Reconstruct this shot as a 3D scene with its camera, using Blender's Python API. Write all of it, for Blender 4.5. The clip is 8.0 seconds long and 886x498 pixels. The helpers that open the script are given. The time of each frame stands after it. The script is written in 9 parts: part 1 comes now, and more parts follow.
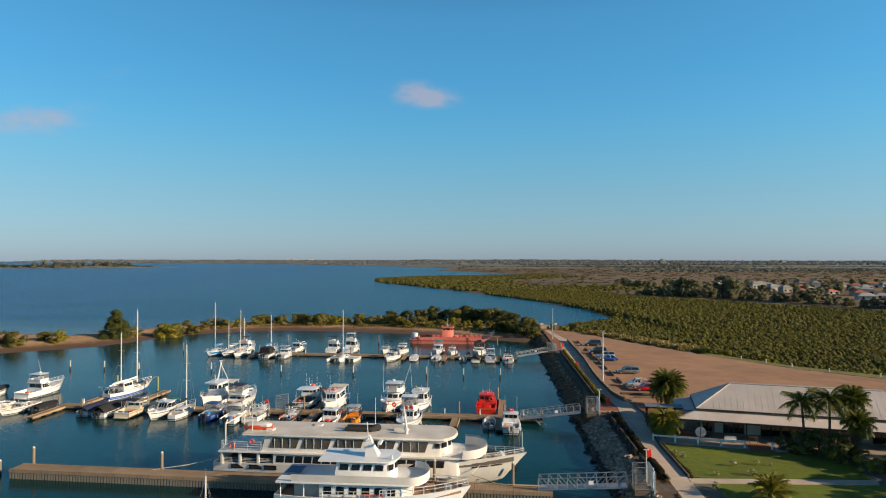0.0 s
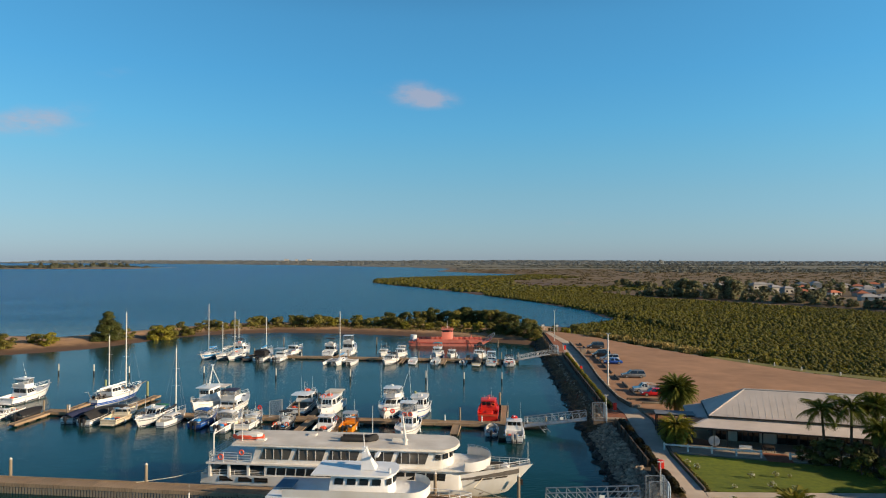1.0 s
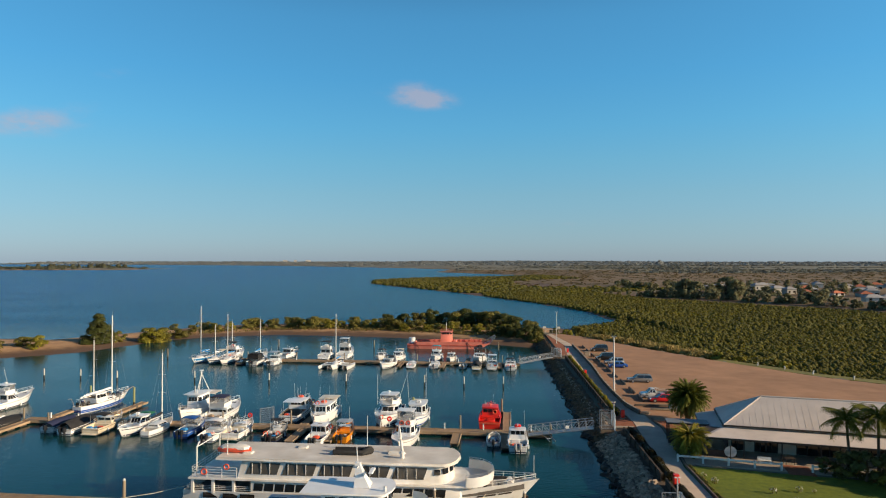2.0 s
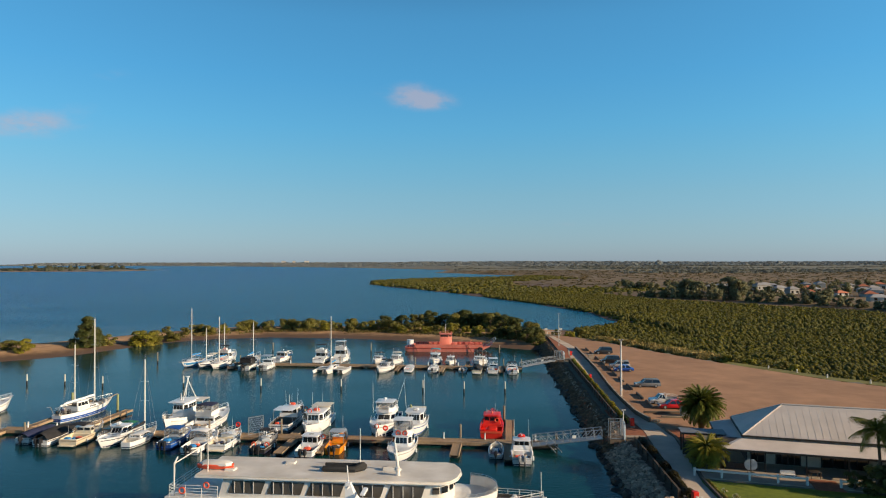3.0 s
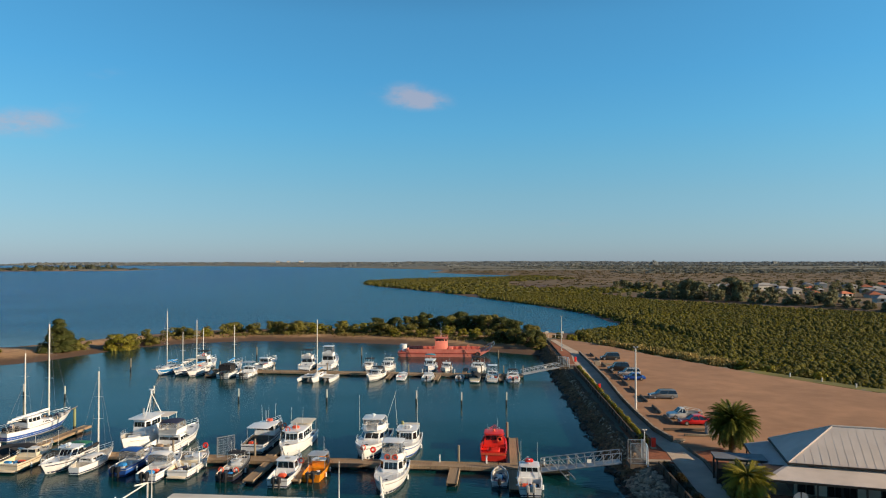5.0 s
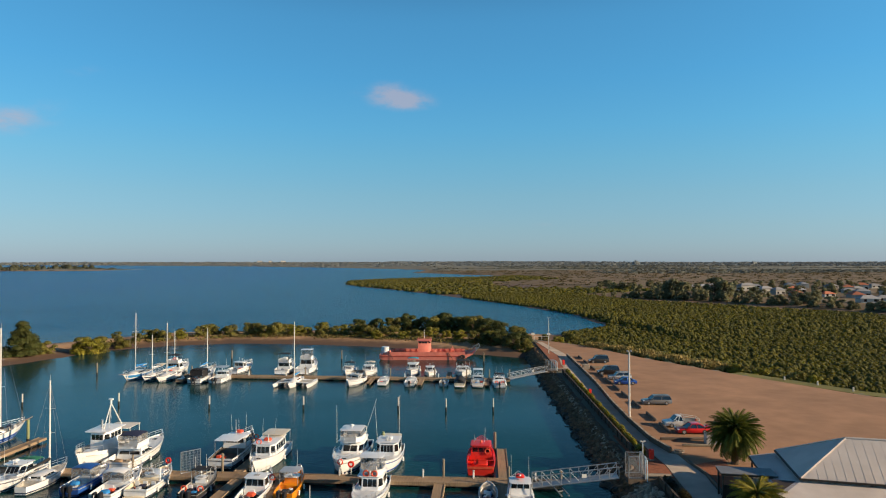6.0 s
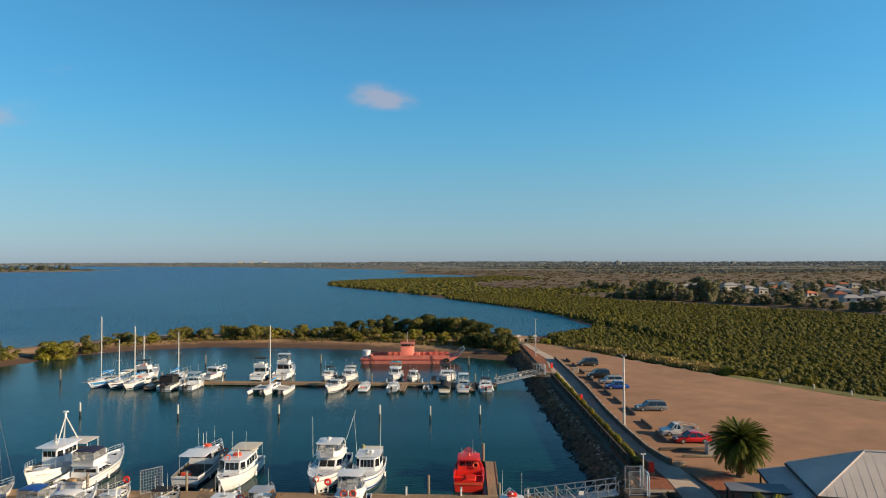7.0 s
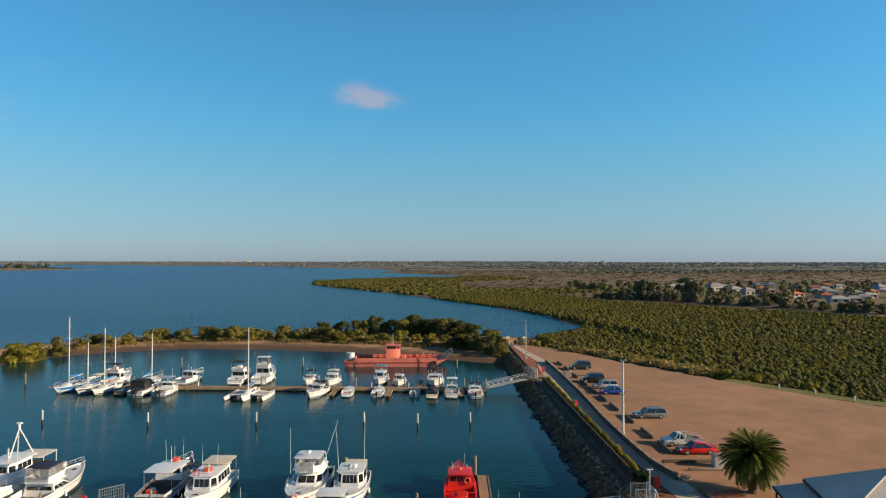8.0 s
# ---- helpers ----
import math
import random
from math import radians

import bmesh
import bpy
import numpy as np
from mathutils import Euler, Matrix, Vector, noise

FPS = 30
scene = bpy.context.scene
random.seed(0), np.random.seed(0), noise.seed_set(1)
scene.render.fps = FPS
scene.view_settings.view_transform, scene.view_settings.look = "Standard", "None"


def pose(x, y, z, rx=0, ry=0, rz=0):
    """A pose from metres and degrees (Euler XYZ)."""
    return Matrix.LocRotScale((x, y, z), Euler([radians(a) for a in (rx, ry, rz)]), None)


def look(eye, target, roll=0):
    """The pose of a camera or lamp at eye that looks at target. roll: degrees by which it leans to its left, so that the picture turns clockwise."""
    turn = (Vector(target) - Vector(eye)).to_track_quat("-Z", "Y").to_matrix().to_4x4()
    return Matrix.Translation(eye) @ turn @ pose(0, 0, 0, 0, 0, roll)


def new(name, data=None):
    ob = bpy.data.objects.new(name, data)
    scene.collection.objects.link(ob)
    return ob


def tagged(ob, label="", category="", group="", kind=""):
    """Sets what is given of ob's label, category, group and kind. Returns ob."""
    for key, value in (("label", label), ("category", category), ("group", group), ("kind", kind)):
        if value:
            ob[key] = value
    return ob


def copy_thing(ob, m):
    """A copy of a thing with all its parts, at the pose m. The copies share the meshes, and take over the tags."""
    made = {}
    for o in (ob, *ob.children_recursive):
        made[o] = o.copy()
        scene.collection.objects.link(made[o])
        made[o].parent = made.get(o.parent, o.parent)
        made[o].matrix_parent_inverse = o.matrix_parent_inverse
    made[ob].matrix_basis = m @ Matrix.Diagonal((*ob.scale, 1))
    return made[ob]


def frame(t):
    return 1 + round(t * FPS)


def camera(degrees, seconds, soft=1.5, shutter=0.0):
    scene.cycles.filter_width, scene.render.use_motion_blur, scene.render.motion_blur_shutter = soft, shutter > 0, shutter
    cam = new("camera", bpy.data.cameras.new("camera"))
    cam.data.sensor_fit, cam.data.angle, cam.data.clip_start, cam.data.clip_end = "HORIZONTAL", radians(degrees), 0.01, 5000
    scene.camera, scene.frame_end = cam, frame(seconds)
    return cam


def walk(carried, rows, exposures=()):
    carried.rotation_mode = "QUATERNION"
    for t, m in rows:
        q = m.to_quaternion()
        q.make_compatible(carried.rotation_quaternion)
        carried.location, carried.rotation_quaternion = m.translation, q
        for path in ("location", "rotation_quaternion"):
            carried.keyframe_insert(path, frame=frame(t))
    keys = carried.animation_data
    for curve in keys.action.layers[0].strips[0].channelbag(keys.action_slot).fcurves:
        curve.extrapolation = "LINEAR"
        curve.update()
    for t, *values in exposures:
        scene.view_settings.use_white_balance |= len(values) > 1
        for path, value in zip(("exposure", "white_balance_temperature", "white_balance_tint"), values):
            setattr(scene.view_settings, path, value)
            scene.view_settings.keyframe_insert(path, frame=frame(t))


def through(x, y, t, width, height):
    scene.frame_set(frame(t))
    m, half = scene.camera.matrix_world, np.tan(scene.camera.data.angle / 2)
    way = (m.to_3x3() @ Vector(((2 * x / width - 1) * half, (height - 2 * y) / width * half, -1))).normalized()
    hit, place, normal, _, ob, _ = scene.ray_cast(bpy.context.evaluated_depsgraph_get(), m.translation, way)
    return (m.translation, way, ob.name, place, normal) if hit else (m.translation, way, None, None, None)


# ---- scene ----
cam = camera(69.0, 8.0, soft=1.08)
PATH = [
    (0, (0.903, 1.215, 25.178), (0.891, 3.215, 25.209), 0.1),
    (0.5, (0.738, 3.185, 25.161), (0.729, 5.184, 25.193), 0.1),
    (1, (0.59, 5.273, 25.126), (0.583, 7.273, 25.159), 0.1),
    (1.5, (0.503, 7.512, 25.1), (0.498, 9.512, 25.134), 0.1),
    (3, (0.521, 15.176, 24.954), (0.521, 17.175, 24.991), -0.1),
    (3.5, (0.466, 17.804, 24.919), (0.468, 19.804, 24.956), -0.1),
    (4, (0.414, 20.532, 24.877), (0.418, 22.532, 24.914), -0.1),
    (5.5, (0.395, 28.829, 24.716), (0.431, 30.828, 24.753), -0.0),
    (6, (0.362, 31.691, 24.682), (0.43, 33.689, 24.719), -0.0),
    (6.5, (0.329, 34.519, 24.649), (0.425, 36.516, 24.687), -0.1),
    (7, (0.337, 37.327, 24.579), (0.459, 39.323, 24.617), -0.1),
    (7.5, (0.268, 40.132, 24.516), (0.413, 42.126, 24.553), -0.0),
    (8, (0.191, 42.845, 24.48), (0.358, 44.838, 24.517), 0.1),
]
walk(cam, [(t, look(eye, target, roll)) for t, eye, target, roll in PATH], exposures=[(0.0, 0.42), (8.0, 0.42)])

# ---- sky and sun ----
SUN_AZ, SUN_EL = radians(-18), radians(18.5)      # azimuth from +x towards -y, height over the horizon
SUN_DIR = Vector((math.cos(SUN_AZ) * math.cos(SUN_EL), math.sin(SUN_AZ) * math.cos(SUN_EL), math.sin(SUN_EL)))
sun = new("sun", bpy.data.lights.new("sun", "SUN"))
sun.data.energy, sun.data.angle, sun.data.color = 5.0, radians(0.53), (1.0, 0.765, 0.50)
sun.matrix_world = look((60, -20, 60), Vector((60, -20, 60)) - SUN_DIR)

world = bpy.data.worlds.new("world")
scene.world = world
world.use_nodes = True


def build_sky():
    nt = world.node_tree
    nt.nodes.clear()
    N, Lk = nt.nodes.new, nt.links.new
    sky = N("ShaderNodeTexSky")
    sky.sky_type, sky.sun_disc = "NISHITA", False
    sky.sun_elevation, sky.sun_rotation = SUN_EL, radians(90) - SUN_AZ
    sky.air_density, sky.dust_density, sky.ozone_density = 1.0, 0.3, 3.0
    coord = N("ShaderNodeTexCoord")
    sep = N("ShaderNodeSeparateXYZ")
    Lk(coord.outputs["Generated"], sep.inputs[0])

    def op(kind, a, b=None):
        n = N("ShaderNodeMath")
        n.operation = kind
        for i, v in enumerate((a, b)):
            if v is None:
                continue
            if isinstance(v, (int, float)):
                n.inputs[i].default_value = v
            else:
                Lk(v, n.inputs[i])
        return n.outputs[0]

    ahead = op("MAXIMUM", sep.outputs[1], 0.05)
    u, v = op("DIVIDE", sep.outputs[0], ahead), op("DIVIDE", sep.outputs[2], ahead)
    front = op("GREATER_THAN", sep.outputs[1], 0.05)
    noise_tex = N("ShaderNodeTexNoise")
    noise_tex.inputs["Scale"].default_value, noise_tex.inputs["Detail"].default_value = 26.0, 6.0
    noise_tex.inputs["Roughness"].default_value = 0.6
    stretch = N("ShaderNodeVectorMath")
    stretch.operation = "MULTIPLY"
    stretch.inputs[1].default_value = (1.0, 1.0, 2.2)
    Lk(coord.outputs["Generated"], stretch.inputs[0])
    Lk(stretch.outputs[0], noise_tex.inputs["Vector"])
    total = None
    # small fair-weather clouds: tangent across and up, half sizes, density
    for cu, cv, a, b, k in ((-0.047, 0.259, 0.034, 0.018, 1.0), (-0.018, 0.248, 0.038, 0.013, 1.0), (-0.652, 0.215, 0.075, 0.021, 1.0), (-0.515, 0.288, 0.035, 0.014, 0.30),
                            (-0.560, 0.235, 0.05, 0.018, 0.22), (-0.49, 0.175, 0.045, 0.02, 0.16), (0.19, 0.057, 0.025, 0.006, 0.22), (-0.095, 0.262, 0.03, 0.012, 0.15)):
        du = op("DIVIDE", op("SUBTRACT", u, cu), a)
        dv = op("DIVIDE", op("SUBTRACT", v, cv), b)
        r2 = op("ADD", op("MULTIPLY", du, du), op("MULTIPLY", dv, dv))
        g = op("MULTIPLY", op("POWER", 2.718, op("MULTIPLY", r2, -1.0)), k)
        total = g if total is None else op("ADD", total, g)
    wisp = op("ADD", op("MULTIPLY", noise_tex.outputs[0], 1.9), -0.28)
    cover = N("ShaderNodeMapRange")
    cover.interpolation_type = "SMOOTHSTEP"
    cover.inputs["From Min"].default_value, cover.inputs["From Max"].default_value, cover.inputs["To Max"].default_value = 0.06, 0.85, 0.52
    Lk(op("MULTIPLY", op("MULTIPLY", total, wisp), front), cover.inputs["Value"])
    mix = N("ShaderNodeMix")
    mix.data_type = "RGBA"
    Lk(cover.outputs[0], mix.inputs["Factor"])
    soft = N("ShaderNodeGamma")
    soft.inputs["Gamma"].default_value = 0.72
    Lk(sky.outputs[0], soft.inputs["Color"])
    tone = N("ShaderNodeMix")
    tone.data_type, tone.blend_type = "RGBA", "MULTIPLY"
    tone.inputs["Factor"].default_value = 1.0
    # hazier and less blue towards the horizon: height, tint
    STOPS = ((0.0, (0.82, 1.09, 1.66)), (0.05, (0.85, 1.19, 1.53)), (0.10, (0.84, 1.31, 1.54)), (0.15, (0.75, 1.44, 1.68)), (0.20, (0.64, 1.52, 1.86)), (0.27, (0.56, 1.53, 1.97)))
    tint = None
    for (z0, c0), (z1, c1) in zip(STOPS, STOPS[1:]):
        seg = N("ShaderNodeMapRange")
        seg.inputs["From Min"].default_value, seg.inputs["From Max"].default_value = z0, z1
        Lk(sep.outputs[2], seg.inputs["Value"])
        air = N("ShaderNodeMix")
        air.data_type = "RGBA"
        air.inputs["A"].default_value, air.inputs["B"].default_value = (*c0, 1), (*c1, 1)
        if tint is not None:
            Lk(tint, air.inputs["A"])
        Lk(seg.outputs[0], air.inputs["Factor"])
        tint = air.outputs["Result"]
    # the air brightens towards the sun's side
    glow = N("ShaderNodeMapRange")
    glow.interpolation_type = "SMOOTHSTEP"
    glow.inputs["From Min"].default_value, glow.inputs["From Max"].default_value = -0.65, 0.75
    glow.inputs["To Min"].default_value, glow.inputs["To Max"].default_value = 0.97, 1.13
    Lk(sep.outputs[0], glow.inputs["Value"])
    warm = N("ShaderNodeVectorMath")
    warm.operation = "SCALE"
    Lk(tint, warm.inputs[0])
    Lk(glow.outputs[0], warm.inputs["Scale"])
    Lk(warm.outputs[0], tone.inputs["B"])
    Lk(soft.outputs[0], tone.inputs["A"])
    high = N("ShaderNodeMapRange")    # clear and darker towards the zenith
    high.interpolation_type = "SMOOTHSTEP"
    high.inputs["From Min"].default_value, high.inputs["From Max"].default_value = 0.34, 0.52
    Lk(sep.outputs[2], high.inputs["Value"])
    dim = N("ShaderNodeMix")
    dim.data_type, dim.blend_type = "RGBA", "MULTIPLY"
    dim.inputs["Factor"].default_value, dim.inputs["B"].default_value = 1.0, (0.37, 0.41, 0.47, 1)
    Lk(sky.outputs[0], dim.inputs["A"])
    dome_mix = N("ShaderNodeMix")
    dome_mix.data_type = "RGBA"
    Lk(high.outputs[0], dome_mix.inputs["Factor"])
    Lk(tone.outputs["Result"], dome_mix.inputs["A"])
    Lk(dim.outputs["Result"], dome_mix.inputs["B"])
    Lk(dome_mix.outputs["Result"], mix.inputs["A"])
    mix.inputs["B"].default_value = (4.6, 3.7, 3.9, 1)
    bg = N("ShaderNodeBackground")
    bg.inputs["Strength"].default_value = 0.090
    out = N("ShaderNodeOutputWorld")
    Lk(mix.outputs["Result"], bg.inputs["Color"])
    Lk(bg.outputs[0], out.inputs[0])


build_sky()

# ---- materials ----
def surface(name, a, b=None, scale=2.0, rough=0.6, metal=0.0, bump=0.0, bump_scale=None, big=0.15, big_scale=0.15, vary=0.0, spec=0.5,
            coords="Object", streak=None, detail=5.0, coat=0.0, island=0.0):
    """Two-tone noise grain, a slow large-scale change of brightness, and bump; vary: change from object to object."""
    m = bpy.data.materials.new(name)
    m.use_nodes = True
    nt = m.node_tree
    N, Lk = nt.nodes.new, nt.links.new
    bsdf = nt.nodes["Principled BSDF"]
    b = b or tuple(c * 0.8 for c in a)
    coord = N("ShaderNodeTexCoord")
    src = coord.outputs[coords]
    if streak:
        st = N("ShaderNodeMapping")
        st.inputs["Scale"].default_value = streak
        Lk(src, st.inputs[0])
        fine_src = st.outputs[0]
    else:
        fine_src = src
    n1 = N("ShaderNodeTexNoise")
    n1.inputs["Scale"].default_value, n1.inputs["Detail"].default_value = scale, detail
    Lk(fine_src, n1.inputs["Vector"])
    mix = N("ShaderNodeMix")
    mix.data_type = "RGBA"
    ramp = N("ShaderNodeMapRange")
    ramp.inputs["From Min"].default_value, ramp.inputs["From Max"].default_value = 0.32, 0.68
    Lk(n1.outputs[0], ramp.inputs["Value"])
    Lk(ramp.outputs[0], mix.inputs["Factor"])
    mix.inputs["A"].default_value, mix.inputs["B"].default_value = (*a, 1), (*b, 1)
    n2 = N("ShaderNodeTexNoise")
    n2.inputs["Scale"].default_value, n2.inputs["Detail"].default_value = big_scale, 4.0
    Lk(src, n2.inputs["Vector"])
    val = N("ShaderNodeMapRange")
    val.inputs["From Min"].default_value, val.inputs["From Max"].default_value = 0.3, 0.7
    val.inputs["To Min"].default_value, val.inputs["To Max"].default_value = 1 - big, 1 + big
    Lk(n2.outputs[0], val.inputs["Value"])
    hsv = N("ShaderNodeHueSaturation")
    Lk(mix.outputs["Result"], hsv.inputs["Color"])
    value = val.outputs[0]
    for amount, which in ((vary, "object"), (island, "island")):
        if not amount:
            continue
        info = N("ShaderNodeObjectInfo") if which == "object" else N("ShaderNodeNewGeometry")
        r = N("ShaderNodeMapRange")
        r.inputs["To Min"].default_value, r.inputs["To Max"].default_value = 1 - amount, 1 + amount
        Lk(info.outputs["Random" if which == "object" else "Random Per Island"], r.inputs["Value"])
        mu = N("ShaderNodeMath")
        mu.operation = "MULTIPLY"
        Lk(value, mu.inputs[0])
        Lk(r.outputs[0], mu.inputs[1])
        value = mu.outputs[0]
    Lk(value, hsv.inputs["Value"])
    Lk(hsv.outputs[0], bsdf.inputs["Base Color"])
    bsdf.inputs["Roughness"].default_value, bsdf.inputs["Metallic"].default_value = rough, metal
    bsdf.inputs["Specular IOR Level"].default_value = spec
    bsdf.inputs["Coat Weight"].default_value = coat
    if bump:
        n3 = N("ShaderNodeTexNoise")
        n3.inputs["Scale"].default_value, n3.inputs["Detail"].default_value = bump_scale or scale * 2, 4.0
        Lk(fine_src, n3.inputs["Vector"])
        bp = N("ShaderNodeBump")
        bp.inputs["Strength"].default_value, bp.inputs["Distance"].default_value = min(1.0, bump), 0.05
        Lk(n3.outputs[0], bp.inputs["Height"])
        Lk(bp.outputs[0], bsdf.inputs["Normal"])
    return m


def leaf_material(name, a, b, vary=0.18, rough=0.55, through=0.25, island=0.3, spec=0.2, big_scale=0.12):
    m = surface(name, a, b, scale=0.6, rough=rough, big=0.25, big_scale=big_scale, vary=vary, spec=spec, island=island)
    nt = m.node_tree
    bsdf = nt.nodes["Principled BSDF"]
    tr = nt.nodes.new("ShaderNodeBsdfTranslucent")
    mx = nt.nodes.new("ShaderNodeMixShader")
    mx.inputs[0].default_value = through
    col = bsdf.inputs["Base Color"].links[0].from_socket
    nt.links.new(col, tr.inputs[0])
    nt.links.new(bsdf.outputs[0], mx.inputs[1])
    nt.links.new(tr.outputs[0], mx.inputs[2])
    nt.links.new(mx.outputs[0], nt.nodes["Material Output"].inputs[0])
    return m


def water_material():
    m = bpy.data.materials.new("sea_water")
    m.use_nodes = True
    nt = m.node_tree
    N, Lk = nt.nodes.new, nt.links.new
    bsdf = nt.nodes["Principled BSDF"]
    geo = N("ShaderNodeNewGeometry")
    # open water is choppier than the sheltered basin
    sep = N("ShaderNodeSeparateXYZ")
    Lk(geo.outputs["Position"], sep.inputs[0])
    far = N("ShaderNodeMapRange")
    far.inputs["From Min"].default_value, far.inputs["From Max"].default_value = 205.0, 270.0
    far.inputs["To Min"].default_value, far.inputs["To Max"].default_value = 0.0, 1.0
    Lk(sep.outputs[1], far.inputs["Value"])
    mp = N("ShaderNodeMapping")
    mp.inputs["Scale"].default_value, mp.inputs["Rotation"].default_value = (0.55, 1.5, 1.0), (0, 0, radians(14))
    Lk(geo.outputs["Position"], mp.inputs[0])
    n1, n2, n3 = N("ShaderNodeTexNoise"), N("ShaderNodeTexNoise"), N("ShaderNodeTexNoise")
    n1.inputs["Scale"].default_value, n1.inputs["Detail"].default_value = 2.2, 4.0
    n2.inputs["Scale"].default_value, n2.inputs["Detail"].default_value = 0.16, 5.0
    n3.inputs["Scale"].default_value, n3.inputs["Detail"].default_value = 0.02, 4.0
    Lk(mp.outputs[0], n1.inputs["Vector"])
    Lk(mp.outputs[0], n2.inputs["Vector"])
    Lk(mp.outputs[0], n3.inputs["Vector"])
    b1, b2, b3 = N("ShaderNodeBump"), N("ShaderNodeBump"), N("ShaderNodeBump")
    n4 = N("ShaderNodeTexNoise")      # wind waves of the open bay
    n4.inputs["Scale"].default_value, n4.inputs["Detail"].default_value, n4.inputs["Roughness"].default_value = 0.62, 3.0, 0.6
    swell = N("ShaderNodeMapping")
    swell.inputs["Scale"].default_value, swell.inputs["Rotation"].default_value = (0.9, 0.42, 1.0), (0, 0, radians(9))
    Lk(geo.outputs["Position"], swell.inputs[0])
    Lk(swell.outputs[0], n4.inputs["Vector"])
    chop = N("ShaderNodeMapRange")
    chop.inputs["To Min"].default_value, chop.inputs["To Max"].default_value = 0.01, 1.0
    Lk(far.outputs[0], chop.inputs["Value"])
    Lk(chop.outputs[0], b3.inputs["Strength"])
    b3.inputs["Distance"].default_value = 2.6
    Lk(n4.outputs[0], b3.inputs["Height"])
    st = N("ShaderNodeMapRange")
    st.inputs["To Min"].default_value, st.inputs["To Max"].default_value = 0.28, 0.7
    Lk(far.outputs[0], st.inputs["Value"])
    Lk(st.outputs[0], b1.inputs["Strength"])
    b1.inputs["Distance"].default_value = 0.10
    b2.inputs["Strength"].default_value, b2.inputs["Distance"].default_value = 0.07, 0.25
    Lk(n1.outputs[0], b1.inputs["Height"])
    Lk(n2.outputs[0], b2.inputs["Height"])
    Lk(b1.outputs[0], b2.inputs["Normal"])
    Lk(b2.outputs[0], b3.inputs["Normal"])
    Lk(b3.outputs[0], bsdf.inputs["Normal"])
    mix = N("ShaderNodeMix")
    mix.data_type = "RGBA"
    # open bay's bluer base colour holds the deep sky its waves would reflect
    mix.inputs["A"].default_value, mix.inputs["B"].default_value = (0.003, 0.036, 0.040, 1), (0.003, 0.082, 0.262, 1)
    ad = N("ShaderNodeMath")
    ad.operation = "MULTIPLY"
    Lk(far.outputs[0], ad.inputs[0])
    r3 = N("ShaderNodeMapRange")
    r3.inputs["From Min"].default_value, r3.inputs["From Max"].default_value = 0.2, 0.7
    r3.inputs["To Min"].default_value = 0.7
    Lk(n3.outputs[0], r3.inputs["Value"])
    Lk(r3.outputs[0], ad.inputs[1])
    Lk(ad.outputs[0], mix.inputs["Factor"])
    shoal = N("ShaderNodeMapRange")      # shallower and greener towards the mangrove shore
    shoal.inputs["From Min"].default_value, shoal.inputs["From Max"].default_value = -330.0, 10.0
    shoal.inputs["To Max"].default_value = 0.8
    Lk(sep.outputs[0], shoal.inputs["Value"])
    both = N("ShaderNodeMath")
    both.operation = "MULTIPLY"
    Lk(shoal.outputs[0], both.inputs[0])
    Lk(far.outputs[0], both.inputs[1])
    teal = N("ShaderNodeMix")
    teal.data_type = "RGBA"
    teal.inputs["B"].default_value = (0.006, 0.108, 0.205, 1)
    Lk(mix.outputs["Result"], teal.inputs["A"])
    Lk(both.outputs[0], teal.inputs["Factor"])
    Lk(teal.outputs["Result"], bsdf.inputs["Base Color"])
    bsdf.inputs["Roughness"].default_value, bsdf.inputs["IOR"].default_value = 0.06, 1.33
    gl = N("ShaderNodeMapRange")      # gusts dull the gloss of the open water
    gl.inputs["From Min"].default_value, gl.inputs["From Max"].default_value = 0.30, 0.68
    gl.inputs["To Min"].default_value, gl.inputs["To Max"].default_value = 0.05, 0.16
    Lk(n3.outputs[0], gl.inputs["Value"])
    calm = N("ShaderNodeMapRange")
    calm.inputs["To Min"].default_value, calm.inputs["To Max"].default_value = 1.3, 0.35
    Lk(far.outputs[0], calm.inputs["Value"])
    level = N("ShaderNodeMath")
    level.operation = "MULTIPLY"
    Lk(gl.outputs[0], level.inputs[0])
    Lk(calm.outputs[0], level.inputs[1])
    Lk(level.outputs[0], bsdf.inputs["Specular IOR Level"])
    rr = N("ShaderNodeMapRange")
    rr.inputs["To Min"].default_value, rr.inputs["To Max"].default_value = 0.12, 0.22
    Lk(far.outputs[0], rr.inputs["Value"])
    Lk(rr.outputs[0], bsdf.inputs["Roughness"])
    return m


def glass_material(name, tint, rough=0.05):
    return surface(name, tint, tuple(c * 0.6 for c in tint), scale=0.7, rough=rough, spec=0.7, big=0.1)


M_WATER = water_material()
M_GEL = surface("white_gelcoat", (0.82, 0.83, 0.84), (0.75, 0.76, 0.76), scale=1.2, rough=0.28, big=0.06, vary=0.07, coat=0.2)
M_CREAM = surface("cream_gelcoat", (0.76, 0.68, 0.52), (0.66, 0.57, 0.42), scale=1.2, rough=0.35, big=0.06)
M_SHIP = surface("white_ship_paint", (0.81, 0.80, 0.78), (0.68, 0.65, 0.59), scale=0.5, rough=0.4, big=0.10, big_scale=0.3, streak=(1, 1, 0.25), bump=0.05)
M_SHIPROOF = surface("worn_roof_paint", (0.74, 0.71, 0.66), (0.56, 0.52, 0.46), scale=0.35, rough=0.6, big=0.16, big_scale=0.25)
M_DECK = surface("grey_deck_paint", (0.52, 0.50, 0.46), (0.40, 0.38, 0.34), scale=1.5, rough=0.7)
M_TEAK = surface("teak_deck", (0.34, 0.22, 0.13), (0.26, 0.17, 0.10), scale=3, rough=0.65, streak=(6, 0.6, 1))
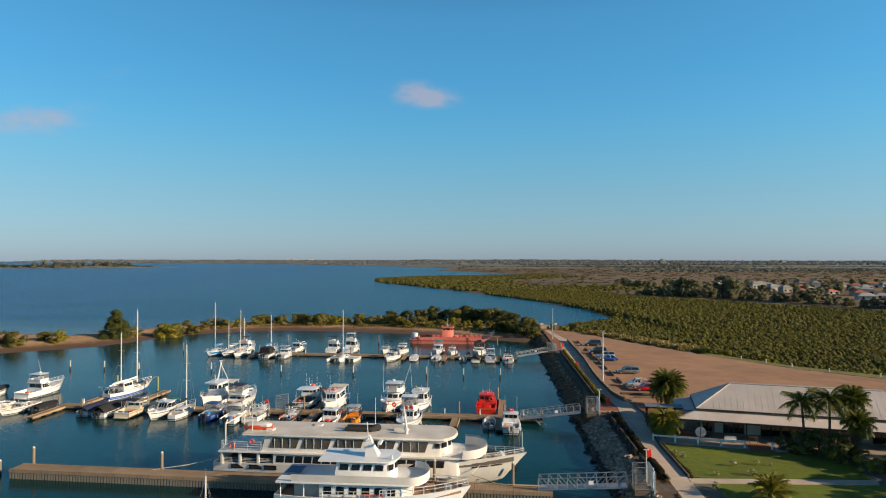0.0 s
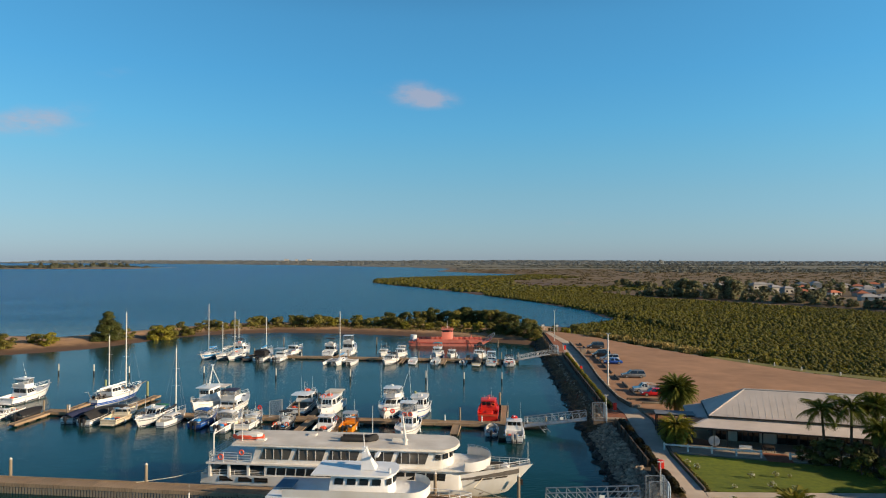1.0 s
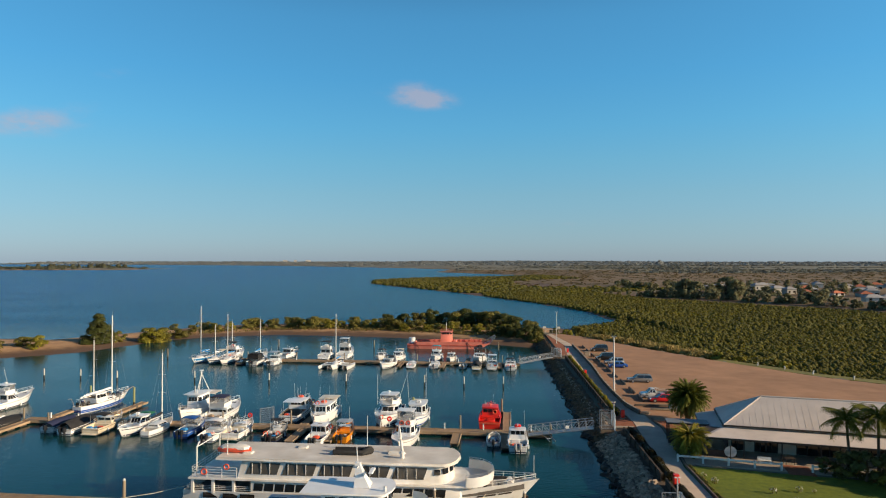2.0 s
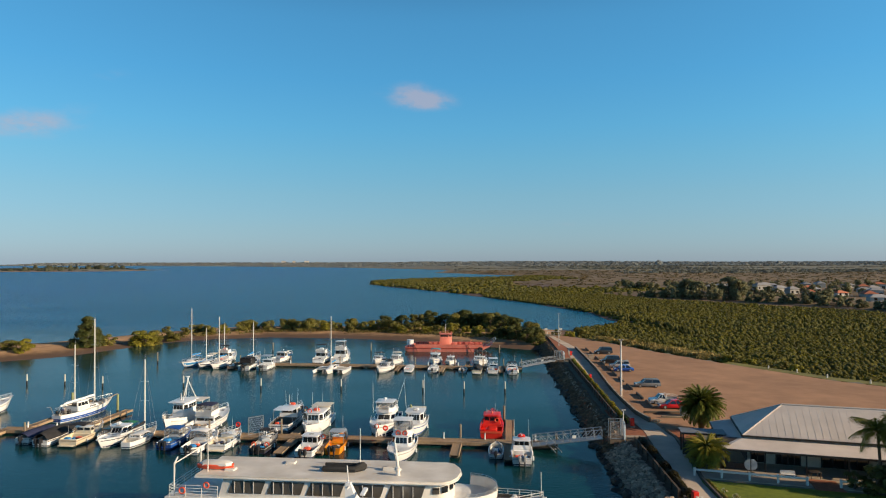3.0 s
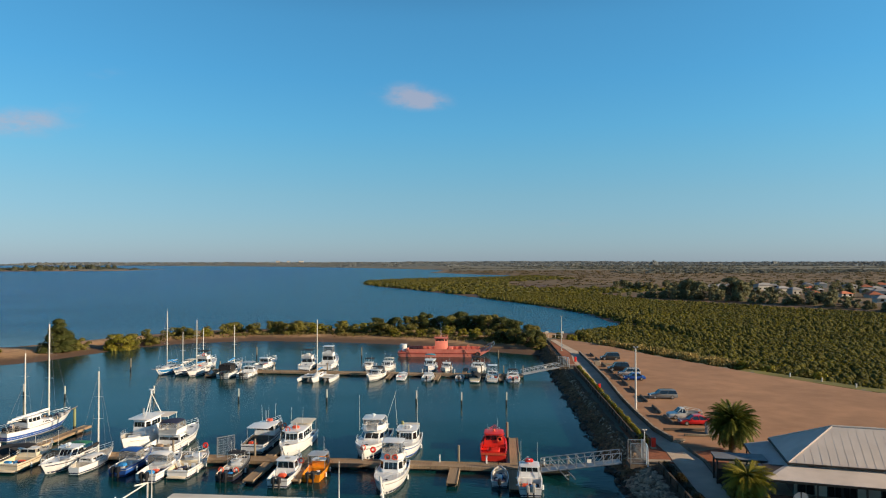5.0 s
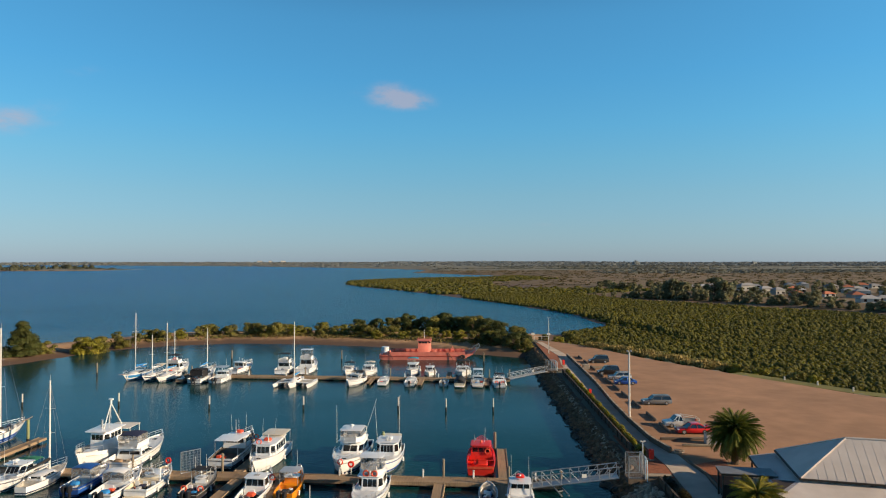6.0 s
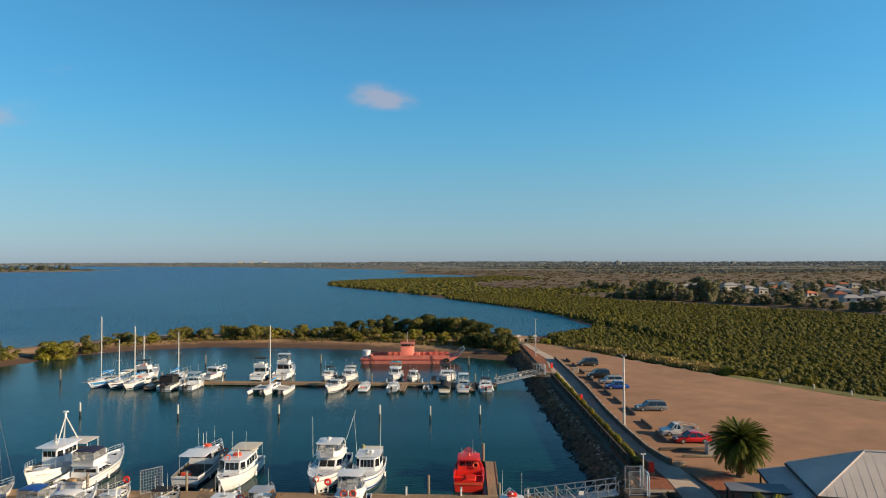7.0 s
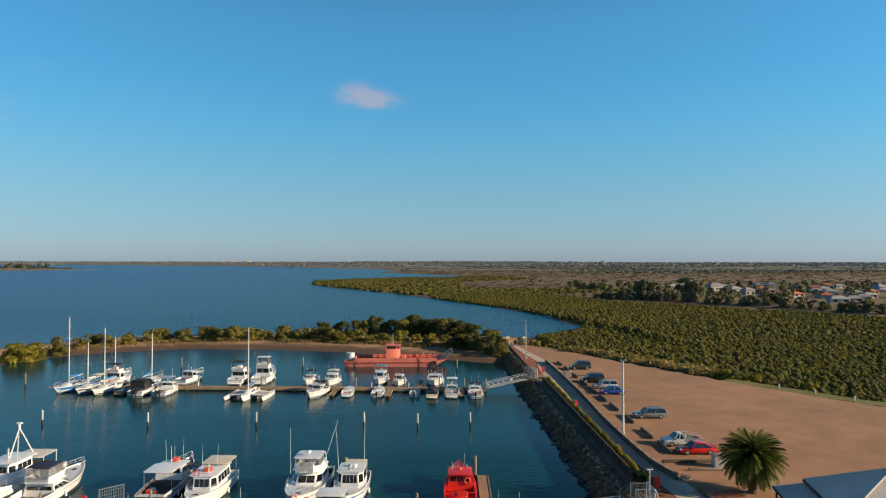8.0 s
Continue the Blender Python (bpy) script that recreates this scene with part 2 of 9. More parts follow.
M_WINDOW = glass_material("dark_window_glass", (0.016, 0.019, 0.022))
def clear_vinyl():
    m = glass_material("clear_curtain", (0.35, 0.36, 0.37), 0.12)
    nt = m.node_tree
    tr, mx = nt.nodes.new("ShaderNodeBsdfTransparent"), nt.nodes.new("ShaderNodeMixShader")
    mx.inputs[0].default_value = 0.62
    nt.links.new(nt.nodes["Principled BSDF"].outputs[0], mx.inputs[1])
    nt.links.new(tr.outputs[0], mx.inputs[2])
    nt.links.new(mx.outputs[0], nt.nodes["Material Output"].inputs[0])
    return m


M_CLEARS = clear_vinyl()
M_SALOON = glass_material("hazy_saloon_glass", (0.115, 0.105, 0.088), 0.15)
M_STRAKE = surface("grey_strake", (0.42, 0.42, 0.42), (0.34, 0.34, 0.34), scale=2, rough=0.6)
M_FLOOR = surface("dark_cockpit_floor", (0.16, 0.14, 0.12), (0.10, 0.09, 0.08), scale=1.5, rough=0.85)
M_CUSHION = surface("beige_cushion", (0.52, 0.44, 0.34), (0.44, 0.37, 0.28), scale=2, rough=0.8)
M_NAVY = surface("navy_canvas", (0.015, 0.02, 0.06), (0.02, 0.028, 0.08), scale=2, rough=0.85)
M_BLACK = surface("black_canvas", (0.012, 0.012, 0.014), (0.022, 0.022, 0.025), scale=2, rough=0.8)
M_BLUE = surface("blue_canvas", (0.02, 0.19, 0.48), (0.03, 0.25, 0.58), scale=2, rough=0.75)
M_BLUEPAINT = surface("blue_paint", (0.015, 0.07, 0.30), (0.02, 0.09, 0.36), scale=1, rough=0.35)
M_TEAL = surface("teal_canvas", (0.03, 0.30, 0.42), (0.05, 0.36, 0.48), scale=2, rough=0.75)
M_GREEN = surface("green_canvas", (0.02, 0.16, 0.09), (0.03, 0.20, 0.11), scale=2, rough=0.8)
M_ORANGE = surface("orange_paint", (0.85, 0.30, 0.015), (0.72, 0.24, 0.012), scale=1.2, rough=0.4, big=0.1)
M_RED = surface("bright_red_paint", (0.80, 0.035, 0.02), (0.66, 0.028, 0.016), scale=1.0, rough=0.4, big=0.1)
M_PINK = surface("faded_red_paint", (0.74, 0.23, 0.17), (0.62, 0.17, 0.12), scale=0.6, rough=0.65, big=0.15, big_scale=0.3, streak=(1, 1, 0.3))
M_PINKDARK = surface("rusty_red_paint", (0.48, 0.07, 0.035), (0.38, 0.05, 0.03), scale=0.8, rough=0.7)
M_BUOY = surface("orange_red_plastic", (0.80, 0.11, 0.05), (0.66, 0.09, 0.04), scale=2, rough=0.45)
M_METAL = surface("galvanised_steel", (0.40, 0.42, 0.44), (0.30, 0.32, 0.34), scale=3, rough=0.45, metal=0.55)
M_STAINLESS = surface("stainless_tube", (0.72, 0.72, 0.72), (0.62, 0.62, 0.62), scale=3, rough=0.3, metal=0.7)
M_ALLOY = surface("white_mast_alloy", (0.74, 0.72, 0.68), (0.64, 0.62, 0.58), scale=1, rough=0.4)
M_RIG = surface("wire_rigging", (0.22, 0.22, 0.23), (0.16, 0.16, 0.17), scale=3, rough=0.8)
M_RUBBER = surface("black_rubber", (0.02, 0.02, 0.02), (0.03, 0.03, 0.03), scale=3, rough=0.75)
M_ENGINE = surface("black_engine_cowl", (0.015, 0.015, 0.018), (0.022, 0.022, 0.025), scale=2, rough=0.3)
M_ENGINEGREY = surface("grey_engine_cowl", (0.35, 0.36, 0.37), (0.30, 0.31, 0.32), scale=2, rough=0.35)
M_JETTY = surface("weathered_jetty_timber", (0.37, 0.265, 0.165), (0.25, 0.175, 0.11), scale=0.9, rough=0.85, big=0.2, big_scale=0.3, streak=(9.0, 0.4, 1), bump=0.4, vary=0.12)
M_JETTYDARK = surface("wet_dark_timber", (0.06, 0.045, 0.035), (0.035, 0.028, 0.022), scale=1.5, rough=0.7)
M_PILE = surface("pile_timber", (0.30, 0.25, 0.18), (0.19, 0.15, 0.11), scale=2.0, rough=0.85, streak=(3, 3, 0.3), bump=0.3)
M_PILEGREEN = surface("treated_pile", (0.30, 0.32, 0.15), (0.22, 0.24, 0.11), scale=2.0, rough=0.8, streak=(3, 3, 0.3))
M_PILEWHITE = surface("white_pile_sleeve", (0.62, 0.60, 0.55), (0.50, 0.47, 0.42), scale=2.0, rough=0.6)
M_WEED = surface("weed_band", (0.018, 0.016, 0.012), (0.03, 0.028, 0.018), scale=4.0, rough=0.8)
M_ROCK = surface("basalt_boulder", (0.200, 0.122, 0.064), (0.105, 0.066, 0.036), scale=1.1, rough=0.9, bump=0.6, bump_scale=4, big=0.2, big_scale=0.25, island=0.35)
M_ROCKPALE = surface("crushed_grey_stone", (0.42, 0.335, 0.25), (0.23, 0.175, 0.125), scale=1.6, rough=0.9, bump=0.6, bump_scale=5, big=0.2, big_scale=0.3, island=0.4)
M_ROCKWET = surface("weedy_wet_stone", (0.045, 0.036, 0.024), (0.026, 0.022, 0.014), scale=1.6, rough=0.6, bump=0.6, bump_scale=4, big=0.2, island=0.4)
M_MUD = surface("wet_mud", (0.135, 0.078, 0.046), (0.09, 0.05, 0.03), scale=0.4, rough=0.75, big=0.25, big_scale=0.06, bump=0.3)
M_SAND = surface("sandy_bank", (0.33, 0.205, 0.12), (0.23, 0.14, 0.08), scale=0.35, rough=0.95, big=0.25, big_scale=0.05, bump=0.3)
M_SCRUB = surface("scrubby_ground", (0.125, 0.126, 0.092), (0.155, 0.146, 0.108), scale=0.3, rough=1.0, big=0.3, big_scale=0.03, bump=0.3)
M_MARSH = surface("saltmarsh_ground", (0.160, 0.100, 0.045), (0.115, 0.080, 0.038), scale=0.05, rough=1.0, big=0.3, big_scale=0.006)
M_CARPARK = surface("compacted_gravel", (0.40, 0.220, 0.122), (0.31, 0.170, 0.094), scale=0.3, rough=0.95, big=0.17, big_scale=0.05, bump=0.25, bump_scale=3.0, detail=8)
M_CONCRETE = surface("pale_concrete", (0.38, 0.31, 0.24), (0.31, 0.25, 0.19), scale=0.8, rough=0.9, big=0.12, bump=0.15, vary=0.05)
M_PATH = surface("worn_footpath_concrete", (0.57, 0.475, 0.38), (0.48, 0.395, 0.315), scale=0.7, rough=0.9, big=0.15, big_scale=0.2, bump=0.15)
M_TIMBER = surface("grey_timber_sleeper", (0.14, 0.11, 0.085), (0.09, 0.07, 0.055), scale=1.4, rough=0.9, streak=(3, 0.4, 3), bump=0.3)
M_REDSOIL = surface("red_mulch", (0.33, 0.115, 0.055), (0.23, 0.075, 0.035), scale=2.2, rough=1.0, bump=0.4)
M_MULCH = surface("brown_bark_mulch", (0.125, 0.085, 0.052), (0.075, 0.050, 0.032), scale=2.4, rough=1.0, bump=0.5, big=0.2, big_scale=0.3)
M_LAWN = surface("mown_lawn", (0.150, 0.190, 0.005), (0.095, 0.135, 0.004), scale=1.6, rough=0.9, big=0.2, big_scale=0.12, bump=0.5, bump_scale=12)
M_ROOF = surface("pale_corrugated_roofing", (0.66, 0.595, 0.55), (0.59, 0.53, 0.49), scale=0.7, rough=0.72, big=0.08, big_scale=0.2, metal=0.0, spec=0.25)
M_FASCIA = surface("dark_brown_fascia", (0.035, 0.026, 0.020), (0.05, 0.036, 0.026), scale=2, rough=0.6)
M_WALL = surface("cream_rendered_wall", (0.60, 0.53, 0.43), (0.52, 0.45, 0.36), scale=1.4, rough=0.85, bump=0.1)
M_BRICKDARK = surface("dark_brick_wall", (0.085, 0.06, 0.05), (0.06, 0.042, 0.035), scale=2.5, rough=0.9, bump=0.2)
M_WHITE = surface("white_fence_paint", (0.78, 0.76, 0.71), (0.68, 0.65, 0.59), scale=2, rough=0.6)
M_GREYMET = surface("grey_dish_metal", (0.55, 0.56, 0.57), (0.46, 0.47, 0.48), scale=2, rough=0.4, metal=0.3)
M_BARK = surface("grey_brown_bark", (0.13, 0.095, 0.065), (0.08, 0.058, 0.04), scale=2.0, rough=0.95, bump=0.5)
M_LEAF = leaf_material("coastal_shrub_leaves", (0.138, 0.135, 0.029), (0.21, 0.185, 0.048))
M_LEAFDARK = leaf_material("dark_pine_leaves", (0.0375, 0.0525, 0.0175), (0.06875, 0.0775, 0.025))
M_LEAFOLIVE = leaf_material("olive_tree_leaves", (0.062, 0.078, 0.02), (0.105, 0.11, 0.032))
M_LEAFLIME = leaf_material("yellow_green_leaves", (0.21, 0.20, 0.025), (0.29, 0.25, 0.035))
# timber darkened to hold the crest wall's shaded sea face
M_SHADETIMBER = surface("shade_darkened_timber", (0.070, 0.050, 0.034), (0.042, 0.031, 0.022), scale=2.0, rough=0.95, bump=0.3, big=0.25, big_scale=0.3, vary=0.2)
M_MANGROVE = leaf_material("mangrove_leaves", (0.121, 0.112, 0.007), (0.200, 0.166, 0.012), vary=0, island=0.24, through=0.15, spec=0.1, big_scale=0.035)
# darker copy of the mangrove leaf colour: the shade inside each clump
M_INNERSHADE = surface("mangrove_inner_shade", (0.080, 0.077, 0.009), (0.056, 0.059, 0.008), scale=1.5, rough=0.95, bump=0.6)
# leaf colour greyed to carry the haze of distance
M_FARTREE = leaf_material("haze_tinted_tree_leaves", (0.125, 0.130, 0.104), (0.150, 0.150, 0.118), vary=0, island=0.16)
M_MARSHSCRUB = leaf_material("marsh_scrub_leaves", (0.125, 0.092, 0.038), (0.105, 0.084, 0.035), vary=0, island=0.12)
# greyer still: farther haze put into the base colour
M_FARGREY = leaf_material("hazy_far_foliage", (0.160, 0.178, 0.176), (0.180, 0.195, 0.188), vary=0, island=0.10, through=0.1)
M_TOWNTREE = leaf_material("town_tree_leaves", (0.17, 0.175, 0.09), (0.25, 0.235, 0.125), island=0.25)
# leaf colour darkened for the hedge's shaded sea side
M_HEDGESHADE = leaf_material("shaded_hedge_leaves", (0.040, 0.036, 0.013), (0.062, 0.052, 0.018))
M_ISLETREE = leaf_material("island_tree_leaves", (0.060, 0.068, 0.042), (0.085, 0.088, 0.055), vary=0, island=0.2)
M_VERGE = surface("rough_verge_grass", (0.21, 0.18, 0.045), (0.14, 0.145, 0.028), scale=1.2, rough=0.95, big=0.3, big_scale=0.1, bump=0.4)
M_PALM = leaf_material("palm_fronds", (0.088, 0.112, 0.018), (0.175, 0.18, 0.032), through=0.3)
M_PALMDRY = leaf_material("dry_palm_fronds", (0.26, 0.18, 0.085), (0.19, 0.13, 0.06), through=0.15)
M_GRASS = leaf_material("dry_grass_blades", (0.38, 0.28, 0.11), (0.24, 0.20, 0.06), island=0.3)
M_SPITGRASS = leaf_material("spit_grass_blades", (0.21, 0.15, 0.055), (0.11, 0.11, 0.032), island=0.35)
M_FLOWER = leaf_material("white_rose_blooms", (0.75, 0.72, 0.62), (0.62, 0.58, 0.48))
M_HOUSEWALL = surface("pale_house_wall", (0.46, 0.44, 0.41), (0.40, 0.38, 0.35), scale=0.5, rough=0.9, vary=0.25)
M_HOUSEROOF = surface("grey_house_roof", (0.33, 0.33, 0.34), (0.27, 0.27, 0.28), scale=0.4, rough=0.8, vary=0.25)
M_HOUSETILE = surface("terracotta_house_roof", (0.50, 0.17, 0.09), (0.40, 0.13, 0.07), scale=0.4, rough=0.85, vary=0.15)


def beach_material():
    """Dry orange-brown sand above a ragged wet mud line."""
    m = surface("tidal_beach", (0.46, 0.285, 0.15), (0.33, 0.195, 0.10), scale=0.5, rough=0.95, big=0.2, big_scale=0.07, bump=0.3)
    nt = m.node_tree
    N, Lk = nt.nodes.new, nt.links.new
    bsdf = nt.nodes["Principled BSDF"]
    geo, sep, n, ad = N("ShaderNodeNewGeometry"), N("ShaderNodeSeparateXYZ"), N("ShaderNodeTexNoise"), N("ShaderNodeMath")
    Lk(geo.outputs["Position"], sep.inputs[0])
    n.inputs["Scale"].default_value, n.inputs["Detail"].default_value = 0.35, 6.0
    Lk(geo.outputs["Position"], n.inputs["Vector"])
    ad.operation = "MULTIPLY_ADD"
    ad.inputs[1].default_value = 0.7
    Lk(n.outputs[0], ad.inputs[0])
    Lk(sep.outputs[2], ad.inputs[2])
    r = N("ShaderNodeMapRange")
    r.interpolation_type = "SMOOTHSTEP"
    r.inputs["From Min"].default_value, r.inputs["From Max"].default_value = 0.70, 1.40
    Lk(ad.outputs[0], r.inputs["Value"])
    mx = N("ShaderNodeMix")
    mx.data_type = "RGBA"
    mx.inputs["A"].default_value = (0.105, 0.06, 0.036, 1)
    Lk(bsdf.inputs["Base Color"].links[0].from_socket, mx.inputs["B"])
    Lk(r.outputs[0], mx.inputs["Factor"])
    Lk(mx.outputs["Result"], bsdf.inputs["Base Color"])
    return m


M_BEACH = beach_material()


# ---- mesh building ----
class Shape:
    """Gathers vertices and faces; every method adds one piece."""

    def __init__(self):
        self.v, self.f = [], []

    def add(self, verts, faces, m=None):
        n = len(self.v)
        self.v += [tuple(m @ Vector(p)) if m else tuple(p) for p in verts]
        self.f += [tuple(n + i for i in f) for f in faces]
        return self

    def box(self, x0, x1, y0, y1, z0, z1, m=None):
        v = [(x0, y0, z0), (x1, y0, z0), (x1, y1, z0), (x0, y1, z0), (x0, y0, z1), (x1, y0, z1), (x1, y1, z1), (x0, y1, z1)]
        return self.add(v, [(3, 2, 1, 0), (4, 5, 6, 7), (0, 1, 5, 4), (1, 2, 6, 5), (2, 3, 7, 6), (3, 0, 4, 7)], m)

    def prism(self, poly, z0, z1, m=None, top_scale=1.0):
        """poly: corners (x, y) anticlockwise."""
        k = len(poly)
        cx, cy = sum(p[0] for p in poly) / k, sum(p[1] for p in poly) / k
        v = [(x, y, z0) for x, y in poly] + [(cx + (x - cx) * top_scale, cy + (y - cy) * top_scale, z1) for x, y in poly]
        f = [tuple(range(k))[::-1], tuple(range(k, 2 * k))] + [(i, (i + 1) % k, k + (i + 1) % k, k + i) for i in range(k)]
        return self.add(v, f, m)

    def rbox(self, x0, x1, y0, y1, z0, z1, c=0.1, m=None, top=1.0):
        """A box with its upright edges cut off by c and its top edge eased."""
        p = [(x0 + c, y0), (x1 - c, y0), (x1, y0 + c), (x1, y1 - c), (x1 - c, y1), (x0 + c, y1), (x0, y1 - c), (x0, y0 + c)]
        cx, cy = (x0 + x1) / 2, (y0 + y1) / 2
        e = min(c, (z1 - z0) * 0.4)
        rings = [(z0, 1.0), (z1 - e, 1 - (1 - top) * 0.7), (z1, None)]
        v = []
        for z, s in rings:
            for x, y in p:
                if s is None:
                    sx, sy = top * (1 - 0.8 * c / max(abs(x1 - cx), 0.01)), top * (1 - 0.8 * c / max(abs(y1 - cy), 0.01))
                else:
                    sx = sy = s
                v.append((cx + (x - cx) * sx, cy + (y - cy) * sy, z))
        f = [tuple(range(8))[::-1], tuple(range(16, 24))]
        for r in (0, 8):
            f += [(r + i, r + (i + 1) % 8, r + 8 + (i + 1) % 8, r + 8 + i) for i in range(8)]
        return self.add(v, f, m)

    def tube(self, a, b, r0, r1=None, n=6):
        a, b = Vector(a), Vector(b)
        d = b - a
        if d.length < 1e-6:
            return self
        q = d.to_track_quat("Z", "Y").to_matrix()
        r1 = r0 if r1 is None else r1
        v = []
        for p, r in ((a, r0), (b, r1)):
            v += [tuple(p + q @ Vector((r * math.cos(2 * math.pi * i / n), r * math.sin(2 * math.pi * i / n), 0))) for i in range(n)]
        f = [(i, (i + 1) % n, n + (i + 1) % n, n + i) for i in range(n)] + [tuple(range(n))[::-1], tuple(range(n, 2 * n))]
        return self.add(v, f)

    def path(self, pts, r, n=6):
        """One bent tube through the points, mitred at each bend."""
        P = [Vector(p) for p in pts]
        rings, up = [], None
        for i, p in enumerate(P):
            d0 = (P[i] - P[i - 1]).normalized() if i else (P[1] - P[0]).normalized()
            d1 = (P[i + 1] - P[i]).normalized() if i < len(P) - 1 else d0
            d = d0 + d1
            d = d.normalized() if d.length > 1e-4 else d1
            if up is None:
                up = d.orthogonal()
            up = (up - d * up.dot(d)).normalized()
            w = d.cross(up)
            wide = min(1.6, 1 / max(0.3, d.dot(d1)))
            rings.append([tuple(p + (up * math.cos(2 * math.pi * k / n) + w * math.sin(2 * math.pi * k / n)) * r * wide) for k in range(n)])
        return self.rings(rings)

    def rings(self, rings, closed_ends=True, m=None):
        """Loft of closed rings with the same number of points."""
        k = len(rings[0])
        v = [p for ring in rings for p in ring]
        f = []
        for j in range(len(rings) - 1):
            f += [(j * k + i, j * k + (i + 1) % k, (j + 1) * k + (i + 1) % k, (j + 1) * k + i) for i in range(k)]
        if closed_ends:
            f += [tuple(range(k))[::-1], tuple(range((len(rings) - 1) * k, len(rings) * k))]
        return self.add(v, f, m)

    def strips(self, rows, flip=False):
        """Open loft: rows of points, each row of the same length."""
        k = len(rows[0])
        v = [p for row in rows for p in row]
        f = []
        for j in range(len(rows) - 1):
            for i in range(k - 1):
                q = (j * k + i, j * k + i + 1, (j + 1) * k + i + 1, (j + 1) * k + i)
                f.append(q[::-1] if flip else q)
        return self.add(v, f)

    def dome(self, c, rx, ry, rz, n=10, k=4, z0=0.0):
        """Upper part of an ellipsoid."""
        rings = []
        for j in range(k):
            a = (math.pi / 2) * j / k
            rings.append([(c[0] + rx * math.cos(a) * math.cos(2 * math.pi * i / n), c[1] + ry * math.cos(a) * math.sin(2 * math.pi * i / n), c[2] + z0 + rz * math.sin(a)) for i in range(n)])
        base = len(self.v)
        self.rings(rings, False)
        top = len(self.v)
        self.v.append((c[0], c[1], c[2] + z0 + rz))
        last = base + (k - 1) * n
        self.f += [(last + i, last + (i + 1) % n, top) for i in range(n)]
        self.f.append(tuple(base + i for i in range(n))[::-1])
        return self

    def torus(self, c, axis, r, t, n=14, k=6):
        q = Vector(axis).to_track_quat("Z", "Y").to_matrix()
        v, f = [], []
        for i in range(n):
            a = 2 * math.pi * i / n
            for j in range(k):
                b = 2 * math.pi * j / k
                v.append(tuple(Vector(c) + q @ Vector(((r + t * math.cos(b)) * math.cos(a), (r + t * math.cos(b)) * math.sin(a), t * math.sin(b)))))
                f.append((i * k + j, ((i + 1) % n) * k + j, ((i + 1) % n) * k + (j + 1) % k, i * k + (j + 1) % k))
        return self.add(v, f)

    def panel(self, p00, p10, p11, p01, u0, u1, v0, v1, off=0.012):
        """A thin plate on the face p00-p10-p11-p01 (seen from outside, anticlockwise), between fractions of its width and height."""
        P = [Vector(p) for p in (p00, p10, p11, p01)]
        nrm = (P[1] - P[0]).cross(P[3] - P[0]).normalized()

        def at(u, v):
            return (P[0] * (1 - u) + P[1] * u) * (1 - v) + (P[3] * (1 - u) + P[2] * u) * v
        q = [at(u0, v0), at(u1, v0), at(u1, v1), at(u0, v1)]
        v = [tuple(p - nrm * 0.03) for p in q] + [tuple(p + nrm * off) for p in q]
        return self.add(v, [(3, 2, 1, 0), (4, 5, 6, 7), (0, 1, 5, 4), (1, 2, 6, 5), (2, 3, 7, 6), (3, 0, 4, 7)])

    def mesh(self, name, material, smooth=35):
        me = bpy.data.meshes.new(name)
        me.from_pydata(self.v, [], self.f)
        me.materials.append(material)
        if smooth:
            me.shade_smooth()
            me.set_sharp_from_angle(angle=radians(smooth))
        return me


def part(name, shape, material, parent, label="", smooth=35):
    ob = new(name, shape.mesh(name, material, smooth))
    ob.parent = parent
    if label:
        tagged(ob, label)
    return ob


def thing(name, m, label, category, group="", kind=""):
    ob = new(name)
    ob.empty_display_size = 0.3
    ob.matrix_world = m
    return tagged(ob, label, category, group, kind)


def solid(name, shape, material, label="", category="", group="", kind="", m=None, smooth=35):
    ob = new(name, shape.mesh(name, material, smooth))
    if m is not None:
        ob.matrix_world = m
    return tagged(ob, label, category, group, kind)


def lerp(a, b, t):
    return a + (b - a) * t


# ---- ground, water and sea wall ----
def SW(a, y):
    """A place a metres landward of the rock crest of the sea wall, at y."""
    return (22.0 + (y - 70.0) * 0.0672 + a, y)


LAND = [SW(0, -400), SW(0, 216), (34, 235), (50, 250), (70, 271), (71, 315), (62, 360), (42, 419), (5, 523), (-49, 635), (-77, 700), (-86, 780),
        (-60, 860), (8, 930), (157, 1000), (127, 1113), (-12, 1360), (15, 1784), (-170, 2154), (-747, 2935), (-1092, 3187), (-1700, 3600),
        (-2900, 3900), (-2900, 4950), (4950, 4950), (4950, -400)]
FILL = [SW(0, -400), SW(0, 222), (37, 217), (46, 205), (54, 184), (66, 160), (77, 141), (88, 130), (115, 106), (150, 80), (220, -400)]
SPIT = [(26, 197), (2.6, 208), (-16, 219), (-36, 225), (-57, 228), (-74, 221.5), (-86, 211), (-90, 201), (-94.5, 192.5), (-98.5, 185.5), (-104.5, 181), (-110, 177), (-125, 164), (-138, 148), (-170, 130),
        (-210, 130), (-210, 215), (-150, 216), (-124, 213), (-104, 236), (-87, 255), (-57, 264), (-16, 264), (20, 255), (46, 247), (42, 212)]
ISLAND = [(-2600, 1450), (-1112, 1600), (-850, 1642), (-772, 1891), (-1000, 1960), (-1300, 1900), (-2600, 2100)]


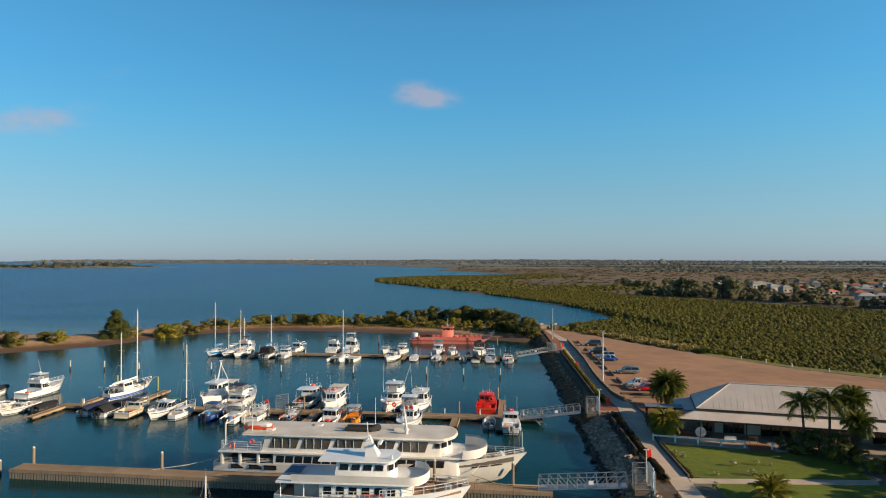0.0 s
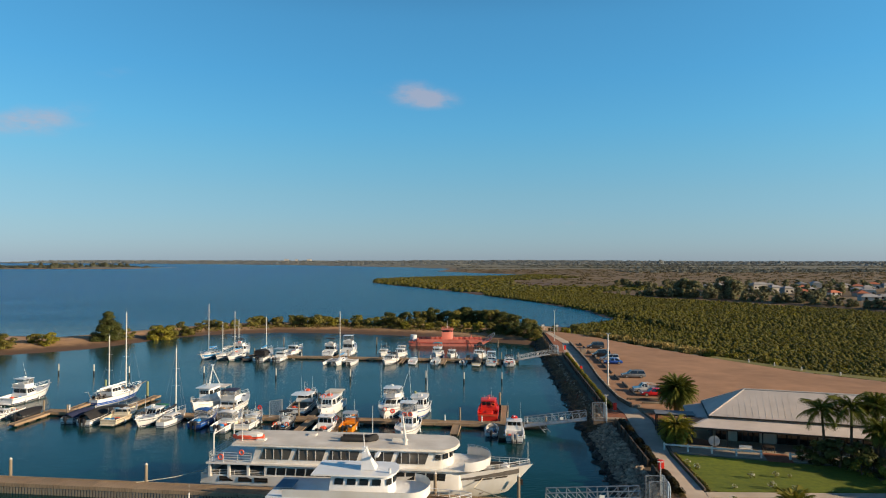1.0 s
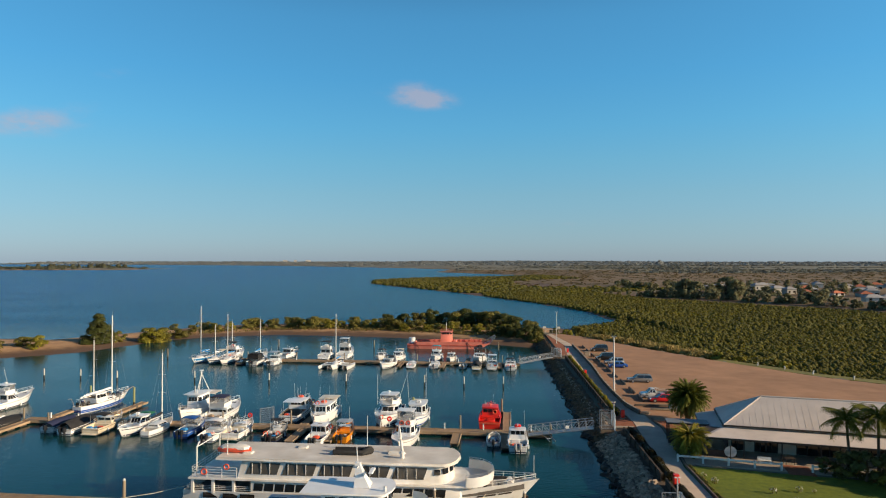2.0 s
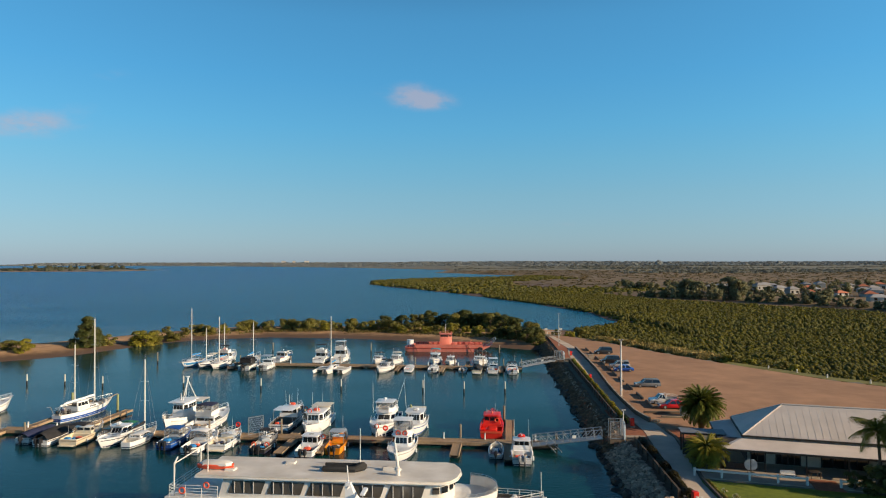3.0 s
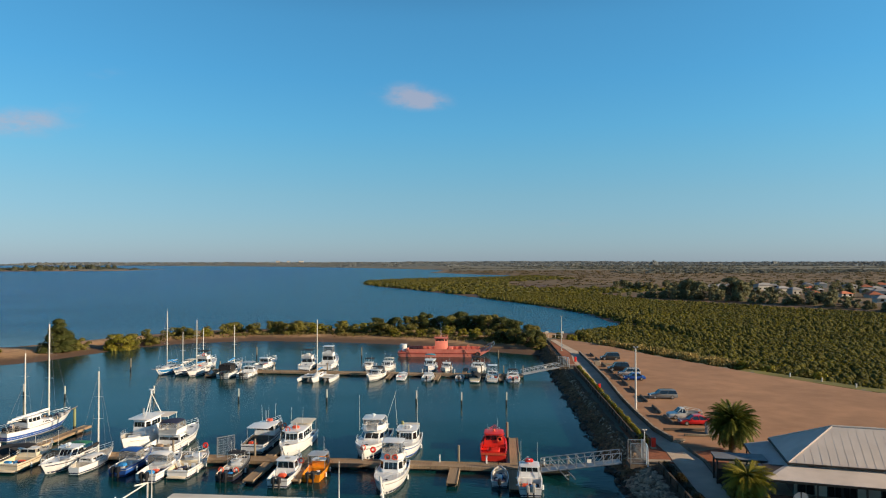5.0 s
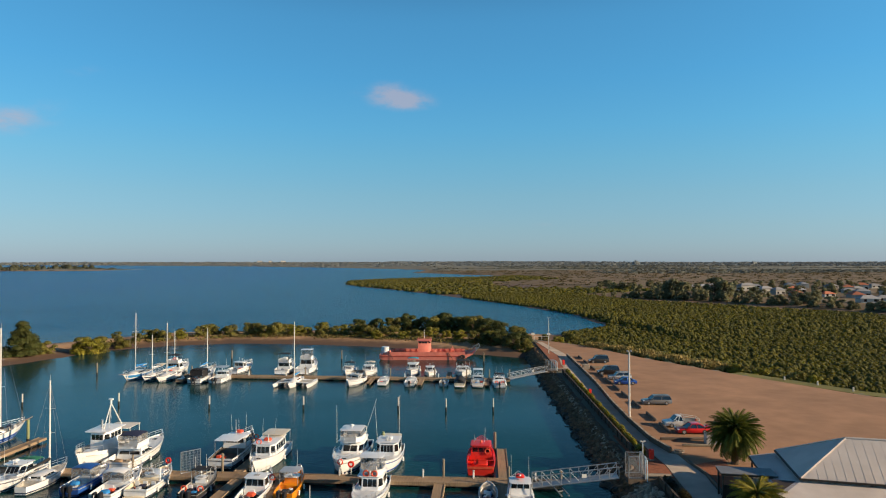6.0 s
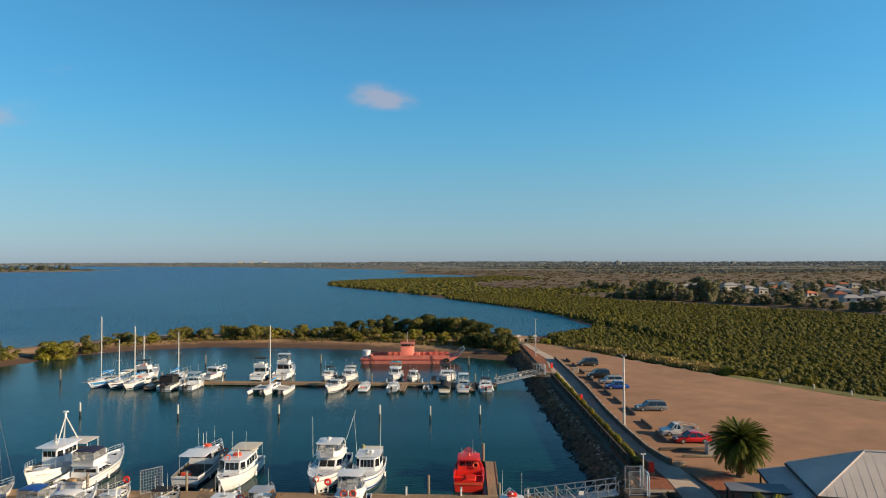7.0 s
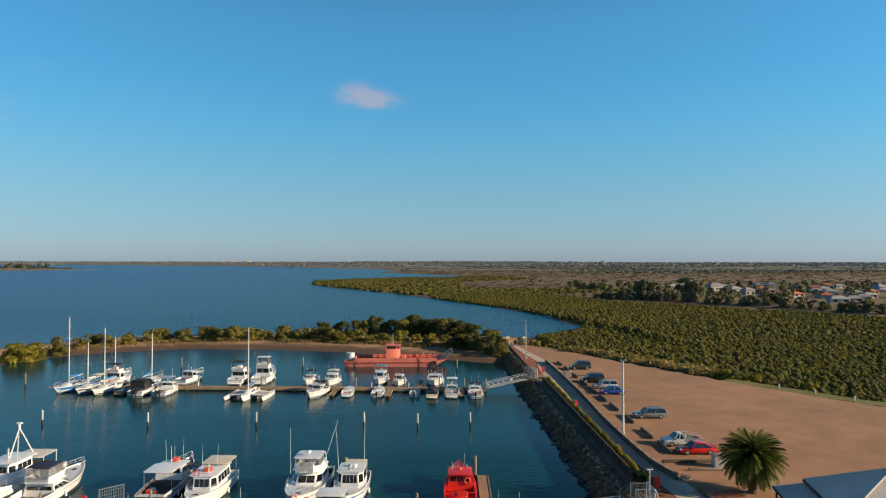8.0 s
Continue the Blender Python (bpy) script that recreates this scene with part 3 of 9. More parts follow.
def signed(poly, X, Y):
    """Distance to a polygon's edge, positive inside."""
    P = np.array(poly, float)
    best = np.full(X.shape, 1e9)
    inside = np.zeros(X.shape, bool)
    for (x0, y0), (x1, y1) in zip(P, np.roll(P, -1, axis=0)):
        dx, dy = x1 - x0, y1 - y0
        t = np.clip(((X - x0) * dx + (Y - y0) * dy) / (dx * dx + dy * dy), 0, 1)
        best = np.minimum(best, np.hypot(X - x0 - t * dx, Y - y0 - t * dy))
        if dy != 0:
            cross = ((y0 > Y) != (y1 > Y)) & (X < dx * (Y - y0) / dy + x0)
            inside ^= cross
    return np.where(inside, best, -best)


def wave(X, Y, k):
    return np.sin(X * k + 1.3 * np.sin(Y * k * 0.7)) * 0.5 + np.sin(Y * k * 1.31 + 2.1 * np.cos(X * k * 0.43)) * 0.5


def belt_end(X):
    """Where the mangrove belt ends and the dry marsh and town begin."""
    return np.interp(X, (105, 121, 137, 164, 193, 215, 330), (545, 484, 434, 400, 356, 311, 150))


def height(X, Y):
    jag = wave(X, Y, 0.23) * 0.6 + wave(X, Y, 0.07) * 1.2
    far_jag = wave(X, Y, 0.02) * 10
    land = signed(LAND, X, Y)
    fill, spit, isl = signed(FILL, X, Y), signed(SPIT, X, Y) + jag, signed(ISLAND, X, Y) + far_jag
    land = land + np.clip((Y - 230) / 40, 0, 1) * jag * 1.5 + np.clip((Y - 900) / 300, 0, 1) * far_jag
    h = np.clip(land * 0.07, -2.5, 0.35)
    town = np.clip((X - 120 + (Y - 400) * 0.1) / 60, 0, 1) * np.clip((Y - belt_end(X)) / 40, 0, 1)
    h = h + np.where(land > 30, town * 2.4, 0)
    h = h + np.where(land > 0, np.clip((Y - 1100) / 3800, 0, 1) * np.clip(land / 300, 0, 1) * (11 + 3 * wave(X, Y, 0.0021)), 0)
    h = np.maximum(h, np.clip(fill * 0.53 + 1.7, -2.5, 1.7))
    h = np.maximum(h, np.minimum(np.clip(spit * 0.105, -2.5, 1.15) + np.clip((spit - 12) * 0.06, 0, 0.5), 1.75))
    h = np.maximum(h, np.clip(isl * 0.04, -2.5, 4.0))
    return h, land, fill, spit, isl


def build_ground():
    step = lambda a, b, n: list(np.linspace(a, b, n, endpoint=False))
    xs = step(-5000, -1400, 14) + step(-1400, -300, 22) + step(-300, -160, 12) + step(-160, 18, 74) + step(18, 46, 40) + step(46, 130, 30) + step(130, 420, 26) + step(420, 1400, 22) + step(1400, 4950, 18) + [4950]
    ys = step(-400, 40, 12) + step(40, 150, 38) + step(150, 275, 82) + step(275, 700, 56) + step(700, 1450, 32) + step(1450, 4950, 32) + [4950]
    X, Y = np.meshgrid(np.array(xs), np.array(ys))
    h, land, fill, spit, isl = height(X, Y)
    h = h + np.where((h > -0.4) & (fill < 1), wave(X, Y, 0.9) * 0.05, 0)
    ny, nx = X.shape
    verts = np.stack([X, Y, h], -1).reshape(-1, 3)
    idx = np.arange(nx * ny).reshape(ny, nx)
    quads = np.stack([idx[:-1, :-1], idx[:-1, 1:], idx[1:, 1:], idx[1:, :-1]], -1).reshape(-1, 4)
    mid = lambda A: ((A[:-1, :-1] + A[1:, 1:]) / 2).reshape(-1)
    H, Ld, Fl, Sp, Yc, Xc = mid(h), mid(land), mid(fill), mid(spit), mid(Y), mid(X)
    kind = np.full(len(quads), 0)                                   # mud
    kind[(Sp > -12) & (Yc < 275) & (Fl < -2)] = 4                   # beach and sandy bank
    kind[(Ld > 4) & (Yc > 700)] = 2                                 # marsh
    kind[(Ld > 4) & (Yc > 300) & (Xc > 60) & (H > 0.9)] = 2
    kind[(Xc > 106) & (Xc < 330) & (np.abs(Yc - belt_end(Xc) + 10) < 17)] = 1
    kind[(Ld > 30) & (Yc > 1500)] = 3                               # scrub
    kind[(Xc < -700) & (H > 0.6)] = 3
    kind[(Xc < -700) & (H <= 0.6) & (Yc < 2200)] = 1
    kind[(Fl > -0.2)] = 3
    me = bpy.data.meshes.new("ground")
    me.from_pydata(verts.tolist(), [], quads.tolist())
    for m in (M_MUD, M_SAND, M_MARSH, M_SCRUB, M_BEACH):
        me.materials.append(m)
    me.polygons.foreach_set("material_index", kind.astype(np.int32))
    me.shade_smooth()
    return tagged(new("ground", me), "brown mud banks, sandy spit and flat marshland", "ground", kind="structure")


ground = build_ground()
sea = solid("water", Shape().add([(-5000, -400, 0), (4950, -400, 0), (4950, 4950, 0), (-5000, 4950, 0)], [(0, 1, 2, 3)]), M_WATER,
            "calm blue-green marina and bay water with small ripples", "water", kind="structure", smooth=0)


def slab(name, poly, z0, z1, material, label, category):
    return solid(name, Shape().prism(poly, z0, z1), material, label, category, kind="structure", smooth=0)


def along(a, y0, y1, n=2):
    return [SW(a, lerp(y0, y1, i / (n - 1))) for i in range(n)]


slab("car_park", [SW(4.1, 104.5), (36.5, 101), (60, 93.5), (74, 78), (120, 60), (150, 78), (114, 105), (87, 128.5), (76, 139.5), (65, 158.5), (53, 182.5), (45, 203.5), (38, 214.5), SW(1.9, 216), SW(2.0, 205), SW(4.1, 190)],
     1.55, 1.74, M_CARPARK, "wide bare brown gravel car park with faint tyre tracks", "car park")
slab("footpath", [SW(2.3, 40), SW(4.6, 40), SW(4.7, 83), SW(6.0, 93), SW(6.7, 100), SW(6.3, 104.4), SW(6.2, 107.3), SW(5.4, 108), SW(4.5, 113), SW(4.3, 123), SW(4.4, 133), SW(5.2, 150), SW(5.4, 164), SW(5.5, 186), SW(5.8, 190), SW(2.85, 214),
      SW(1.3, 214), SW(3.7, 187), SW(2.4, 174), SW(2.2, 163), SW(2.6, 150), SW(2.6, 125), SW(2.75, 118), SW(3.3, 111.5), SW(3.4, 107), SW(3.6, 103.5), SW(3.3, 99), SW(3.0, 93.5), SW(2.5, 83)], 1.55, 1.78, M_PATH,
     "narrow grey concrete footpath along the sea wall", "footpath")
slab("garden_bed", [SW(0.3, 45), SW(2.28, 45), SW(2.45, 83), SW(2.95, 93.5), SW(3.0, 98.6), SW(0.3, 98.6)], 1.5, 1.75, M_MULCH, "bed of dark bark mulch between rocks and footpath", "garden bed")
slab("garden_bed", [SW(0.5, 99.5), SW(3.25, 99.5), SW(3.5, 103.5), SW(3.3, 107), SW(3.2, 111.5), SW(2.4, 116), SW(0.5, 116)], 1.5, 1.755, M_REDSOIL, "strip of red mulch beside the footpath", "garden bed")
slab("garden_bed", [SW(0.9, 167.8), SW(2.2, 167.8), SW(2.35, 174), SW(3.6, 187), SW(1.6, 209), SW(0.9, 212)], 1.5, 1.755, M_REDSOIL, "strip of bare red soil beside the footpath", "garden bed")
slab("garden_bed", [SW(6.2, 92.5), (30.9, 92), (34.2, 101.5), (35.5, 105.5), SW(6.6, 103.6), SW(6.9, 99.5)], 1.5, 1.76, M_REDSOIL, "red mulched garden bed below the palm", "garden bed")
LAWN_FRONT = [(27.6, 83.8), (28.4, 83.6), (47.5, 78.0), (46.2, 70.6), (28.2, 70.9), (26.9, 71.4)]
slab("lawn", [p for p in reversed(LAWN_FRONT)], 1.5, 1.77, M_LAWN, "bright green mown lawn before the clubhouse", "lawn")
slab("lawn", [(28.2, 55), (55, 50), (55, 66), (46, 68.6), (28.8, 69.0)], 1.5, 1.77, M_LAWN, "bright green lawn beyond the garden path", "lawn")
slab("garden_path", [(26.6, 69.3), (46, 68.9), (46.6, 70.3), (26.8, 70.6)], 1.5, 1.80, M_PATH, "pale concrete garden path across the lawn", "footpath")
slab("terrace", [(28.0, 84.4), (46.5, 79.2), (58, 75), (59, 86), (36, 100), (30.5, 92.5)], 1.5, 1.765, M_CONCRETE, "dusty concrete terrace round the clubhouse", "terrace")
slab("grass_verge", [(63, 161.5), (66.5, 163), (78.5, 143), (90, 132.5), (117, 108), (114, 105.5), (87, 129.5), (76, 140.5)], 1.4, 1.72, M_VERGE, "strip of green grass at the edge of the car park", "verge")
slab("crossing_slab", [SW(2.0, 162.4), SW(5.35, 162.6), SW(5.35, 164.3), SW(2.0, 164.0)], 1.6, 1.80, M_PATH, "pale concrete slab across the footpath at the gangway", "slab")
# landing aprons that join each gangway to the path
for y in (67.6, 99.8, 166.5):
    slab("landing", [SW(-1.9, y - 1.0), SW(2.4, y - 0.9), SW(2.4, y + 0.9), SW(-1.9, y + 1.0)], 1.35, 1.83, M_TIMBER, "dark gangway landing on the sea wall", "landing")


def icosphere(level):
    bm = bmesh.new()
    bmesh.ops.create_icosphere(bm, subdivisions=level, radius=1.0)
    v = np.array([p.co[:] for p in bm.verts])
    f = np.array([[x.index for x in q.verts] for q in bm.faces])
    bm.free()
    return v, f


def build_rocks(name, label, material, seed, count, y0, y1, a0, a1, r0, r1, level=2):
    """Boulders of the sea wall between y0 and y1, from a0 to a1 metres landward of its crest."""
    rng = np.random.default_rng(seed)
    bv, bf = icosphere(level)
    V, Fc, n = [], [], 0
    for i in range(count):
        y = rng.uniform(y0, y1)
        a = rng.uniform(a0, a1)
        r = r0 + (r1 - r0) * rng.uniform(0, 1) ** 1.8
        x = SW(a, y)[0]
        z = 1.7 + min(0, a) * 0.53 - r * 0.1
        s = np.array([r * rng.uniform(0.8, 1.4), r * rng.uniform(0.8, 1.4), r * rng.uniform(0.55, 0.95)])
        k = bv + 0.30 * np.sin(bv[:, [1, 2, 0]] * 2.7 + rng.uniform(0, 6, 3)) + rng.normal(0, 0.07, bv.shape)
        t = rng.uniform(0, 6.28)
        R = np.array([[math.cos(t), -math.sin(t), 0], [math.sin(t), math.cos(t), 0], [0, 0, 1]])
        V.append((k * s) @ R.T + (x, y, z))
        Fc.append(bf + n)
        n += len(bv)
    me = bpy.data.meshes.new(name)
    me.from_pydata(np.concatenate(V).tolist(), [], np.concatenate(Fc).tolist())
    me.materials.append(material)
    return tagged(new(name, me), label, "rocks", kind="stuff")


build_rocks("rock_armour", "brown boulders piled on the sea wall slope", M_ROCK, 4, 5200, 98, 224, -3.0, -0.2, 0.11, 0.44, 1)
build_rocks("rock_crest", "pale grey stones along the crest of the sea wall", M_ROCKPALE, 7, 1100, 98, 166, -1.15, -0.45, 0.10, 0.34, 1)
build_rocks("rock_armour", "pale grey crushed stones on the sea wall slope", M_ROCKPALE, 5, 2300, 52, 98, -2.7, 0.3, 0.10, 0.34)
build_rocks("rock_toe", "dark weedy boulders at the foot of the sea wall", M_ROCKWET, 6, 900, 52, 224, -4.5, -2.7, 0.25, 0.62)


# low timber wall between footpath and car park
def build_path_wall():
    wall = thing("retaining_wall", pose(0, 0, 0), "low dark timber wall between footpath and car park", "wall", kind="structure")
    foot = lambda y: float(np.interp(y, (108, 113, 123, 133, 150, 164, 186), (5.42, 4.52, 4.32, 4.42, 5.22, 5.42, 5.52)))
    ys = [y for y in np.arange(108.0, 186.5, 2.6)]
    for y0, y1 in zip(ys, ys[1:]):
        p, q = SW(foot(y0), y0), SW(foot(y1 - 0.04), y1 - 0.04)
        part("panel", Shape().prism([p, (p[0] + 0.16, p[1]), (q[0] + 0.16, q[1]), q], 1.6, 2.42), M_TIMBER, wall, smooth=0)
        part("post", Shape().box(p[0] - 0.06, p[0] + 0.24, p[1] - 0.1, p[1] + 0.1, 1.6, 2.5), M_TIMBER, wall, smooth=0)
        part("capping", Shape().prism([(p[0] - 0.05, p[1]), (p[0] + 0.24, p[1]), (q[0] + 0.24, q[1]), (q[0] - 0.05, q[1])], 2.42, 2.48), M_CONCRETE, wall, smooth=0)
    crest = thing("crest_wall", pose(0, 0, 0), "timber retaining wall along the rock crest, coloured as its shaded side", "wall", kind="structure")
    for y_from, y_to, a, top in ((70.0, 75.0, 0.95, 2.55), (78.6, 96.5, 0.95, 2.55), (108.2, 162.0, 0.95, 2.62), (168.6, 213, 0.55, 1.98)):
        for y in np.arange(y_from, y_to, 2.4):
            p, q = SW(a, y), SW(a, y + 2.37)
            for k in range(3):
                part("sleeper", Shape().prism([p, (p[0] + 0.2, p[1]), (q[0] + 0.2, q[1]), q], top - 0.31 * (k + 1), top - 0.31 * k - 0.015), M_SHADETIMBER, crest, smooth=0)
            part("post", Shape().box(p[0] - 0.12, p[0] - 0.004, p[1] - 0.1, p[1] + 0.1, top - 1.2, top + 0.04), M_SHADETIMBER, crest, smooth=0)
    wall2 = thing("garden_edging", pose(0, 0, 0), "low dark timber edging along the lawn", "edging", kind="structure")
    edge = lambda y: float(np.interp(y, (71, 83, 93, 100, 104.4), (4.78, 4.88, 6.18, 6.86, 6.4)))
    for y in np.arange(71, 103, 2.4):
        p, q = SW(edge(y), y), SW(edge(y + 2.36), y + 2.36)
        part("sleeper", Shape().prism([p, (p[0] + 0.18, p[1]), (q[0] + 0.18, q[1]), q], 1.6, 2.05), M_TIMBER, wall2, smooth=0)


build_path_wall()
# ---- plants ----
def quad_mesh(name, centres, normals, sizes, material, rng, long=1.0, solid_mass=None, inner=None):
    """Many separate leaf quads, each turned at random about its normal, with a closed inner mass where given."""
    n = len(centres)
    nrm = normals / (np.linalg.norm(normals, axis=1, keepdims=True) + 1e-9)
    r = rng.normal(size=(n, 3))
    u = np.cross(nrm, r)
    u /= np.linalg.norm(u, axis=1, keepdims=True) + 1e-9
    w = np.cross(nrm, u)
    s = sizes.reshape(-1, 1)
    fold = nrm * s * rng.uniform(-0.25, 0.25, (n, 1))
    c = [centres - u * s * long + fold, centres - w * s * 0.6, centres + u * s * long + fold, centres + w * s * 0.6]
    verts = np.stack(c, 1).reshape(-1, 3)
    loops, starts = np.arange(4 * n), np.arange(0, 4 * n, 4)
    if solid_mass is not None:
        mv, mf = solid_mass
        loops = np.concatenate([loops, mf.ravel() + 4 * n])
        starts = np.concatenate([starts, 4 * n + np.arange(0, 3 * len(mf), 3)])
        verts = np.concatenate([verts, mv])
    me = bpy.data.meshes.new(name)
    me.vertices.add(len(verts))
    me.vertices.foreach_set("co", verts.astype(np.float32).ravel())
    me.loops.add(len(loops))
    me.loops.foreach_set("vertex_index", loops.astype(np.int32))
    me.polygons.add(len(starts))
    me.polygons.foreach_set("loop_start", starts.astype(np.int32))
    me.update(calc_edges=True)
    me.shade_smooth()
    me.materials.append(material)
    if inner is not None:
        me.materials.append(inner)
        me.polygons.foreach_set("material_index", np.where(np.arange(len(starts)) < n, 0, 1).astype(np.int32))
    return me


def cloud(blobs, per, size, rng, up=0.25):
    """Leaf centres, normals and sizes on the shells of ellipsoids (x, y, z, rx, ry, rz)."""
    C, Nn, S = [], [], []
    for x, y, z, rx, ry, rz in blobs:
        k = max(4, int(per * (rx * ry * rz) ** 0.5))
        d = rng.normal(size=(k, 3))
        d /= np.linalg.norm(d, axis=1, keepdims=True)
        d[:, 2] = np.where(d[:, 2] < -0.35, -d[:, 2], d[:, 2])
        q = d * rng.uniform(0.62, 1.08, (k, 1))
        C.append(q * (rx, ry, rz) + (x, y, z))
        Nn.append(d / (rx, ry, rz) + rng.normal(0, 0.2, (k, 3)) + (0, 0, up * 0.5))
        S.append(size * rng.uniform(0.6, 1.4, k))
    return np.concatenate(C), np.concatenate(Nn), np.concatenate(S)


def make_tree(name, label, seed, h, w, material, blobs=9, per=90, leaf=0.22, low=0.15, cone=0.0):
    """A tapered trunk with limbs and a crown of leaf clumps; h: height, w: half width."""
    rng = np.random.default_rng(seed)
    tree = thing(name, pose(0, 0, -50), label, "shrub" if h < 5 else "tree")
    sh = Shape()
    sh.tube((0, 0, -0.4), (0.1 * w, 0, h * 0.45), 0.06 * h ** 0.8, 0.03 * h ** 0.8, 7)
    B = []
    for i in range(blobs):
        t = rng.uniform(0, 6.28)
        zz = (low + (0.92 - low) * ((i * 0.618) % 1)) if i else 0.88
        if cone and i:
            zz = low + (0.92 - low) * ((i * 0.618) % 1) ** 1.6
        reach = (1 - zz) * 1.05 if cone else math.sqrt(max(0.05, 1 - abs(zz - 0.45) ** 2 * 2.6)) * 0.72
        rad = rng.uniform(0.25, 1.0) ** 0.5 * w * reach * (1 if i else 0.2)
        r = w * rng.uniform(0.28, 0.46) * (1 - 0.45 * zz * (1 if cone else 0.4))
        c = (rad * math.cos(t), rad * math.sin(t), h * zz - r * 0.45)
        B.append((*c, r, r, r * rng.uniform(0.6, 0.85)))
        sh.tube((0.05 * w, 0, h * min(0.4, zz * 0.6)), c, 0.022 * h ** 0.8, 0.008 * h ** 0.8, 5)
    part("trunk", sh, M_BARK, tree)
    C, Nn, S = cloud(B, per, leaf, rng)
    keep = C[:, 2] > 0.02
    ob = new("crown", quad_mesh("crown", C[keep], Nn[keep], S[keep], material, rng))
    ob.parent = tree
    return tree


def plant(proto, places, group="", label=None):
    """Copies of a prototype at (x, y, z, turn, size)."""
    for i, (x, y, z, turn, s) in enumerate(places):
        m = pose(x, y, z, 0, 0, turn) @ Matrix.Diagonal((s, s, s, 1))
        ob = copy_thing(proto, m)
        ob.matrix_world = m
        if group:
            ob["group"] = group
        if label:
            ob["label"] = label


def remove_proto(ob):
    for o in (*ob.children_recursive, ob):
        bpy.data.objects.remove(o)


rng0 = np.random.default_rng(11)
zat = lambda x, y: float(height(np.array([[float(x)]]), np.array([[float(y)]]))[0][0, 0])

shrubs = [make_tree("coastal_shrub", "rounded olive-green coastal shrub on the sandy spit", 20 + i, 3.6, 3.0, m, 18, 200, 0.17, 0.03)
          for i, m in enumerate((M_LEAF, M_LEAF, M_LEAF, M_LEAFLIME))]
bigs = [make_tree("coastal_tree", "dense dark green coastal tree on the spit", 30 + i, 7.0, 4.6, M_LEAFOLIVE if i < 2 else M_LEAF, 22, 200, 0.22, 0.08) for i in range(3)]
pine = make_tree("pine_tree", "dark conical pine on the sandy spit", 41, 10.0, 5.0, M_LEAFOLIVE, 84, 200, 0.2, 0.03, cone=1.0)

plant(pine, [(-101, 199.5, zat(-101, 199.5), 20, 0.92)])
# shrubs along the spit: x, y, size, kind
SPIT_SHRUBS = [(-88.2, 207.0, 1.35, 3), (-86.6, 209.5, 1.1, 0), (-84.0, 216.5, 1.0, 1), (-119, 180, 1.25, 0), (-124, 183, 1.1, 2), (-116.5, 189, 0.85, 1), (-111, 187.5, 1.15, 3), (-97, 203, 0.9, 0), (-88, 212, 1.15, 1), (-91, 209, 0.8, 0), (-92, 231, 0.7, 0), (-84, 226, 0.8, 2),
               (-80, 231, 0.85, 0), (-77, 229, 0.9, 1), (-73, 232, 0.75, 3), (-68, 236, 1.15, 0), (-66, 240, 1.0, 1), (-60, 239, 1.05, 2), (-53, 239, 1.2, 0), (-49, 237, 1.0, 1), (-46, 238, 1.25, 1),
               (-40, 238, 0.85, 3), (-36, 240, 0.7, 3), (-31, 236, 0.8, 0), (-27, 237, 0.95, 1), (-24, 241, 0.8, 3), (-20, 235, 1.1, 0), (-17, 233, 1.15, 1), (-13, 230, 0.8, 3), (-9, 232, 1.0, 0),
               (-5, 228, 0.75, 3), (-1, 228, 0.9, 1), (3, 230, 0.95, 3), (8, 227, 0.7, 3), (12, 222, 0.9, 3), (16, 218, 1.0, 0), (20, 215, 0.9, 1), (-57, 250, 0.8, 0), (-44, 252, 0.7, 3), (-33, 250, 0.9, 3)]
for i in range(16):
    t_ = i / 15
    x_ = -82 + 108 * t_ + rng0.uniform(-1.2, 1.2)
    y_ = float(np.interp(x_, (-88, -74, -57, -36, -16, 3, 20, 28), (224, 234, 240, 239, 235, 227, 217, 208))) + rng0.uniform(0, 7)
    SPIT_SHRUBS.append((x_, y_, rng0.uniform(0.55, 0.95), int(rng0.integers(0, 4))))
for k in range(4):
    plant(shrubs[k], [(x, y, zat(x, y) - 0.1, rng0.uniform(0, 360), s * rng0.uniform(0.92, 1.08)) for x, y, s, kk in SPIT_SHRUBS if kk == k], "shrubs on the spit")
SPIT_TREES = [(22, 211.5, 0.8), (25.5, 207.5, 0.75), (28, 203.5, 0.6), (18.5, 214, 0.65), (-14, 243, 0.8), (-9, 245, 0.92), (-4, 247, 1.0), (1, 246, 0.9), (5, 243, 0.95), (9, 241, 0.9), (13, 240, 1.05), (17, 236, 1.0), (20, 232, 0.9), (24, 226, 0.85), (27, 218, 0.8),
              (29, 211, 0.72), (8, 250, 1.1), (16, 246, 0.95), (24, 236, 0.8), (-20, 246, 0.7), (30, 224, 0.7), (31, 232, 0.6)]
for k in range(3):
    plant(bigs[k], [(x, y, zat(x, y) - 0.1, rng0.uniform(0, 360), s * rng0.uniform(0.78, 0.92)) for i, (x, y, s) in enumerate(SPIT_TREES) if i % 3 == k], "trees at the root of the spit")
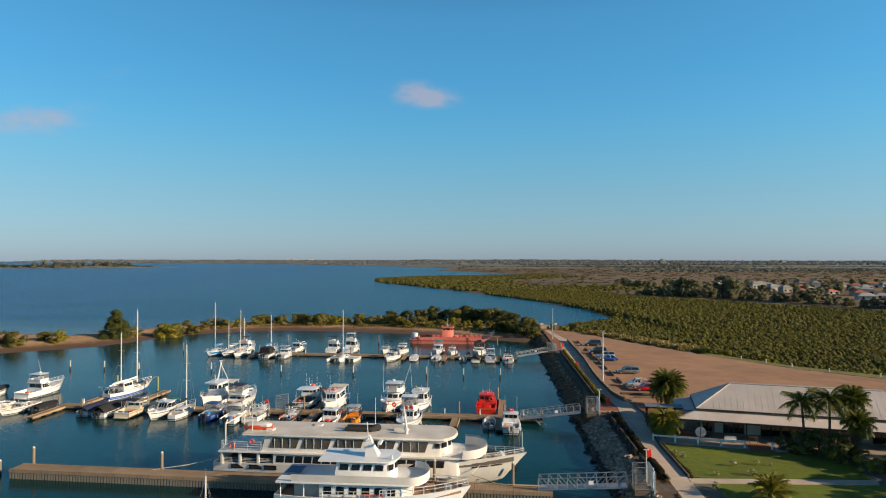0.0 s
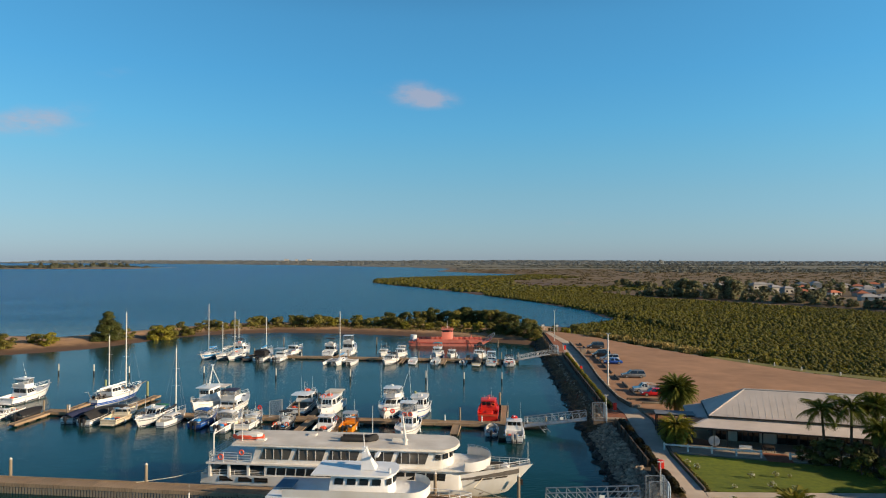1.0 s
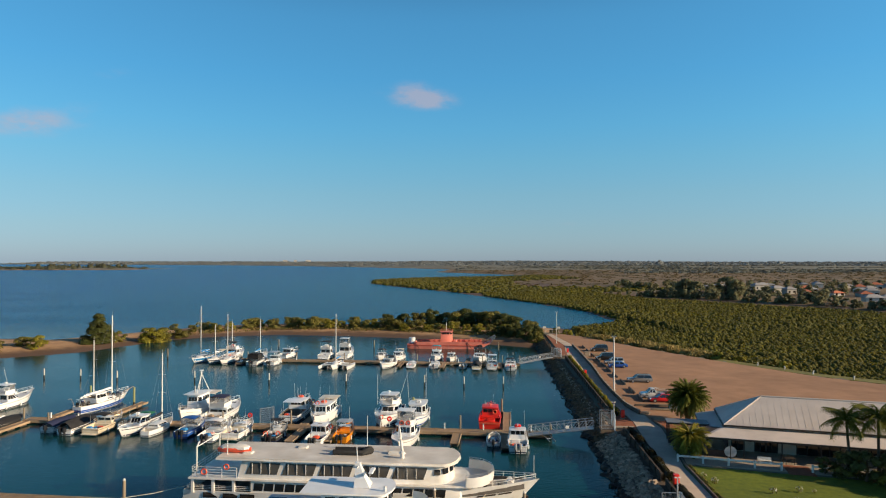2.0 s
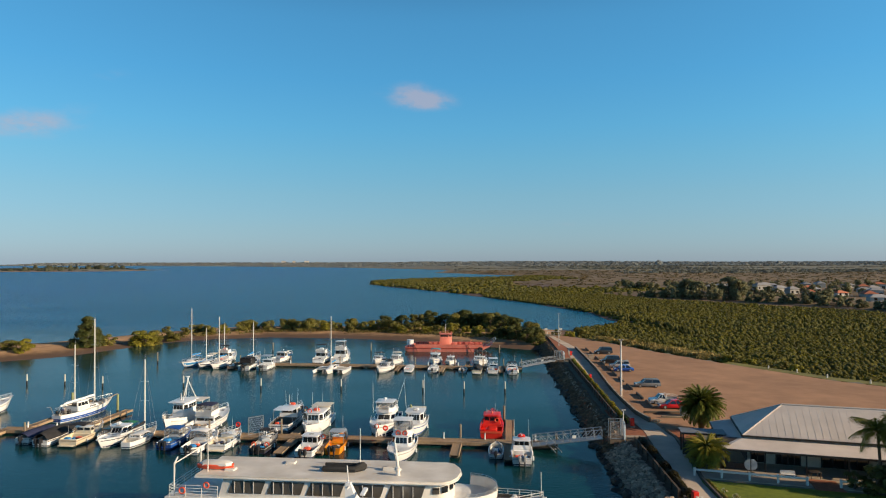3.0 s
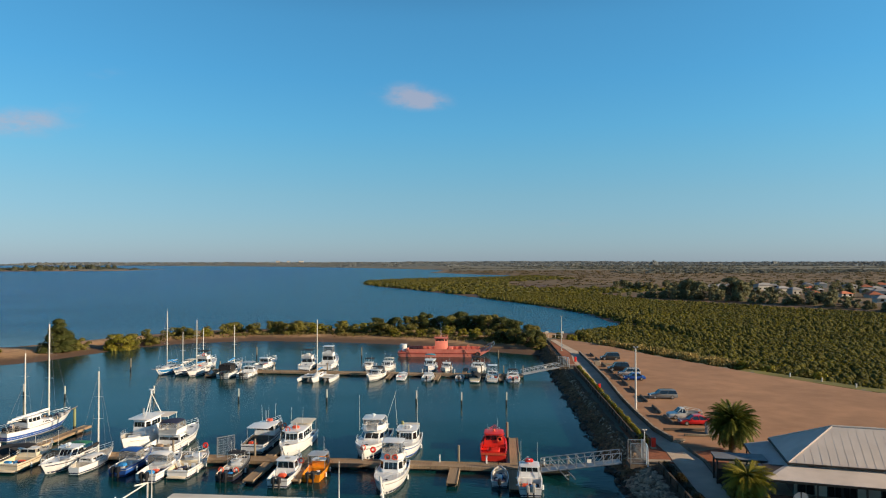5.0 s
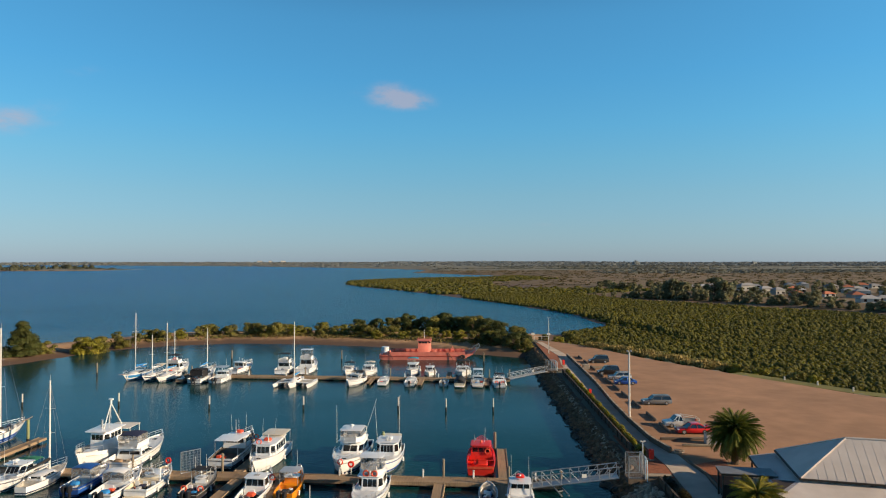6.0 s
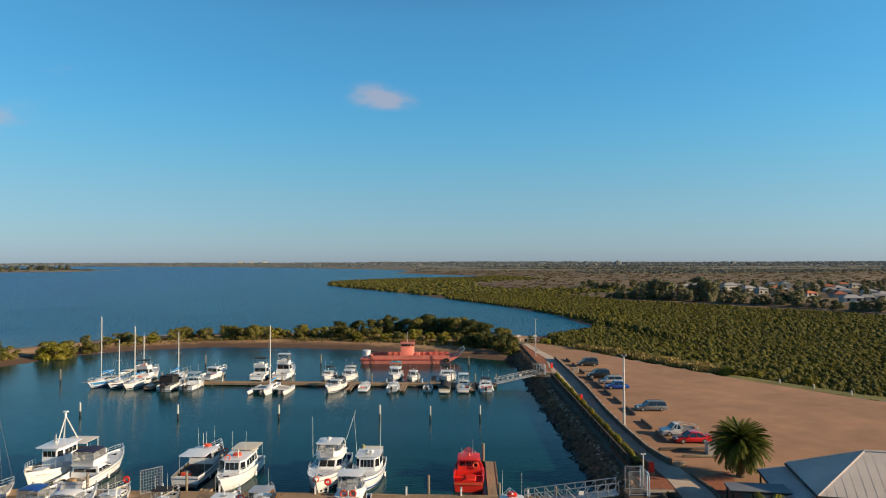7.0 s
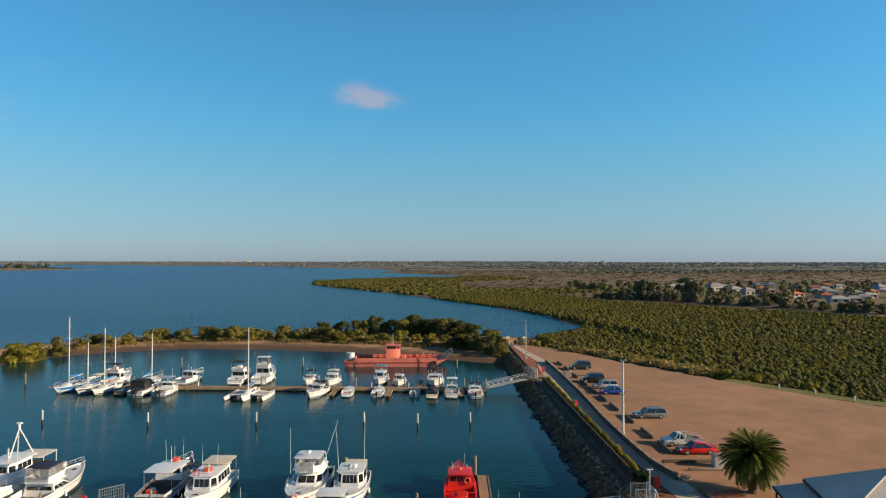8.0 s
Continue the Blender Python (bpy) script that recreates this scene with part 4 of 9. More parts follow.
# shrubs along the far edge of the car park
EDGE = [(36.5, 221, .7, 0), (40, 217, .8, 3), (43, 214, .6, 0), (47, 208, .55, 3), (50, 203, .65, 0), (53, 197, .7, 1), (55, 192, .5, 0), (58, 183, .55, 0), (61, 177, .5, 0), (66, 170, .65, 1),
        (66.6, 166.6, .85, 3), (68.4, 164.4, .8, 0), (70.0, 162.2, .7, 3), (71.6, 159.4, .55, 0), (64.9, 169.5, .6, 0), (73.4, 156.6, .5, 3), (75, 157.5, .75, 0), (76.5, 155, .7, 3), (70.2, 167, .6, 1), (73, 157, .5, 0), (80, 147, .6, 1), (84, 142, .55, 0), (92, 135, .6, 3), (98, 131, .7, 0), (104, 124, .7, 1), (112, 117, .8, 0), (45, 222, .9, 1), (50, 214, .8, 0), (56, 204, .8, 0)]
for k in range(4):
    plant(shrubs[k], [(x, y, zat(x, y) - 0.05, rng0.uniform(0, 360), s) for x, y, s, kk in EDGE if kk == k], "shrubs edging the car park", "olive-green shrub edging the gravel car park")


def scatter(poly, spacing, seed, jitter=0.45):
    rng = np.random.default_rng(seed)
    P = np.array(poly)
    xs = np.arange(P[:, 0].min(), P[:, 0].max(), spacing)
    ys = np.arange(P[:, 1].min(), P[:, 1].max(), spacing)
    X, Y = np.meshgrid(xs, ys)
    X = X + rng.uniform(-jitter, jitter, X.shape) * spacing
    Y = Y + rng.uniform(-jitter, jitter, Y.shape) * spacing
    X, Y = X.ravel(), Y.ravel()
    return X, Y, rng


def stuff_leaves(name, label, category, X, Y, Z, R, Hh, leaves, leaf, material, rng, inner=None, low=False):
    """Low clumps of leaves at many places, all in one mesh."""
    n = len(X)
    d = rng.normal(size=(n, leaves, 3))
    d /= np.linalg.norm(d, axis=2, keepdims=True)
    d[..., 2] = np.abs(d[..., 2]) * 0.9 + 0.02
    q = d * rng.uniform(0.7, 1.1, (n, leaves, 1))
    C = np.stack([X[:, None] + q[..., 0] * R[:, None], Y[:, None] + q[..., 1] * R[:, None], Z[:, None] + q[..., 2] * Hh[:, None]], -1)
    Nn = d * 0.8 + rng.normal(0, 0.42, d.shape) + (0, 0, 0.5)
    S = (leaf * R[:, None] * rng.uniform(0.6, 1.4, (n, leaves)))
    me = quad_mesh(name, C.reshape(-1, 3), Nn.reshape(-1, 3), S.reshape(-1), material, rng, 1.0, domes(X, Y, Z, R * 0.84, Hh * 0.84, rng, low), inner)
    return tagged(new(name, me), label, category, kind="stuff")


def domes(X, Y, Z, R, Hh, rng, low=False):
    """The closed, lumpy inner mass of each clump: vertices and triangles."""
    n = len(X)
    ring = []
    for j, (el, k) in enumerate(((0.0, 8), (0.62, 8), (1.12, 6))):
        for i in range(k):
            a = 2 * math.pi * (i + 0.5 * j) / k
            ring.append((math.cos(el) * math.cos(a), math.cos(el) * math.sin(a), math.sin(el)))
    ring.append((0, 0, 1))
    U = np.array(ring)
    tri = []
    for i in range(8):
        tri += [(i, (i + 1) % 8, 8 + i), ((i + 1) % 8, 8 + (i + 1) % 8, 8 + i)]
    for i in range(8):
        j, k = 16 + int(i * 6 / 8), 16 + int((i + 1) * 6 / 8) % 6
        tri.append((8 + i, 8 + (i + 1) % 8, k))
        if j != k:
            tri.append((8 + i, k, j))
    tri += [(16 + i, 16 + (i + 1) % 6, 22) for i in range(6)]
    if low:
        U = np.array([(math.cos(e) * math.cos(i * 1.0472 + e), math.cos(e) * math.sin(i * 1.0472 + e), math.sin(e)) for e in (0.0, 0.7) for i in range(6)] + [(0, 0, 1)])
        tri = [t for i in range(6) for t in ((i, (i + 1) % 6, 6 + i), ((i + 1) % 6, 6 + (i + 1) % 6, 6 + i), (6 + i, 6 + (i + 1) % 6, 12))]
    T = np.array(tri)
    q = U[None] * rng.uniform(0.8, 1.08, (n, len(U), 1))
    V = np.stack([X[:, None] + q[..., 0] * R[:, None], Y[:, None] + q[..., 1] * R[:, None], Z[:, None] + q[..., 2] * Hh[:, None] - 0.05], -1)
    return V.reshape(-1, 3), (T[None] + (np.arange(n) * len(U))[:, None, None]).reshape(-1, 3)


def build_mangroves():
    # near and middle belt, thinning towards the marsh
    X, Y, rng = scatter([(30, 120), (250, 240)], 1.25, 5, 0.95)
    X2, Y2, _ = scatter([(30, 240), (420, 560)], 1.75, 15, 0.95)
    X, Y = np.concatenate([X, X2]), np.concatenate([Y, Y2])
    edge = signed(LAND, X, Y)
    fill = signed(FILL, X, Y)
    spit = signed(SPIT, X, Y)
    limit = belt_end(X) - 24
    keep = (edge > 1.5) & (fill < -2.5) & (spit < -1) & (Y < limit)
    # reach of the view: skip what lies beyond its right edge
    keep &= X < 60 + Y * 0.80
    pick = keep & (rng.uniform(0, 1, X.shape) < 0.97)
    X, Y = X[pick], Y[pick]
    z = height(X[None], Y[None])[0][0]
    R = (0.55 + 0.9 * rng.uniform(0, 1, X.shape) ** 1.7) * np.where(Y < 240, 1.0, 1.2)
    Hh = 1.1 + R * rng.uniform(0.15, 0.48, X.shape) + np.clip(wave(X + 9 * wave(Y, X, 0.05), Y, 0.045), -0.5, 1) * 0.55 + wave(X, Y, 0.31) * 0.25
    crest = np.interp(Y, (225, 250, 272, 305, 316), (82.5, 81, 80, 77, 69))       # taller row along a creek
    near = np.exp(-((X - crest) / 3.2) ** 2) * (Y > 224) * (Y < 318)
    Hh = Hh + 1.5 * near
    creek = (np.abs(X - crest + 6.0) < 1.1) & (Y > 262) & (Y < 318)
    X, Y, z, R, Hh = X[~creek], Y[~creek], z[~creek], R[~creek], Hh[~creek]
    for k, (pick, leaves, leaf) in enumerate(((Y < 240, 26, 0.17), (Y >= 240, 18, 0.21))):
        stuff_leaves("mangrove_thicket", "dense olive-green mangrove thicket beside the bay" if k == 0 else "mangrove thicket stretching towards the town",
                     "mangroves", X[pick], Y[pick], z[pick], R[pick], Hh[pick], leaves, leaf, M_MANGROVE, rng, M_INNERSHADE)
    # far belt along the channel out to the tip
    X, Y, rng = scatter([(-100, 480), (330, 960)], 4.6, 6, 0.9)
    edge = signed(LAND, X, Y)
    keep = (edge > 2) & (Y > 500) & (Y > belt_end(X) - 80 * (X < 121)) & (X < 330) & (edge < 120 + 50 * wave(X, Y, 0.011) + rng.uniform(-40, 40, X.shape)) & (X + (Y - 520) * 0.15 < 210)
    X, Y = X[keep], Y[keep]
    z = height(X[None], Y[None])[0][0]
    R = rng.uniform(1.8, 4.2, X.shape)
    stuff_leaves("mangrove_thicket", "far belt of olive-green mangroves on the bay shore", "mangroves", X, Y, z, R, 1.0 + R * rng.uniform(0.25, 0.5, X.shape), 14, 0.2, M_MANGROVE, rng, M_INNERSHADE)
    # scattered low tufts over the marsh
    X, Y, rng = scatter([(0, 480), (1000, 1500)], 13.0, 7, 0.9)
    edge = signed(LAND, X, Y)
    keep = (edge > 20) & (Y > belt_end(X) + 60) & (rng.uniform(0, 1, X.shape) < 0.5) & ((X < 130) | (Y > 620))
    X, Y = X[keep], Y[keep]
    z = height(X[None], Y[None])[0][0]
    R = rng.uniform(2.0, 6.0, X.shape)
    stuff_leaves("marsh_scrub", "low brown scrub over the saltmarsh", "scrub", X, Y, z, R, R * 0.10, 10, 0.24, M_MARSHSCRUB, rng, low=True)


def build_far_woods():
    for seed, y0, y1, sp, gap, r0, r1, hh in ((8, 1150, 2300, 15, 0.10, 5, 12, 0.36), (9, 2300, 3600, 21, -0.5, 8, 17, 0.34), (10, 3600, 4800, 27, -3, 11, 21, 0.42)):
        X, Y, rng = scatter([(-2600, y0), (3600, y1)], sp, seed, 0.9)
        edge = signed(LAND, X, Y)
        patch = wave(X * 0.5, Y * 1.6, 0.007) + 0.4 * wave(X, Y, 0.03)
        keep = (edge > 15) & (patch > gap + 0.35 * (X < 420) * (Y < 2300)) & (np.abs(X) < 0.85 * Y) & ((X > 330) | (Y > 1700))
        X, Y = X[keep], Y[keep]
        if seed == 9:
            X, Y = np.append(X, (864, 872, 858, 1500, 1512)), np.append(Y, (2600, 2604, 2596, 2900, 2905))
        z = height(X[None], Y[None])[0][0]
        R = rng.uniform(r0, r1, X.shape)
        Hh = R * hh * rng.uniform(0.6, 1.4, X.shape)
        if seed == 9:        # a few tall clumps stand over the rest
            R[-5:], Hh[-5:] = 13.0, (26, 22, 20, 19, 17)
        stuff_leaves("far_woodland", "distant woodland along the horizon, haze put into its grey-green colour", "woodland", X, Y, z - 1, R, Hh, 5, 0.26, M_FARTREE if y0 < 2000 else M_FARGREY, rng, low=True)
    X, Y, rng = scatter([(-1900, 1500), (-780, 2050)], 20.0, 12)
    isl = signed(ISLAND, X, Y)
    keep = (isl > 25) & (rng.uniform(0, 1, X.shape) < 0.10 + 0.75 * (X < -845) * (wave(X, Y, 0.015) > -0.35))
    X, Y = X[keep], Y[keep]
    z = height(X[None], Y[None])[0][0]
    R = rng.uniform(5, 12, X.shape)
    stuff_leaves("island_trees", "dark scrub and trees on a low island", "woodland", X, Y, z - 0.5, R, R * rng.uniform(0.6, 1.2, X.shape) * np.where((X < -940) & (X > -1090), 1.25, 0.45), 18, 0.24, M_ISLETREE, rng)


build_mangroves()
build_far_woods()


def leafy_strip(name, label, category, centre, half, height_, y0, y1, gaps, per_m, leaf, material, seed):
    rng = np.random.default_rng(seed)
    n = int((y1 - y0) * per_m)
    y = rng.uniform(y0, y1, n)
    for g0, g1 in gaps:
        y = y[(y < g0) | (y > g1)]
    n = len(y)
    bulge = 0.75 + 0.25 * np.sin(y * 1.7) * np.sin(y * 0.41 + 1)
    a = rng.normal(size=(n, 3))
    a /= np.linalg.norm(a, axis=1, keepdims=True)
    a[:, 2] = np.abs(a[:, 2])
    x = 22.0 + (y - 70.0) * 0.0672 + centre + a[:, 0] * half * bulge
    z = 1.62 + a[:, 2] * height_ * bulge
    me = quad_mesh(name, np.stack([x, y, z], 1), a + (0, 0, 0.2), leaf * rng.uniform(0.6, 1.4, n), material, rng)
    return tagged(new(name, me), label, category, kind="stuff")


# dark strip laid where the ledge only lies in shade
slab("garden_bed", [SW(-0.55, 107), SW(0.94, 107), SW(0.94, 163), SW(-0.55, 163)], 1.2, 1.66, M_MULCH, "dark slab standing in for the shaded ledge below the crest wall", "garden bed")
leafy_strip("hedge", "clipped green hedge along the footpath", "hedge", 1.75, 0.58, 0.95, 107, 163.5, [], 300, 0.12, M_HEDGESHADE, 51)
leafy_strip("hedge", "clipped green hedge along the footpath", "hedge", 1.95, 0.9, 1.1, 70, 98.2, [(76, 78.3)], 480, 0.12, M_HEDGESHADE, 52)
# brighter leaf layer that puts the sunlight on the hedge top into colour
leafy_strip("hedge_tips", "yellow-green leaves standing in for the sunlit top of the hedge", "hedge", 1.92, 0.70, 1.25, 107.5, 163, [], 420, 0.10, M_LEAFLIME, 53)


leafy_strip("bed_plants", "low green plants in the bed along the lawn edging", "plants", 5.35, 0.4, 0.55, 70.5, 83.5, [(74.8, 75.6)], 150, 0.10, M_LEAF, 54)
leafy_strip("bed_grass", "dry brown grass in the bed along the footpath", "grass", 2.15, 0.4, 0.4, 56, 98, [(66, 69.2)], 120, 0.10, M_SPITGRASS, 55)


def build_dry_grass():
    rng = np.random.default_rng(61)
    pts = [(45, 204), (49.5, 199), (53, 192), (56, 186), (59, 178.5), (62, 172.5), (65.0, 168.5)]
    n = 14000
    t = rng.uniform(0, len(pts) - 1.001, n)
    i = t.astype(int)
    P = np.array(pts, float)
    c = P[i] + (P[i + 1] - P[i]) * (t - i)[:, None] + rng.normal(0, 1.0, (n, 2)) + (0.9, 0.5)
    z = 1.3 + rng.uniform(0, 1.0, n) * (1.0 + 0.5 * np.sin(t * 5.3))
    Nn = np.stack([rng.normal(size=n), rng.normal(size=n), np.zeros(n) + 0.1], 1)
    me = quad_mesh("dry_grass", np.stack([c[:, 0], c[:, 1], z], 1), Nn, rng.uniform(0.12, 0.32, n), M_GRASS, rng, 1.6)
    tagged(new("dry_grass", me), "tall straw-coloured grass at the car park edge", "grass", kind="stuff")


build_dry_grass()


# ---- palms ----
def build_spit_grass():
    rng = np.random.default_rng(62)
    n = 9000
    x = rng.uniform(-90, 20, n)
    y = np.interp(x, (-90, -74, -57, -36, -16, 3, 20, 28), (216, 229.5, 236, 234.5, 230, 221.5, 211, 203)) + rng.normal(0, 1.6, n) + 2.0
    pick = wave(x, y, 0.4) + rng.normal(0, 0.3, n) > -0.35
    x, y = x[pick], y[pick]
    z = height(x[None], y[None])[0][0]
    Nn = np.stack([rng.normal(size=len(x)), rng.normal(size=len(x)), np.full(len(x), 0.2)], 1)
    me = quad_mesh("spit_grass", np.stack([x, y, z + rng.uniform(0, 0.55, len(x))], 1), Nn, rng.uniform(0.14, 0.34, len(x)), M_SPITGRASS, rng, 1.3)
    tagged(new("spit_grass", me), "straw and olive grass tufts along the sandy spit", "grass", kind="stuff")


build_spit_grass()


def frond_shape(length, leaflets, droop, width, seed, slim=0.42):
    rng = np.random.default_rng(seed)
    sh = Shape()
    pts = []
    for i in range(9):
        t = i / 8
        pts.append(Vector((length * (t - 0.12 * t * t * droop), 0, length * (0.34 * t - droop * 0.62 * t * t))))
    sh.path(pts, 0.022 * length ** 0.5, 4)
    for k in range(leaflets):
        t = 0.14 + 0.86 * k / leaflets
        j = min(7, int(t * 8))
        p = pts[j].lerp(pts[j + 1], t * 8 - j)
        d = (pts[j + 1] - pts[j]).normalized()
        w = width * math.sin(math.pi * min(1, 0.18 + 0.82 * t)) ** 0.6 + 0.12
        for s in (-1, 1):
            tip = p + Vector((0, s * w, -w * rng.uniform(0.5, 1.1))) + d * w * 0.7
            q = d * 1.25 * length / leaflets * slim
            sh.add([tuple(p - q), tuple(tip), tuple(p + q)], [(0, 1, 2)])
    return sh


def make_palm(name, label, trunk_h, r0, r1, fronds, length, droop, width, seed, dry=0, lift=(-25, 80), leaflets=26, green=None, spread=0.85):
    rng = random.Random(seed)
    palm = thing(name, pose(0, 0, 0), label, "palm tree")
    sh = Shape()
    rings, k = [], 10
    for j in range(15):
        t = j / 14
        r = lerp(r0, r1, t) * (1.08 if j % 2 else 0.95) * (1.25 if j == 0 else 1)
        rings.append([(r * math.cos(2 * math.pi * i / k), r * math.sin(2 * math.pi * i / k), trunk_h * t - 0.1) for i in range(k)])
    sh.rings(rings)
    part("trunk", sh, M_BARK, palm)
    part("crown_base", Shape().dome((0, 0, trunk_h - 0.25), r1 * 1.7, r1 * 1.7, r1 * 2.0), M_BARK, palm)
    meshes = [frond_shape(length * s, leaflets, d, width, seed + i).mesh("frond", green or M_PALM, 0) for i, (s, d) in enumerate(((1, droop), (0.9, droop * 1.25), (1.05, droop * 0.8)))]
    drymesh = frond_shape(length * 0.85, 18, 1.5, width * 0.8, seed + 9).mesh("dry_frond", M_PALMDRY, 0)
    for i in range(fronds + dry):
        isdry = i >= fronds
        ob = new("dry_frond" if isdry else "frond", drymesh if isdry else meshes[i % 3])
        ob.parent = palm
        up = -62 if isdry else lift[0] + (lift[1] - lift[0]) * ((i + 0.5) / fronds) ** spread
        ob.matrix_basis = pose(0, 0, trunk_h, 0, 0, i * 137.5 + rng.uniform(-8, 8)) @ pose(r1 * 0.5, 0, 0, rng.uniform(-12, 12), -up + rng.uniform(-6, 6), 0)
    return palm


G0 = 1.74
make_palm("date_palm", "broad date palm with a full green crown beside the car park", 3.35, 0.42, 0.5, 185, 3.05, 1.35, 0.38, 70, lift=(-40, 88), leaflets=44, spread=0.9).matrix_world = pose(35.9, 103.9, G0)
make_palm("fan_palm", "low shaggy palm with drooping fronds by the clubhouse gate", 1.9, 0.36, 0.40, 130, 2.15, 1.7, 0.34, 80, dry=26, lift=(-38, 82), leaflets=40, green=M_LEAFLIME).matrix_world = pose(30.2, 88.2, G0)
make_palm("queen_palm", "tall slender palm with arching feathery fronds on the lawn", 6.4, 0.17, 0.12, 24, 2.9, 1.4, 0.75, 90, lift=(-25, 75), leaflets=44).matrix_world = pose(46.9, 79.2, G0)
make_palm("queen_palm", "tall slender palm leaning over the clubhouse", 5.9, 0.17, 0.12, 22, 2.7, 1.4, 0.7, 95, lift=(-25, 75), leaflets=44).matrix_world = pose(44.6, 80.3, G0, 0, -4, 0)
make_palm("cotton_palm", "tall palm with a dense crown and a skirt of dry fronds", 6.7, 0.36, 0.26, 44, 1.9, 0.7, 0.5, 100, dry=22, lift=(-40, 80)).matrix_world = pose(49.6, 79.0, G0)
make_palm("cotton_palm", "shorter palm with a bushy crown of fronds", 4.2, 0.36, 0.26, 44, 2.0, 0.9, 0.5, 105, dry=14, lift=(-50, 80)).matrix_world = pose(49.2, 77.4, G0)
make_palm("young_palm", "young palm with arching yellow-green fronds in the garden", 0.6, 0.25, 0.22, 26, 2.4, 0.9, 0.45, 110, lift=(0, 80), green=M_LEAFLIME).matrix_world = pose(32.6, 64.6, G0)

# trees beyond the right edge of the view, added unseen to shade the lawn
shade_trees = [make_tree("garden_tree", "tall leafy tree out of view beside the lawn, added to shade it", 140 + i, 7.5, 3.4, M_LEAFDARK if i else M_LEAF, 20, 200, 0.2, 0.1) for i in range(2)]
plant(shade_trees[0], [(53.5, 67.4, G0, 0, 0.55), (57.5, 63.5, G0, 70, 0.9), (53.0, 60.5, G0, 140, 0.7), (59.5, 73.4, G0, 33, 1.2)], "garden trees")
plant(shade_trees[1], [(58.5, 69.5, G0, 100, 0.9), (55.0, 65.5, G0, 30, 0.85), (52.0, 63.0, G0, 200, 0.6), (54.8, 71.5, G0, 60, 0.45)], "garden trees")
garden = [make_tree("garden_shrub", "leafy green garden shrub before the clubhouse", 120 + i, 2.2, 1.5, m, 9, 260, 0.15, 0.1) for i, m in enumerate((M_LEAFOLIVE, M_LEAF, M_LEAFLIME))]
plant(garden[0], [(45.0, 78.4, G0, 0, 1.6), (46.3, 77.2, G0, 60, 1.6), (43.6, 79.4, G0, 120, 1.3), (47.4, 76.0, G0, 200, 1.1), (49.6, 71.6, G0, 290, 0.8), (42.2, 81.0, G0, 20, 0.9)], "garden shrubs")
plant(garden[1], [(48.2, 75.6, G0, 0, 0.9), (50.8, 74.0, G0, 80, 0.8), (44.2, 80.0, G0, 140, 1.3), (48.2, 72.6, G0, 240, 0.8), (28.9, 88.0, G0, 10, 0.8), (50.4, 69.5, G0, 50, 1.1)], "garden shrubs")
plant(garden[2], [(47.2, 73.6, G0, 0, 0.8), (46.0, 76.0, G0, 90, 0.9), (49.4, 72.8, G0, 180, 0.9), (29.6, 86.7, G0, 80, 0.6)], "garden shrubs")
rose = make_tree("rose_bush", "small rose bush with white blooms at the lawn edge", 131, 1.0, 0.6, M_LEAF, 6, 220, 0.09, 0.25)
rb = np.random.default_rng(3)
bl = rb.normal(size=(26, 3))
bl /= np.linalg.norm(bl, axis=1, keepdims=True)
bl[:, 2] = abs(bl[:, 2])
bloom = new("blooms", quad_mesh("blooms", bl * (0.55, 0.55, 0.6) + (0, 0, 0.5), bl, np.full(26, 0.1), M_FLOWER, rb, 0.8))
bloom.parent = rose
ROSES = [(28.4, 79.6), (28.7, 77.6), (29.0, 78.6), (33.4, 74.8), (36.2, 75.2), (37.6, 75.0), (34.0, 71.6), (36.0, 71.2), (30.2, 71.6), (28.4, 67.8)]
plant(rose, [(x, y, G0, 40 * i, 0.6 + 0.2 * math.sin(i * 2.3)) for i, (x, y) in enumerate(ROSES)], "rose bushes")
for p in (*shrubs, *bigs, pine, *garden, *shade_trees, rose):
    remove_proto(p)
